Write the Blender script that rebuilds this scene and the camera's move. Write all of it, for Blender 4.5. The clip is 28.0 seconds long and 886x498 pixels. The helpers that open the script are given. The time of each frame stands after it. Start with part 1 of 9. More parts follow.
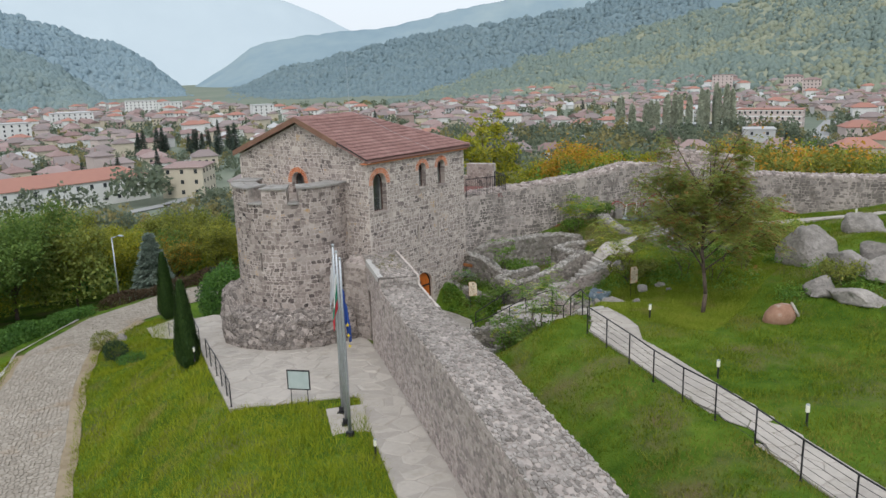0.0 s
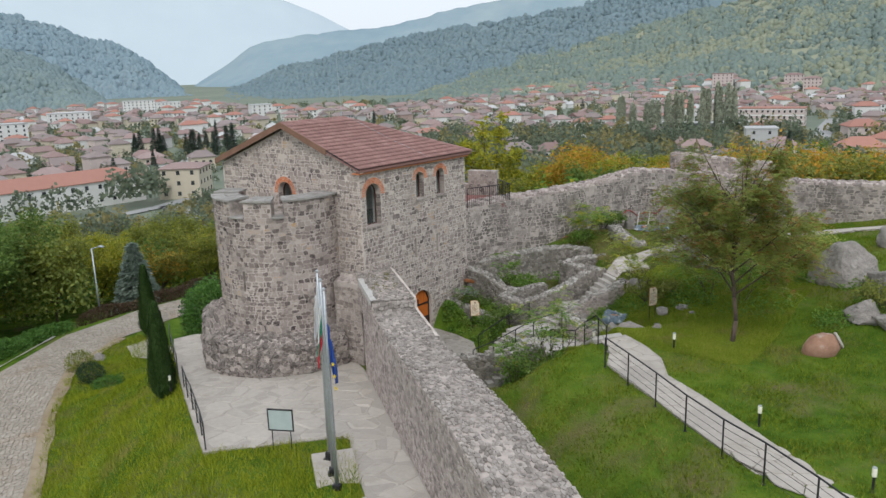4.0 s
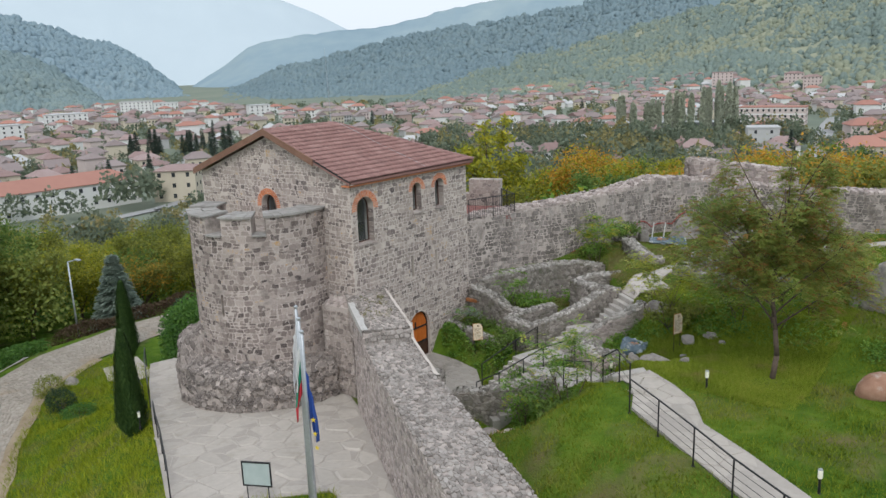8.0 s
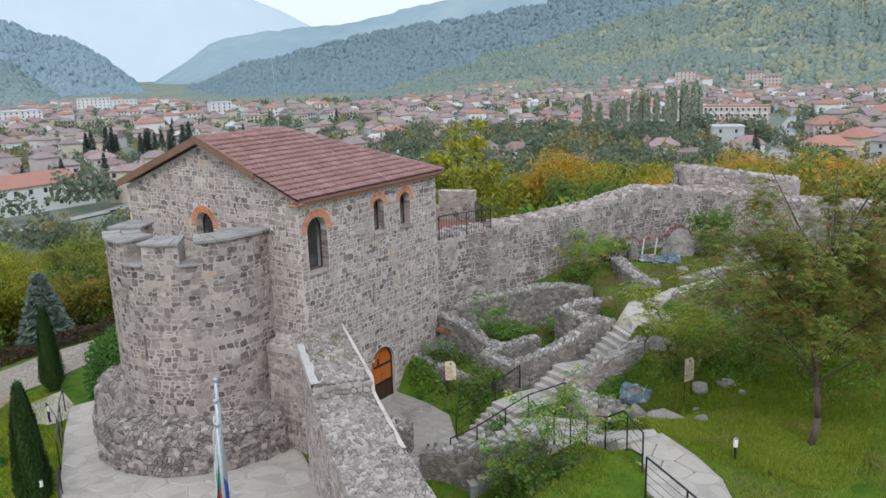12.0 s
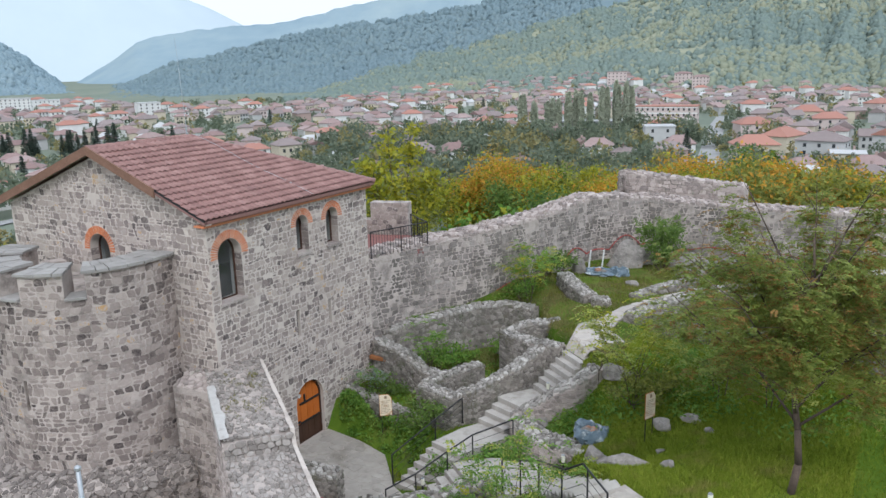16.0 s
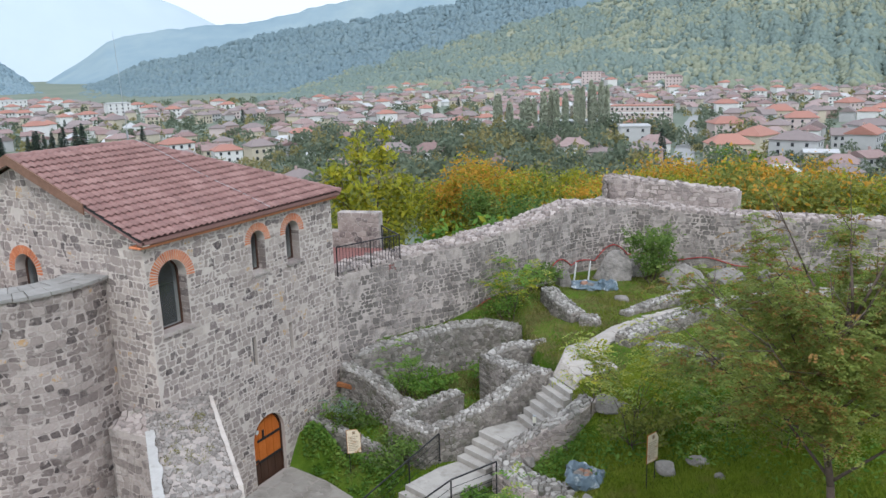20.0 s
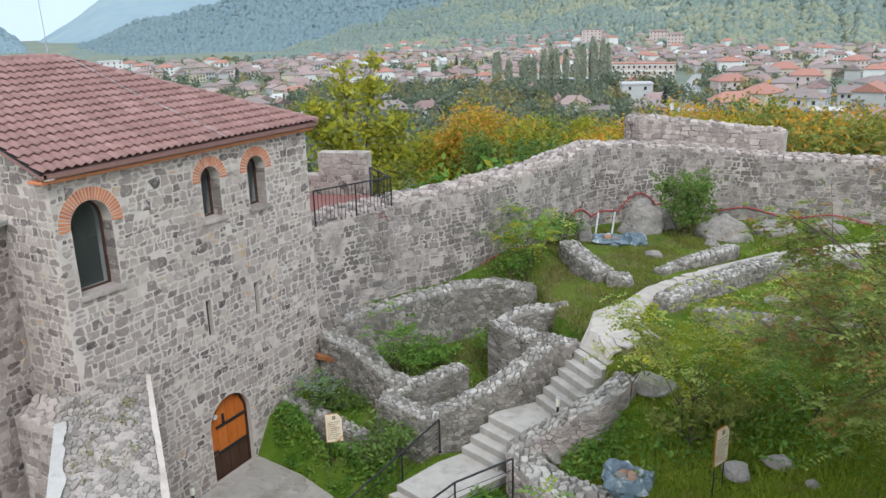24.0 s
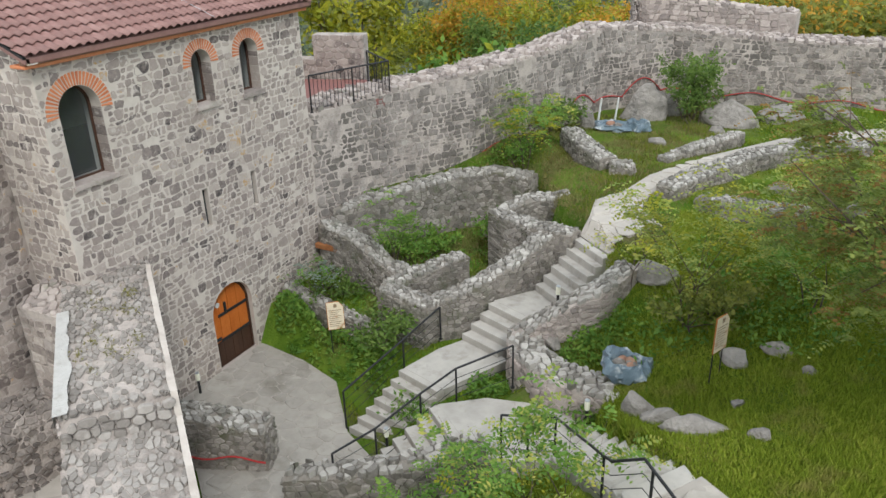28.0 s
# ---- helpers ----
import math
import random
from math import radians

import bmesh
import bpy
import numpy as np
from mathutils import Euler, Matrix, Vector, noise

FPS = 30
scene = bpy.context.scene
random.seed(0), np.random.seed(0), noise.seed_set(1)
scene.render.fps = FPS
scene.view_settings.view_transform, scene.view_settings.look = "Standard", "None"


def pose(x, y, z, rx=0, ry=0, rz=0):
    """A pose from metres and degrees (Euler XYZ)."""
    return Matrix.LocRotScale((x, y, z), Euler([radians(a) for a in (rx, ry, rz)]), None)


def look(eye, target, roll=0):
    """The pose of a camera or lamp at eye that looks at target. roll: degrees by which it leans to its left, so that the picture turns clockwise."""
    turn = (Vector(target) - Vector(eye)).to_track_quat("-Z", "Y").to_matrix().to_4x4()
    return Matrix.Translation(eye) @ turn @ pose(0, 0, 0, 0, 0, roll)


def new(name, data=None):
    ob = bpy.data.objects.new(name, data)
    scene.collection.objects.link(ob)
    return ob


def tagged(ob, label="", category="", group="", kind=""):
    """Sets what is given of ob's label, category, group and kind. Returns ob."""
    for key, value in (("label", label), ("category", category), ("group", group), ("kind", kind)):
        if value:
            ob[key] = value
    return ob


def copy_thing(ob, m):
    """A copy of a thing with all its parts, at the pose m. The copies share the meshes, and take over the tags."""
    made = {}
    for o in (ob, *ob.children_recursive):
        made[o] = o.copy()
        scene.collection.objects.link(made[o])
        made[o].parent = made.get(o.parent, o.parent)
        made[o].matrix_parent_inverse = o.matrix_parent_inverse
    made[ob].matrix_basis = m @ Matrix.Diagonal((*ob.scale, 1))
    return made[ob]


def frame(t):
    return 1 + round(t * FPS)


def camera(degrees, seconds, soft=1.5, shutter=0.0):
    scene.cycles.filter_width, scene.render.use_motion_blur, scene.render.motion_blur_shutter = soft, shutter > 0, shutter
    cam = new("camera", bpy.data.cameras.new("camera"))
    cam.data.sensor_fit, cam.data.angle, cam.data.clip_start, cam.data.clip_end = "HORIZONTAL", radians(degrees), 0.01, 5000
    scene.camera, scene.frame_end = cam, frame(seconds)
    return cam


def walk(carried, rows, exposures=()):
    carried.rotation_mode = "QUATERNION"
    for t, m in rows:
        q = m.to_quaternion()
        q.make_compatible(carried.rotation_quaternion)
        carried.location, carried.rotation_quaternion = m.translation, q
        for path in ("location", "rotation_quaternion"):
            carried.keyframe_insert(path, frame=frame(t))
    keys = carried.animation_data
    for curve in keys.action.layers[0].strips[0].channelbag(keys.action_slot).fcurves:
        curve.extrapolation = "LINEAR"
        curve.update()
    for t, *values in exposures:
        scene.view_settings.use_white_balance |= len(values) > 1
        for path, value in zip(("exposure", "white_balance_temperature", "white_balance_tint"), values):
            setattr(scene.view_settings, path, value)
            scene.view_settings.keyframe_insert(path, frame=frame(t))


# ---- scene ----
cam = camera(59.4, 28.0)
PATH = [
    (0, (25.427, -25.974, 12.586), (24.21, -24.452, 12.133), -1.7),
    (0.5, (25.191, -25.677, 12.573), (23.975, -24.156, 12.12), -1.7),
    (1, (24.946, -25.376, 12.574), (23.729, -23.855, 12.121), -1.8),
    (1.5, (24.672, -25.063, 12.579), (23.457, -23.541, 12.125), -1.7),
    (2, (24.419, -24.728, 12.583), (23.203, -23.207, 12.13), -1.8),
    (2.5, (24.162, -24.394, 12.606), (22.945, -22.873, 12.152), -1.8),
    (3, (23.899, -24.066, 12.628), (22.683, -22.544, 12.173), -1.8),
    (3.5, (23.659, -23.753, 12.641), (22.443, -22.231, 12.186), -1.8),
    (5.5, (22.731, -22.475, 12.679), (21.516, -20.953, 12.223), -1.9),
    (6, (22.453, -22.153, 12.687), (21.238, -20.632, 12.231), -1.9),
    (6.5, (22.187, -21.82, 12.691), (20.972, -20.298, 12.235), -1.9),
    (7, (21.919, -21.524, 12.705), (20.704, -20.003, 12.248), -1.8),
    (7.5, (21.649, -21.157, 12.695), (20.434, -19.635, 12.238), -1.9),
    (8, (21.347, -20.8, 12.685), (20.133, -19.277, 12.229), -2.0),
    (8.5, (20.996, -20.374, 12.675), (19.782, -18.851, 12.217), -1.9),
    (9, (20.659, -19.952, 12.674), (19.445, -18.43, 12.216), -1.9),
    (9.5, (20.298, -19.491, 12.65), (19.085, -17.968, 12.193), -1.9),
    (10, (19.91, -18.995, 12.637), (18.701, -17.47, 12.179), -1.9),
    (10.5, (19.53, -18.491, 12.626), (18.323, -16.964, 12.167), -1.9),
    (11, (19.143, -17.985, 12.632), (17.948, -16.448, 12.175), -2.1),
    (11.5, (18.734, -17.509, 12.643), (17.566, -15.952, 12.181), -1.8),
    (12, (18.404, -17.081, 12.653), (17.261, -15.507, 12.189), -1.7),
    (12.5, (18.166, -16.717, 12.654), (17.053, -15.122, 12.19), -1.7),
    (13, (18.01, -16.389, 12.652), (16.928, -14.773, 12.188), -1.8),
    (13.5, (17.8, -16.056, 12.662), (16.75, -14.419, 12.195), -1.6),
    (15.5, (17.099, -14.896, 12.668), (16.081, -13.24, 12.199), -1.6),
    (16, (16.887, -14.594, 12.658), (15.877, -12.933, 12.19), -1.5),
    (16.5, (16.763, -14.332, 12.622), (15.758, -12.667, 12.155), -1.6),
    (17, (16.54, -14.006, 12.659), (15.543, -12.337, 12.19), -1.4),
    (17.5, (16.356, -13.72, 12.654), (15.365, -12.048, 12.183), -1.4),
    (18, (16.218, -13.456, 12.645), (15.234, -11.779, 12.175), -1.4),
    (18.5, (16.095, -13.179, 12.64), (15.118, -11.498, 12.17), -1.6),
    (19, (15.919, -12.828, 12.635), (14.954, -11.141, 12.163), -1.2),
    (19.5, (15.733, -12.503, 12.624), (14.773, -10.813, 12.153), -1.5),
    (20, (15.578, -12.254, 12.566), (14.621, -10.562, 12.096), -1.5),
    (20.5, (15.481, -12.113, 12.197), (14.526, -10.42, 11.725), -1.3),
    (21, (15.442, -12.066, 11.743), (14.486, -10.373, 11.275), -1.5),
    (21.5, (15.436, -12.08, 11.097), (14.48, -10.387, 10.628), -1.5),
    (23.5, (13.779, -9.203, 11.036), (12.832, -7.522, 10.508), -1.4),
    (24, (13.344, -8.475, 11.004), (12.402, -6.804, 10.439), -1.5),
    (24.5, (13.213, -8.284, 10.97), (12.277, -6.623, 10.368), -1.6),
    (25, (13.219, -8.28, 10.978), (12.288, -6.63, 10.337), -1.6),
    (25.5, (13.208, -8.296, 10.978), (12.283, -6.658, 10.299), -1.6),
    (26, (13.216, -8.294, 10.946), (12.297, -6.668, 10.231), -1.6),
    (26.5, (13.237, -8.283, 10.95), (12.323, -6.67, 10.198), -1.6),
    (27, (13.213, -8.281, 10.915), (12.306, -6.68, 10.129), -1.6),
    (27.5, (13.198, -8.254, 10.91), (12.298, -6.667, 10.091), -1.7),
    (28, (13.147, -8.283, 10.937), (12.254, -6.7, 10.101), -1.6),
]
walk(cam, [(t, look(eye, target, roll)) for t, eye, target, roll in PATH],
     exposures=((0, 0.0, 6250, 10.5), (9, 0.03, 6150, 10), (13, 0.14, 5880, 10), (17, 0.26, 5880, 10.5), (21, 0.30, 5850, 10.5), (24, 0.4, 5950, 8), (28, 0.4, 6250, 7)))

# ---- light ----
world = bpy.data.worlds.new("overcast_sky")
scene.world = world
world.use_nodes = True
wt = world.node_tree
wt.nodes.clear()
w_out = wt.nodes.new("ShaderNodeOutputWorld")
w_bg = wt.nodes.new("ShaderNodeBackground")
w_sky = wt.nodes.new("ShaderNodeTexSky")
w_sky.sky_type = "NISHITA"
w_sky.sun_disc = False
w_sky.sun_elevation = radians(42)
w_sky.sun_rotation = radians(200)
w_sky.dust_density = 4.0
w_mix = wt.nodes.new("ShaderNodeMix")
w_mix.data_type = "RGBA"
w_mix.inputs["Factor"].default_value = 0.80
w_mix.inputs["B"].default_value = (8.1, 8.6, 9.0, 1)
wt.links.new(w_sky.outputs["Color"], w_mix.inputs["A"])
wt.links.new(w_mix.outputs["Result"], w_bg.inputs["Color"])
w_bg.inputs["Strength"].default_value = 0.125
wt.links.new(w_bg.outputs["Background"], w_out.inputs["Surface"])

sun_data = bpy.data.lights.new("sun", "SUN")
sun_data.energy = 1.4
sun_data.angle = radians(14)
sun_data.color = (1.0, 0.96, 0.9)
sun = new("sun", sun_data)
sun.matrix_world = look((0, 0, 60), (-18, 17, 34))


# ---- materials ----
def mat(name, cols, rough=0.85, scale=3.0, detail=6.0, bump=0.25, bump_scale=30.0, spread=0.0, metal=0.0, dist=0.03, spec=0.3, stain=None):
    """A procedural surface: a ramp over noise at two scales, an own shift per piece, fine relief."""
    m = bpy.data.materials.new(name)
    m.use_nodes = True
    nt = m.node_tree
    bs = nt.nodes["Principled BSDF"]
    bs.inputs["Roughness"].default_value = rough
    bs.inputs["Metallic"].default_value = metal
    bs.inputs["Specular IOR Level"].default_value = spec
    tc = nt.nodes.new("ShaderNodeNewGeometry")
    n1 = nt.nodes.new("ShaderNodeTexNoise")
    n1.inputs["Scale"].default_value = scale
    n1.inputs["Detail"].default_value = detail
    n1.inputs["Roughness"].default_value = 0.6
    nt.links.new(tc.outputs["Position"], n1.inputs["Vector"])
    n2 = nt.nodes.new("ShaderNodeTexNoise")
    n2.inputs["Scale"].default_value = scale * 0.13
    n2.inputs["Detail"].default_value = 3.0
    nt.links.new(tc.outputs["Position"], n2.inputs["Vector"])
    add = nt.nodes.new("ShaderNodeMath")
    add.operation = "MULTIPLY_ADD"
    add.inputs[1].default_value = 0.55
    nt.links.new(n1.outputs["Fac"], add.inputs[0])
    sc = nt.nodes.new("ShaderNodeMath")
    sc.operation = "MULTIPLY"
    sc.inputs[1].default_value = 0.45
    nt.links.new(n2.outputs["Fac"], sc.inputs[0])
    nt.links.new(sc.outputs[0], add.inputs[2])
    last = add.outputs[0]
    if spread:
        oi = nt.nodes.new("ShaderNodeObjectInfo")
        s1 = nt.nodes.new("ShaderNodeMath")
        s1.operation = "ADD"
        nt.links.new(oi.outputs["Random"], s1.inputs[0])
        nt.links.new(tc.outputs["Random Per Island"], s1.inputs[1])
        s2 = nt.nodes.new("ShaderNodeMath")
        s2.operation = "FRACT"
        nt.links.new(s1.outputs[0], s2.inputs[0])
        s3 = nt.nodes.new("ShaderNodeMath")
        s3.operation = "MULTIPLY_ADD"
        s3.inputs[1].default_value = spread
        s3.inputs[2].default_value = -spread / 2
        nt.links.new(s2.outputs[0], s3.inputs[0])
        s4 = nt.nodes.new("ShaderNodeMath")
        s4.operation = "ADD"
        nt.links.new(last, s4.inputs[0])
        nt.links.new(s3.outputs[0], s4.inputs[1])
        last = s4.outputs[0]
    ramp = nt.nodes.new("ShaderNodeValToRGB")
    els = ramp.color_ramp.elements
    lo, hi = (0.30, 0.70) if not spread else (0.5 - 0.2 - spread / 2 * 0.9, 0.5 + 0.2 + spread / 2 * 0.9)
    while len(els) < len(cols):
        els.new(0.5)
    for k, c in enumerate(cols):
        els[k].position = lo + (hi - lo) * k / max(1, len(cols) - 1)
        els[k].color = (*c, 1)
    nt.links.new(last, ramp.inputs["Fac"])
    colour = ramp.outputs["Color"]
    if stain:
        st_col, st_scale, st_lo, st_hi = stain
        n3 = nt.nodes.new("ShaderNodeTexNoise")
        n3.inputs["Scale"].default_value = st_scale
        n3.inputs["Detail"].default_value = 8.0
        n3.inputs["Roughness"].default_value = 0.65
        nt.links.new(tc.outputs["Position"], n3.inputs["Vector"])
        mr = nt.nodes.new("ShaderNodeMapRange")
        mr.inputs["From Min"].default_value = st_lo
        mr.inputs["From Max"].default_value = st_hi
        nt.links.new(n3.outputs["Fac"], mr.inputs["Value"])
        mx = nt.nodes.new("ShaderNodeMix")
        mx.data_type = "RGBA"
        mx.inputs["B"].default_value = (*st_col, 1)
        nt.links.new(mr.outputs["Result"], mx.inputs["Factor"])
        nt.links.new(colour, mx.inputs["A"])
        colour = mx.outputs["Result"]
    nt.links.new(colour, bs.inputs["Base Color"])
    if bump:
        nb = nt.nodes.new("ShaderNodeTexNoise")
        nb.inputs["Scale"].default_value = bump_scale
        nb.inputs["Detail"].default_value = 5.0
        nt.links.new(tc.outputs["Position"], nb.inputs["Vector"])
        bp = nt.nodes.new("ShaderNodeBump")
        bp.inputs["Strength"].default_value = bump
        bp.inputs["Distance"].default_value = dist
        nt.links.new(nb.outputs["Fac"], bp.inputs["Height"])
        nt.links.new(bp.outputs["Normal"], bs.inputs["Normal"])
    return m


M = {}
M["stone"] = mat("rubble_stone", [(0.076, 0.065, 0.063), (0.153, 0.128, 0.120), (0.245, 0.205, 0.188), (0.296, 0.246, 0.222), (0.332, 0.279, 0.250), (0.367, 0.310, 0.278), (0.418, 0.357, 0.319), (0.459, 0.394, 0.352), (0.469, 0.305, 0.148)],
                 0.9, 14, 6, 0.6, 45, spread=0.85, dist=0.014, stain=((0.510, 0.453, 0.412), 6.0, 0.555, 0.66))
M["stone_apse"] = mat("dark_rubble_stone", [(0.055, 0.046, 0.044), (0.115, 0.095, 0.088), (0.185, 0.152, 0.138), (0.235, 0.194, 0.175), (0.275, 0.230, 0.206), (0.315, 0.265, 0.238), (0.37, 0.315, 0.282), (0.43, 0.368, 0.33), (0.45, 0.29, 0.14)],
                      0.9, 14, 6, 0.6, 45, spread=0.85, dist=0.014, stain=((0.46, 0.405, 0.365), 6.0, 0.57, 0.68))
M["stone_old"] = mat("weathered_stone", [(0.153, 0.135, 0.130), (0.275, 0.236, 0.217), (0.388, 0.330, 0.301), (0.479, 0.414, 0.379), (0.561, 0.502, 0.458)],
                     0.95, 9, 8, 0.8, 30, spread=0.5, dist=0.025, stain=((0.245, 0.246, 0.185), 2.5, 0.58, 0.75))
M["stone_foot"] = mat("footing_stone", [(0.085, 0.074, 0.068), (0.15, 0.13, 0.118), (0.225, 0.195, 0.176), (0.31, 0.272, 0.245), (0.43, 0.39, 0.355)],
                      0.95, 10, 8, 0.9, 24, spread=0.55, dist=0.03, stain=((0.30, 0.265, 0.235), 2.4, 0.54, 0.7))
M["stone_top"] = mat("pale_bedded_stone", [(0.125, 0.110, 0.097), (0.205, 0.182, 0.162), (0.285, 0.255, 0.230), (0.36, 0.326, 0.296), (0.46, 0.424, 0.388)],
                     0.95, 11, 8, 1.0, 18, spread=0.5, dist=0.02, stain=((0.40, 0.362, 0.33), 2.6, 0.52, 0.68))
# for the ruin wall faces: darker than stone_cap on the tops, with greenish stains
M["stone_ruin"] = mat("dark_ruin_stone", [(0.10, 0.090, 0.080), (0.18, 0.162, 0.144), (0.265, 0.238, 0.213), (0.355, 0.32, 0.288), (0.46, 0.422, 0.384)],
                      0.95, 9, 8, 0.9, 24, spread=0.55, dist=0.03, stain=((0.13, 0.135, 0.09), 2.2, 0.52, 0.72))
M["stone_smeared"] = mat("mortared_stone", [(0.112, 0.097, 0.087), (0.214, 0.180, 0.161), (0.316, 0.268, 0.238), (0.408, 0.350, 0.310), (0.571, 0.512, 0.463)],
                         0.95, 11, 8, 1.0, 18, spread=0.5, dist=0.03, stain=((0.439, 0.379, 0.338), 3.2, 0.54, 0.66))
M["stone_cap"] = mat("grey_cap_rubble", [(0.13, 0.120, 0.107), (0.23, 0.213, 0.192), (0.33, 0.308, 0.28), (0.43, 0.403, 0.37), (0.55, 0.521, 0.482)],
                     0.95, 9, 8, 0.9, 24, spread=0.6, dist=0.03, stain=((0.12, 0.125, 0.085), 2.2, 0.56, 0.74))
M["mortar"] = mat("pale_mortar", [(0.469, 0.409, 0.361), (0.561, 0.497, 0.444), (0.632, 0.571, 0.513)], 0.95, 5, 8, 0.6, 45, dist=0.02,
                  stain=((0.306, 0.256, 0.222), 0.9, 0.54, 0.8))
M["mortar_old"] = mat("old_mortar", [(0.337, 0.291, 0.264), (0.459, 0.399, 0.361), (0.561, 0.492, 0.449)], 0.95, 4, 8, 0.8, 22, dist=0.05,
                      stain=((0.153, 0.133, 0.116), 1.2, 0.50, 0.70))
M["mortar_ruin"] = mat("earthy_mortar", [(0.17, 0.15, 0.128), (0.25, 0.222, 0.192), (0.33, 0.298, 0.26)], 0.95, 4, 8, 0.8, 22, dist=0.05, stain=((0.10, 0.105, 0.06), 1.2, 0.50, 0.70))
M["stone_back"] = mat("weathered_wall_stone", [(0.105, 0.094, 0.086), (0.19, 0.168, 0.153), (0.275, 0.243, 0.221), (0.36, 0.322, 0.293), (0.49, 0.448, 0.41)],
                      0.95, 11, 8, 1.0, 18, spread=0.5, dist=0.03, stain=((0.15, 0.134, 0.120), 0.5, 0.50, 0.66))
M["rock"] = mat("granite_boulder", [(0.13, 0.12, 0.108), (0.28, 0.256, 0.234), (0.45, 0.412, 0.378)], 0.92, 4, 10, 1.0, 9, dist=0.08,
                stain=((0.10, 0.10, 0.09), 1.4, 0.55, 0.72), spread=0.1)
M["brick"] = mat("arch_brick", [(0.42, 0.13, 0.06), (0.56, 0.20, 0.09), (0.66, 0.29, 0.15)], 0.85, 20, 4, 0.3, 80, spread=0.4, dist=0.01)
M["tile"] = mat("red_roof_tile", [(0.20, 0.108, 0.096), (0.275, 0.150, 0.132), (0.37, 0.222, 0.198)], 0.46, 9, 5, 0.15, 60, spread=0.35, dist=0.01,
                stain=((0.16, 0.09, 0.082), 0.8, 0.56, 0.8))
M["fascia"] = mat("brown_timber", [(0.155, 0.082, 0.055), (0.21, 0.115, 0.078), (0.27, 0.155, 0.108)], 0.6, 12, 4, 0.1, 50)
M["batten"] = mat("bare_batten", [(0.42, 0.33, 0.24), (0.55, 0.45, 0.35)], 0.7, 10, 4, 0.1, 50)
M["door"] = mat("orange_door_wood", [(0.36, 0.085, 0.012), (0.48, 0.13, 0.022), (0.56, 0.18, 0.04)], 0.5, 16, 6, 0.15, 40, spread=0.3)
M["door_low"] = mat("dark_door_wood", [(0.045, 0.022, 0.014), (0.08, 0.04, 0.025)], 0.5, 16, 6, 0.15, 40, spread=0.3)
M["iron"] = mat("dark_iron", [(0.022, 0.022, 0.024), (0.045, 0.045, 0.048)], 0.45, 30, 3, 0.1, 90, metal=0.4)
M["steel"] = mat("galvanised_steel", [(0.36, 0.38, 0.40), (0.52, 0.54, 0.56)], 0.4, 12, 4, 0.05, 60, metal=0.6)
M["frame"] = mat("brown_window_frame", [(0.06, 0.03, 0.02), (0.10, 0.05, 0.035)], 0.4, 20, 3, 0.05, 60)
M["white_frame"] = mat("white_reveal", [(0.52, 0.52, 0.50), (0.66, 0.66, 0.64)], 0.6, 14, 3, 0.05, 60)
# near-black so that the rooms look unlit: their shade is in the colour
M["dark_room"] = mat("shaded_interior", [(0.035, 0.035, 0.034), (0.06, 0.058, 0.056)], 0.9, 3, 3, 0.1, 20)
M["paving"] = mat("flagstone", [(0.36, 0.325, 0.285), (0.43, 0.39, 0.345), (0.50, 0.455, 0.405)], 0.85, 5, 7, 0.25, 30, spread=0.14, dist=0.01,
                  stain=((0.30, 0.27, 0.22), 1.1, 0.55, 0.78))
M["paving_court"] = mat("worn_court_flag", [(0.27, 0.246, 0.218), (0.345, 0.317, 0.283), (0.42, 0.388, 0.348)], 0.85, 4, 8, 0.3, 30, spread=0.14, dist=0.01,
                        stain=((0.17, 0.152, 0.125), 0.9, 0.50, 0.72))
M["joint"] = mat("pavement_joint", [(0.33, 0.30, 0.265), (0.42, 0.38, 0.34)], 0.95, 6, 6, 0.3, 40, dist=0.01)
M["concrete"] = mat("pale_concrete", [(0.32, 0.30, 0.272), (0.41, 0.382, 0.348), (0.49, 0.46, 0.42)], 0.9, 3, 8, 0.3, 40, dist=0.01,
                    stain=((0.22, 0.20, 0.17), 1.8, 0.52, 0.74))
M["cobble"] = mat("cobbled_road", [(0.25, 0.218, 0.178), (0.345, 0.305, 0.255), (0.43, 0.385, 0.33)], 0.9, 4, 8, 0.6, 14, dist=0.03, spread=0.3,
                  stain=((0.30, 0.22, 0.14), 0.35, 0.56, 0.75))
M["grass"] = mat("lawn", [(0.026, 0.060, 0.007), (0.058, 0.115, 0.011), (0.105, 0.17, 0.018), (0.17, 0.195, 0.035)], 0.95, 1.6, 10, 0.8, 18, dist=0.06, spec=0.08,
                 stain=((0.16, 0.13, 0.065), 0.45, 0.50, 0.72))
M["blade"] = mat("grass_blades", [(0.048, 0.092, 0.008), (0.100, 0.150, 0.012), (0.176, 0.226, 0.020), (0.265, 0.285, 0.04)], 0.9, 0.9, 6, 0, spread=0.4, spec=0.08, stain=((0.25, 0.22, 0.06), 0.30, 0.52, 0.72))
M["blade_bank"] = mat("bank_grass_blades", [(0.075, 0.115, 0.008), (0.165, 0.215, 0.012), (0.27, 0.305, 0.02), (0.40, 0.36, 0.05)], 0.9, 0.6, 6, 0, spread=0.35, spec=0.08, stain=((0.30, 0.24, 0.09), 0.35, 0.55, 0.75))
# same lawn twice: blade darker, slope brighter; the light difference is in the colour
M["blade_slope_lit"] = mat("bright_slope_blades", [(0.075, 0.125, 0.012), (0.16, 0.225, 0.02), (0.26, 0.325, 0.036), (0.38, 0.37, 0.075)], 0.9, 0.7, 6, 0, spread=0.4, spec=0.08, stain=((0.30, 0.25, 0.09), 0.8, 0.56, 0.74))
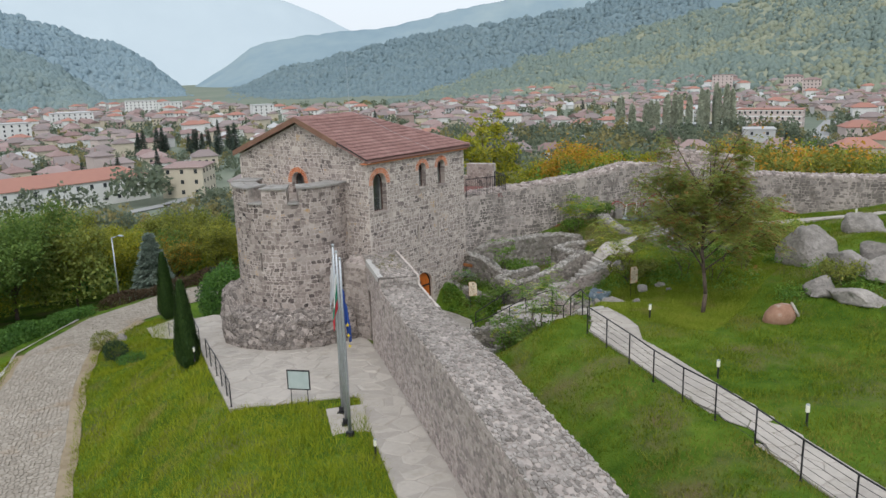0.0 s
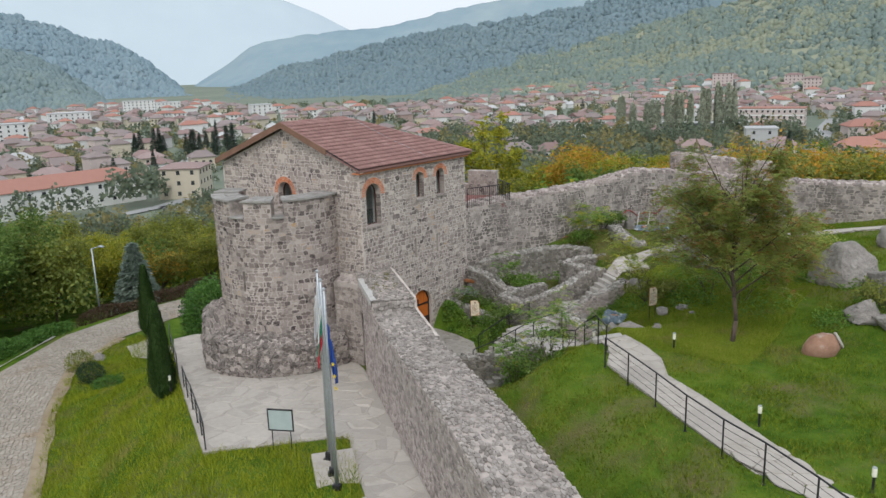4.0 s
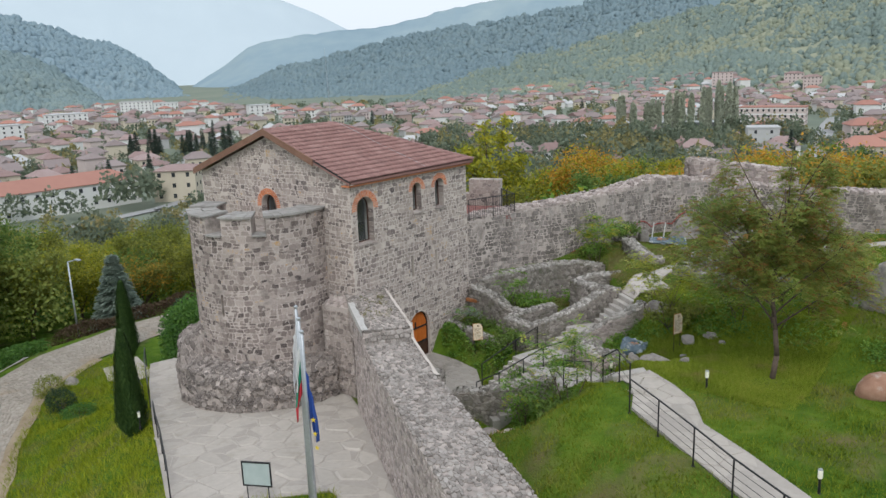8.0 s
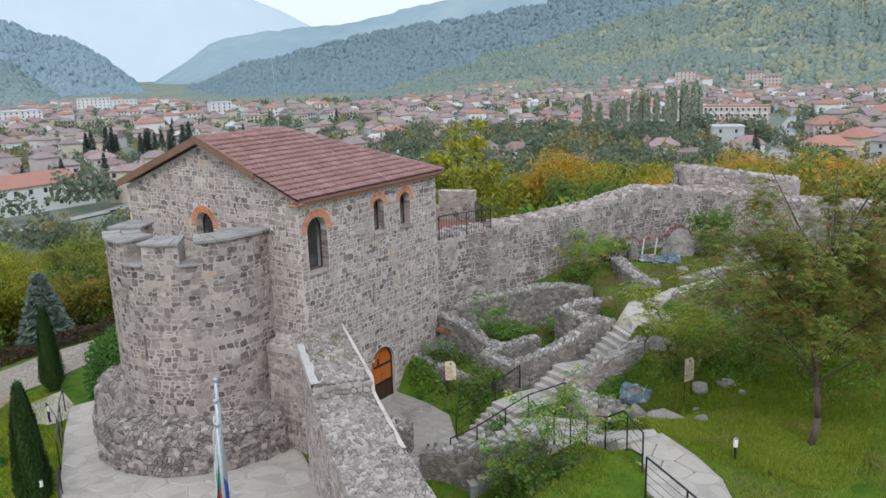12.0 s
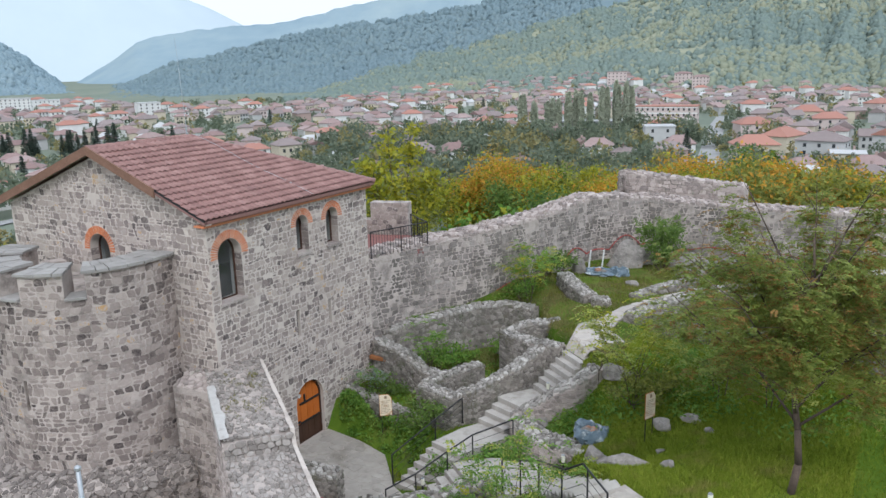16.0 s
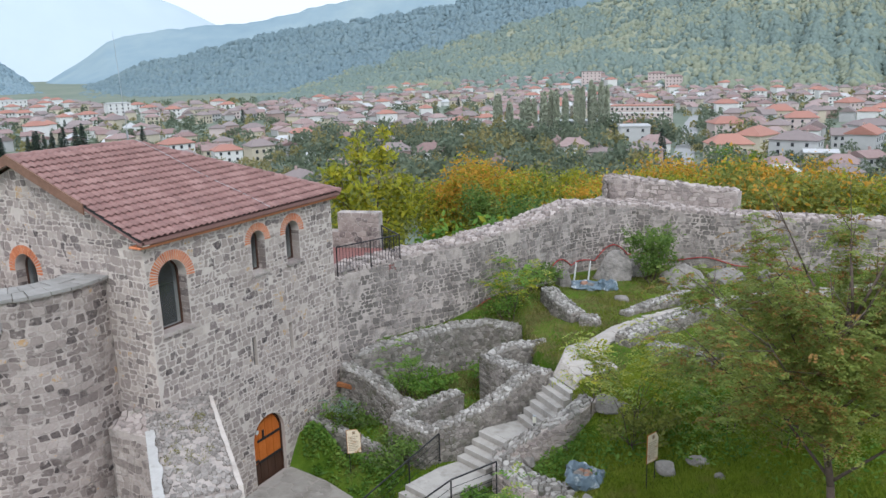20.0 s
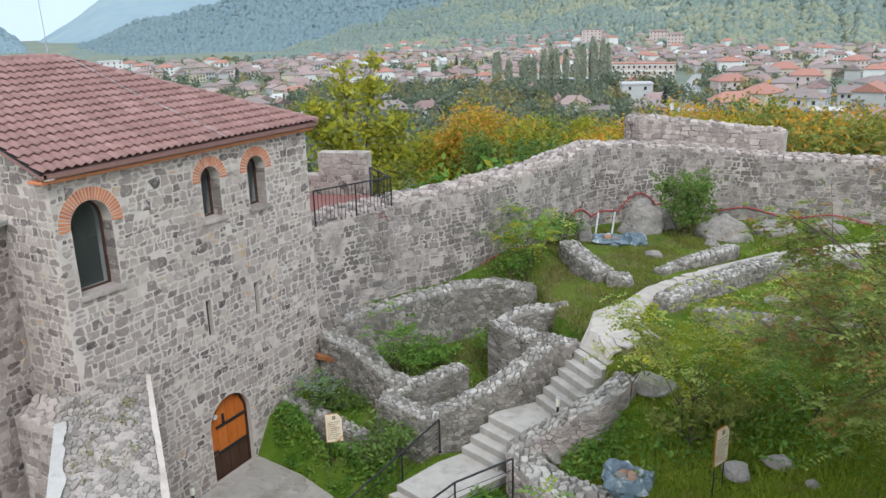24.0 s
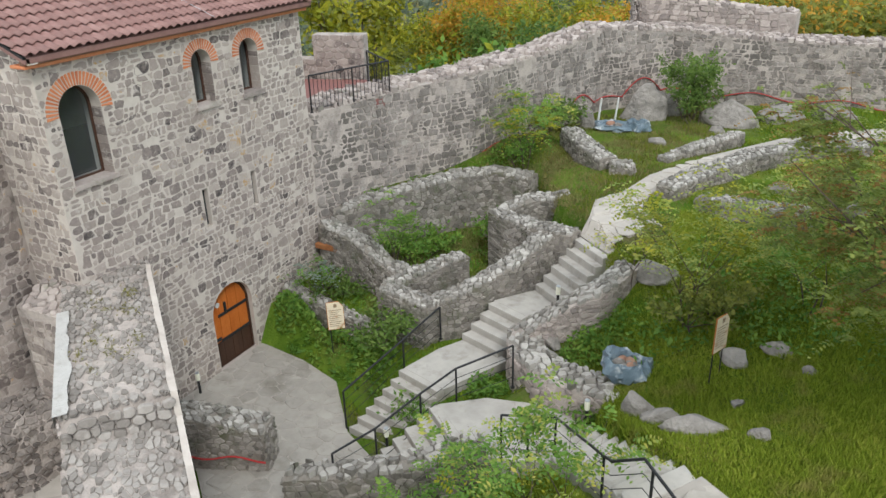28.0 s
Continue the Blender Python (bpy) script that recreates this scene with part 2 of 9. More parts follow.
M["bark"] = mat("tree_bark", [(0.078, 0.058, 0.046), (0.156, 0.117, 0.091)], 0.95, 10, 6, 0.6, 30)
# grey-green, with the far valley's haze mixed into the colour
M["land"] = mat("hazed_valley_ground", [(0.12, 0.155, 0.12), (0.17, 0.20, 0.15), (0.22, 0.235, 0.18)], 0.95, 0.05, 10, 0)
M["asphalt"] = mat("grey_road", [(0.28, 0.28, 0.28), (0.38, 0.38, 0.37)], 0.9, 1, 6, 0)


def leaf_mat(name, cols, glow=0.4):
    """Leaves: dull above, and letting some light through."""
    m = mat(name, cols, 0.6, 0.8, 5, 0, spread=0.55)
    nt = m.node_tree
    bs = nt.nodes["Principled BSDF"]
    tr = nt.nodes.new("ShaderNodeBsdfTranslucent")
    mx = nt.nodes.new("ShaderNodeMixShader")
    mx.inputs["Fac"].default_value = glow
    src = bs.inputs["Base Color"].links[0].from_socket
    nt.links.new(src, tr.inputs["Color"])
    nt.links.new(bs.outputs["BSDF"], mx.inputs[1])
    nt.links.new(tr.outputs["BSDF"], mx.inputs[2])
    nt.links.new(mx.outputs["Shader"], nt.nodes["Material Output"].inputs["Surface"])
    return m


M["weed"] = leaf_mat("weed_leaves", [(0.065, 0.15, 0.026), (0.145, 0.275, 0.042), (0.27, 0.375, 0.065)])
M["leaf_green"] = leaf_mat("green_leaves", [(0.058, 0.112, 0.028), (0.125, 0.205, 0.042), (0.225, 0.31, 0.065)])
M["leaf_locust"] = leaf_mat("locust_leaves", [(0.12, 0.19, 0.045), (0.24, 0.325, 0.07), (0.40, 0.425, 0.09), (0.54, 0.41, 0.09)])
M["leaf_yellow"] = leaf_mat("yellow_leaves", [(0.135, 0.182, 0.019), (0.324, 0.336, 0.026), (0.540, 0.462, 0.039)])
M["leaf_fresh"] = leaf_mat("fresh_leaves", [(0.09, 0.15, 0.02), (0.20, 0.27, 0.03), (0.33, 0.36, 0.045)])
M["leaf_rust"] = leaf_mat("rusty_locust_leaves", [(0.17, 0.115, 0.035), (0.30, 0.175, 0.05), (0.42, 0.25, 0.07)])
M["leaf_tree"] = leaf_mat("thin_locust_leaves", [(0.125, 0.175, 0.042), (0.235, 0.29, 0.065), (0.39, 0.405, 0.095)])
M["leaf_cypress"] = leaf_mat("cypress_sprays", [(0.022, 0.05, 0.014), (0.05, 0.10, 0.024), (0.09, 0.155, 0.038)])
M["blade_dry"] = mat("dry_grass_blades", [(0.07, 0.075, 0.02), (0.14, 0.135, 0.04), (0.21, 0.185, 0.07), (0.27, 0.22, 0.10)], 0.9, 0.8, 6, 0, spread=0.35)
M["leaf_orange"] = leaf_mat("orange_leaves", [(0.27, 0.20, 0.028), (0.52, 0.29, 0.035), (0.70, 0.35, 0.042)])
M["leaf_olive"] = leaf_mat("olive_leaves", [(0.10, 0.138, 0.032), (0.21, 0.238, 0.05), (0.37, 0.355, 0.072)])
M["leaf_dark"] = leaf_mat("conifer_needles", [(0.022, 0.045, 0.024), (0.042, 0.078, 0.036), (0.075, 0.125, 0.05)])
M["leaf_spruce"] = leaf_mat("blue_spruce_needles", [(0.10, 0.14, 0.112), (0.22, 0.28, 0.225), (0.38, 0.43, 0.36)])
M["leaf_hedge"] = leaf_mat("brown_hedge_leaves", [(0.056, 0.035, 0.024), (0.104, 0.067, 0.040), (0.144, 0.112, 0.056)])
M["leaf_juniper"] = leaf_mat("juniper_sprays", [(0.042, 0.115, 0.026), (0.095, 0.205, 0.038), (0.165, 0.295, 0.055)])


# ---- mesh helpers ----
def me_from(name, verts, faces, material=None, smooth=False):
    me = bpy.data.meshes.new(name)
    me.from_pydata([tuple(v) for v in verts], [], faces)
    if material:
        me.materials.append(material)
    if smooth:
        me.polygons.foreach_set("use_smooth", [True] * len(me.polygons))
    me.update()
    return me


def part(name, bm, material, parent=None, label="", smooth=False):
    """Links a bmesh (or a mesh) as one object under a thing or a part."""
    if isinstance(bm, bmesh.types.BMesh):
        me = bpy.data.meshes.new(name)
        bm.to_mesh(me)
        bm.free()
        if material:
            me.materials.append(material)
        if smooth:
            me.polygons.foreach_set("use_smooth", [True] * len(me.polygons))
    else:
        me = bm
    ob = new(name, me)
    if parent:
        ob.parent = parent
    if label:
        ob["label"] = label
    return ob


def empty(name, label, category, group="", kind="", m=None):
    ob = new(name)
    if m is not None:
        ob.matrix_basis = m
    return tagged(ob, label, category, group, kind)


def add_box(bm, lo, hi, m=None):
    r = bmesh.ops.create_cube(bm, size=1.0)
    c = [(a + b) / 2 for a, b in zip(lo, hi)]
    s = [b - a for a, b in zip(lo, hi)]
    for v in r["verts"]:
        v.co = Vector((c[0] + v.co.x * s[0], c[1] + v.co.y * s[1], c[2] + v.co.z * s[2]))
        if m is not None:
            v.co = m @ v.co
    return r["verts"]


def box_bm(lo, hi, bev=0.0, m=None):
    bm = bmesh.new()
    add_box(bm, lo, hi)
    if bev:
        bmesh.ops.bevel(bm, geom=bm.edges[:], offset=bev, segments=1, affect="EDGES")
    if m is not None:
        bm.transform(m)
    return bm


def rod(bm, a, b, r0, r1=None, seg=8, cap=True):
    a, b = Vector(a), Vector(b)
    r1 = r0 if r1 is None else r1
    d = (b - a).normalized()
    t = d.orthogonal().normalized()
    s = d.cross(t)
    ra, rb = [], []
    for k in range(seg):
        w = 2 * math.pi * k / seg
        o = t * math.cos(w) + s * math.sin(w)
        ra.append(bm.verts.new(a + o * r0))
        rb.append(bm.verts.new(b + o * r1))
    for k in range(seg):
        j = (k + 1) % seg
        bm.faces.new((ra[k], ra[j], rb[j], rb[k]))
    if cap:
        bm.faces.new(ra[::-1])
        bm.faces.new(rb)


def rod_bm(a, b, r0, r1=None, seg=8):
    bm = bmesh.new()
    rod(bm, a, b, r0, r1, seg)
    return bm


def lathe_bm(profile, seg=20):
    """A turned shape from (radius, height) pairs."""
    bm = bmesh.new()
    rings = []
    for r, z in profile:
        rings.append([bm.verts.new((r * math.cos(2 * math.pi * k / seg), r * math.sin(2 * math.pi * k / seg), z)) for k in range(seg)])
    for a, b in zip(rings, rings[1:]):
        for k in range(seg):
            j = (k + 1) % seg
            bm.faces.new((a[k], a[j], b[j], b[k]))
    bm.faces.new(rings[0][::-1])
    bm.faces.new(rings[-1])
    return bm


def panel(bm, outer, holes, put, thick):
    """A flat panel with holes through it. put maps (u, v, depth) to a place."""
    from mathutils.geometry import tessellate_polygon
    loops = [outer] + holes
    flat = [p for lp in loops for p in lp]
    tris = tessellate_polygon([[Vector((p[0], p[1], 0)) for p in lp] for lp in loops])
    f = [bm.verts.new(put(u, v, 0)) for u, v in flat]
    b = [bm.verts.new(put(u, v, thick)) for u, v in flat]
    for t in tris:
        bm.faces.new([f[k] for k in t])
        bm.faces.new([b[k] for k in t][::-1])
    k0 = 0
    for lp in loops:
        n = len(lp)
        for k in range(n):
            j = (k + 1) % n
            bm.faces.new((f[k0 + k], f[k0 + j], b[k0 + j], b[k0 + k]))
        k0 += n
    bmesh.ops.recalc_face_normals(bm, faces=bm.faces[:])


def arch_loop(u0, u1, v0, v1, n=10):
    """The outline of an opening with a round head whose crown is at v1."""
    r = (u1 - u0) / 2
    c = (u0 + u1) / 2
    pts = [(u0, v0), (u1, v0)]
    for k in range(n + 1):
        w = math.pi * k / n
        pts.append((c + r * math.cos(w), v1 - r + r * math.sin(w)))
    return pts


def sstep(a, b, x):
    t = np.clip((np.asarray(x, float) - a) / (b - a), 0, 1)
    return t * t * (3 - 2 * t)


# ---- the lie of the land ----
NX, NY = 0.61, 0.79            # across the curtain wall
DX, DY = 0.79, -0.61           # along it
WALL_L, WALL_R = -0.175, 1.5   # its two faces
BACK = [(0.0, 7.85), (1.0, 10.6), (2.4, 13.0), (3.5, 16.5), (4.4, 19.5), (6.3, 22.0), (9.5, 22.3), (14.0, 22.2), (24.0, 23.5), (40.0, 25.0)]
BACK_TOP = [5.6, 5.7, 5.85, 5.95, 6.3, 6.0, 5.75, 5.8, 6.0, 6.2]
ROAD = [(30.0, -36.0), (14.0, -27.0), (4.0, -21.0), (-4.5, -15.8), (-15.2, -9.6), (-20.2, -6.0), (-23.2, -1.0), (-24.0, 4.5), (-23.5, 12.0), (-20.0, 22.0), (-14.0, 34.0)]
VALLEY = -28.0


def seg_dist(x, y, pts):
    """The distance to a line of points, and how far along it."""
    best = np.full(np.shape(x), 1e9)
    along = np.zeros(np.shape(x))
    s0 = 0.0
    for (ax, ay), (bx, by) in zip(pts, pts[1:]):
        L = math.hypot(bx - ax, by - ay)
        t = np.clip(((x - ax) * (bx - ax) + (y - ay) * (by - ay)) / L ** 2, 0, 1)
        d = np.hypot(x - ax - t * (bx - ax), y - ay - t * (by - ay))
        along = np.where(d < best, s0 + t * L, along)
        best = np.minimum(best, d)
        s0 += L
    return best, along


def inside(x, y, poly):
    """Signed distance (about) into a convex polygon given anticlockwise: positive inside."""
    d = np.full(np.shape(x), 1e9)
    n = len(poly)
    for k in range(n):
        (ax, ay), (bx, by) = poly[k], poly[(k + 1) % n]
        L = math.hypot(bx - ax, by - ay)
        d = np.minimum(d, ((bx - ax) * (y - ay) - (by - ay) * (x - ax)) / L)
    return d


def plaza_z(x, y):
    return -0.12 + 0.075 * x - 0.045 * y


HULL = [(2.5, -10.2), (24.0, -22.0), (60.0, -30.0), (60.0, 26.0), (14.0, 25.0), (3.5, 26.0), (-1.5, 12.5), (-11.0, 9.0), (-11.5, -1.8)]
COURT = [(-0.5, 1.0), (3.2, -0.9), (7.0, -3.6), (8.0, -2.6), (5.6, 1.2), (4.4, 3.0), (3.2, 4.6), (0.6, 5.1), (-0.5, 5.0)]
ROOM1 = [(0.2, 5.6), (2.9, 5.6), (3.1, 6.6), (1.6, 8.6), (0.2, 8.3)]
ROOM2 = [(3.2, 6.9), (4.3, 6.9), (6.7, 8.8), (5.6, 10.8), (4.75, 12.35), (3.2, 12.35), (2.2, 11.2), (1.5, 10.15), (1.25, 9.0)]
RUINS = [(-0.5, 5.0), (3.2, 4.6), (5.2, 4.3), (7.0, 5.4), (8.6, 7.0), (7.3, 8.9), (5.3, 10.3), (3.2, 10.4), (-0.5, 8.0)]
STAIR_A = [(4.35, 2.85), (5.6, 2.6), (7.6, 4.6), (7.0, 5.6), (6.2, 6.3), (5.3, 5.2)]
STAIR_B = [(5.1, 1.3), (6.5, 0.3), (9.2, 1.8), (9.5, 3.7), (8.5, 4.3), (6.9, 3.7), (5.3, 2.2)]
STAIR_C = [(5.6, 5.6), (6.85, 5.3), (7.8, 6.9), (8.55, 7.9), (7.5, 8.8), (6.6, 7.7)]
STAIR_D = [(9.1, 2.4), (11.2, -0.05), (11.8, 1.0), (9.45, 3.55)]
FOOT = [(7.0, 3.4), (9.4, 3.2), (9.75, 3.5), (9.7, 3.75), (8.4, 4.0), (7.4, 4.6)]
BED = [(-0.5, 5.0), (0.6, 5.1), (3.2, 4.6), (4.2, 4.0), (4.6, 5.6), (0.2, 6.0)]


def ground_z(x, y):
    """The height of the ground anywhere near the castle and out to the valley."""
    x, y = np.asarray(x, float), np.asarray(y, float)
    u = NX * x + NY * y
    s = DX * x + DY * y
    # the upper lawn within the walls
    p = 3.08 + 0.025 * np.clip(x - 14, 0, 10) + 0.045 * np.clip(y - 3, 0, 8) + 0.02 * np.clip(y - 11, 0, 12) + 0.16 * np.clip(x - 14, 0, 5) * sstep(3, 8, y)
    p = p + 0.10 * np.sin(x * 0.7 + 1) * np.sin(y * 0.6) * sstep(14, 17, x)
    low = 0.35 + 0.07 * np.clip(s - 6, 0, 40)
    bank = low + (p - low) * sstep(1.2, 6.1, u)
    p = np.where(u < 6.2, np.minimum(p, bank), p)
    # the slope west of the standing stones, down to the stairs
    p = p - 1.5 * sstep(11.6, 8.6, x) * sstep(1.0, 3.0, y) * sstep(8.2, 5.0, y)
    p = p - 0.55 * np.exp(-((x - 11.1) ** 2 + (y - 3.3) ** 2) / 0.9)
    p = p - 0.42 * np.exp(-((x - 11.6) ** 2 + (y - 4.4) ** 2) / 1.3)
    p = p - 0.5 * sstep(7.0, 4.5, x) * sstep(14.5, 11.5, y) * sstep(7.5, 8.5, y)
    cap = 0.2 + 0.62 * np.clip(x - 6.6, 0, 20) + 0.55 * np.clip(-1.3 - y, 0, 9) - 0.4 * np.exp(-((x - 8.0) ** 2 + (y + 1.4) ** 2) / 1.0)
    p = np.where(y < 2.4, np.minimum(p, cap), p)
    # the hollow with the jars, and the sunken corner below the back wall
    p = p - 0.72 * np.exp(-(x - 9.3) ** 2 / 1.0 - (y + 1.0) ** 2 / 1.6) - 0.42 * np.exp(-((x - 8.35) ** 2 + (y + 1.15) ** 2) / 0.55)
    p = p - 0.3 * sstep(14.0, 17.5, y) * sstep(12.5, 9.0, x)
    p = p - 2.6 * sstep(8.5, 5.5, x) * sstep(-4.0, -1.0, y) * sstep(5.6, 3.5, y)
    # the sunken rooms and the slopes that carry the stairs
    p = p + (0.95 - p) * sstep(-0.35, 0.05, inside(x, y, RUINS))
    p = p + (1.05 - p) * sstep(-0.3, 0.05, inside(x, y, ROOM1))
    p = p + (1.35 - p) * sstep(-0.3, 0.05, inside(x, y, ROOM2))
    p = p + (np.clip(0.62 + 0.52 * ((x - 6.2) * 0.35 + (y - 5.6) * 0.94), 0.7, 2.6) - p) * sstep(-0.2, 0.05, inside(x, y, STAIR_C))
    p = p + (0.0 - p) * sstep(-0.35, 0.05, inside(x, y, COURT))
    rise = np.clip(0.52 * ((x - 4.9) * 0.61 + (y - 1.7) * 0.79) - 0.1, 0, 1.2) - 0.24
    p = p + (rise - p) * sstep(-0.3, 0.05, np.maximum(inside(x, y, STAIR_A), inside(x, y, STAIR_B)))
    p = p + (np.clip(0.95 + 0.58 * ((x - 9.0) * 0.86 - (y - 2.9) * 0.5), 1.1, 2.95) - p) * sstep(-0.3, 0.05, inside(x, y, STAIR_D))
    p = p + (1.12 - p) * sstep(-0.25, 0.05, inside(x, y, FOOT))
    p = p + (0.30 - p) * sstep(-0.3, 0.1, inside(x, y, BED))
    # outside: the forecourt, the bank below it, the road, the hillside
    h = -inside(x, y, HULL)
    o = plaza_z(np.clip(x, -12, 16), np.clip(y, -14, 3))
    o = o + (-3.3 - o) * sstep(-0.6, 6.6, h)
    far = np.clip((h - 13.0) / 110.0, 0, 1)
    o = o + (VALLEY + 3.3) * (0.75 * far * far * (3 - 2 * far) + 0.25 * far) * sstep(11, 16, h)
    dr, _ = seg_dist(x, y, ROAD)
    o = o + (-3.3 - o) * sstep(4.5, 2.2, dr)
    left = u < 0.6
    bd, _ = seg_dist(x, y, BACK)
    # which side of the back wall
    side = np.zeros(np.shape(x), bool)
    bx = np.interp(y, [b[1] for b in BACK[:6]], [b[0] for b in BACK[:6]])
    by = np.interp(x, [b[0] for b in BACK[5:]], [b[1] for b in BACK[5:]])
    inner = (u >= 0.6) & ((y < 7.85) & (x > -0.3) | (y >= 7.85) & (x > bx - 0.8)) & ((x < 6.3) & (y < 22.0) | (y < by + 0.7))
    return np.where(inner, p, o)


def gz(x, y):
    return float(ground_z(np.array([x]), np.array([y]))[0])

# ---- ground sheet ----
def axis(lo, hi, step, reach, grow):
    mid = list(np.arange(lo, hi + step / 2, step))
    out, d = [], step
    x = mid[-1]
    while x < reach:
        d *= grow
        x += d
        out.append(x)
    inn, d = [], step
    x = mid[0]
    while x > -reach:
        d *= grow
        x -= d
        inn.append(x)
    return np.array(inn[::-1] + mid + out)


def build_ground():
    xs, ys = axis(-30, 28, 0.3, 4700, 1.16), axis(-32, 27, 0.3, 4700, 1.16)
    X, Y = np.meshgrid(xs, ys)
    Z = ground_z(X, Y)
    nx, ny = len(xs), len(ys)
    near = np.hypot(X, Y) < 60
    Z = Z + np.where(near, 0.03 * np.sin(X * 2.3 + 1.7 * np.sin(Y * 1.1)) * np.sin(Y * 2.1 + X * 0.4), 0)
    verts = np.stack([X.ravel(), Y.ravel(), Z.ravel()], 1)
    idx = np.arange(nx * ny).reshape(ny, nx)
    faces = np.stack([idx[:-1, :-1].ravel(), idx[:-1, 1:].ravel(), idx[1:, 1:].ravel(), idx[1:, :-1].ravel()], 1)
    me = me_from("ground", verts.tolist(), faces.tolist(), None, True)
    me.materials.append(M["grass"])
    me.materials.append(M["land"])
    cx = verts[faces].mean(1)
    me.polygons.foreach_set("material_index", (np.hypot(cx[:, 0], cx[:, 1]) > 95).astype(np.int32).tolist())
    ob = new("ground", me)
    return tagged(ob, "grassy castle hill falling away into the valley", "ground", kind="structure")


ground = build_ground()

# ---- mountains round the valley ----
# a point on the camera's way, from which the ridges are laid out
VIEW_EYE = (20.0, -18.0, 12.5)


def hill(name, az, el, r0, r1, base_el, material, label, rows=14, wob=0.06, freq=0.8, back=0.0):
    """A ridge seen over the valley: heights in degrees from the camera's eye for each bearing, from foot to crest."""
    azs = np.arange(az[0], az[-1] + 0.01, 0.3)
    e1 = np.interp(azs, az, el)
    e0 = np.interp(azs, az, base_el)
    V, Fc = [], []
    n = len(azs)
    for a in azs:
        V.append((VIEW_EYE[0] - r0 * 0.72 * math.sin(radians(a)), VIEW_EYE[1] + r0 * 0.72 * math.cos(radians(a)), VALLEY - 2.0))
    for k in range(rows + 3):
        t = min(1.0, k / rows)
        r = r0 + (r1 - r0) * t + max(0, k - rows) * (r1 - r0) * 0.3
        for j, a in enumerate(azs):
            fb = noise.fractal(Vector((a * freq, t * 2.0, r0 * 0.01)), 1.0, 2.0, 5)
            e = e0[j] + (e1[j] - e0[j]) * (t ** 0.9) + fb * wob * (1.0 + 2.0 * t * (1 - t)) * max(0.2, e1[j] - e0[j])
            z = VIEW_EYE[2] + r * math.tan(radians(e)) - max(0, k - rows) * 60
            V.append((VIEW_EYE[0] - r * math.sin(radians(a)), VIEW_EYE[1] + r * math.cos(radians(a)), z))
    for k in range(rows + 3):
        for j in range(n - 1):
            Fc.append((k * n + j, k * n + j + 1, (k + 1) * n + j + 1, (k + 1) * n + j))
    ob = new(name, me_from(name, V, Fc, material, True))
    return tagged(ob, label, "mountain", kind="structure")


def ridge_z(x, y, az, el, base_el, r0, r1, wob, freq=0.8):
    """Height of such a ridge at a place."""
    r = math.hypot(x - VIEW_EYE[0], y - VIEW_EYE[1])
    a = math.degrees(math.atan2(-(x - VIEW_EYE[0]), y - VIEW_EYE[1]))
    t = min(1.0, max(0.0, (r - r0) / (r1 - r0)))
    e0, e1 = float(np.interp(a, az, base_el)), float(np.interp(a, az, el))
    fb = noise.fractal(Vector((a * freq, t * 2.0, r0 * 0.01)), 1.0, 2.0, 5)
    return VIEW_EYE[2] + r * math.tan(radians(e0 + (e1 - e0) * t ** 0.9 + fb * wob * (1.0 + 2.0 * t * (1 - t)) * max(0.2, e1 - e0)))


def hill_mat(name, cols, scale, bump=0.0):
    m = mat(name, cols, 1.0, scale, 10, bump, scale * 3, dist=12.0, spec=0.0)
    return m


# base colours with the haze mixed in: paler and bluer with distance
M["hill_front"] = hill_mat("hazed_slope", [(0.20, 0.235, 0.195), (0.25, 0.275, 0.21), (0.31, 0.32, 0.23), (0.37, 0.36, 0.265)], 0.010, 0.4)
M["hill_back"] = hill_mat("hazed_blue_ridge", [(0.155, 0.215, 0.245), (0.185, 0.248, 0.27), (0.225, 0.282, 0.285)], 0.008, 0.4)
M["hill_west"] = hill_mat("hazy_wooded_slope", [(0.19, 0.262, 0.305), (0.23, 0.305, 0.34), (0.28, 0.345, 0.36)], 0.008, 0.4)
M["hill_west_near"] = hill_mat("hazed_spur", [(0.165, 0.225, 0.245), (0.20, 0.262, 0.265), (0.25, 0.30, 0.275)], 0.010, 0.4)
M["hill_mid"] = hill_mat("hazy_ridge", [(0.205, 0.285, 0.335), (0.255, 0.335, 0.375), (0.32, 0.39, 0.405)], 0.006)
M["hill_far"] = hill_mat("hazed_far_mountain", [(0.45, 0.52, 0.56), (0.50, 0.57, 0.605)], 0.003)

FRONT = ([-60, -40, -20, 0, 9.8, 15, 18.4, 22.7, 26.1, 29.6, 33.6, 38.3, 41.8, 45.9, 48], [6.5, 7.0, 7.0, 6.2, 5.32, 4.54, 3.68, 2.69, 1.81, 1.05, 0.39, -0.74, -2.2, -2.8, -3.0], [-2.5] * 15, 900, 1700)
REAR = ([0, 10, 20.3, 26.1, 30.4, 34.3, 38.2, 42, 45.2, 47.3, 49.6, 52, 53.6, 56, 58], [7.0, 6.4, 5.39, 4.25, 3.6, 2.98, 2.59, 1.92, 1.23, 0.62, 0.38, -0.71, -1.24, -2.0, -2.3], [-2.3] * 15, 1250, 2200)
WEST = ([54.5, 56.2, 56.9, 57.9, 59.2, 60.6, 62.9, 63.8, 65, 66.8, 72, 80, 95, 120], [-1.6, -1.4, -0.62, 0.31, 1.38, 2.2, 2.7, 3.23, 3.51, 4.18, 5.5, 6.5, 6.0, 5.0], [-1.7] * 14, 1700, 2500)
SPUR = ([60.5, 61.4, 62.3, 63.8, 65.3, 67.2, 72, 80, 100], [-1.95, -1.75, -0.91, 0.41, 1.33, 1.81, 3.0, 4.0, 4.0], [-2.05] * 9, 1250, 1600)
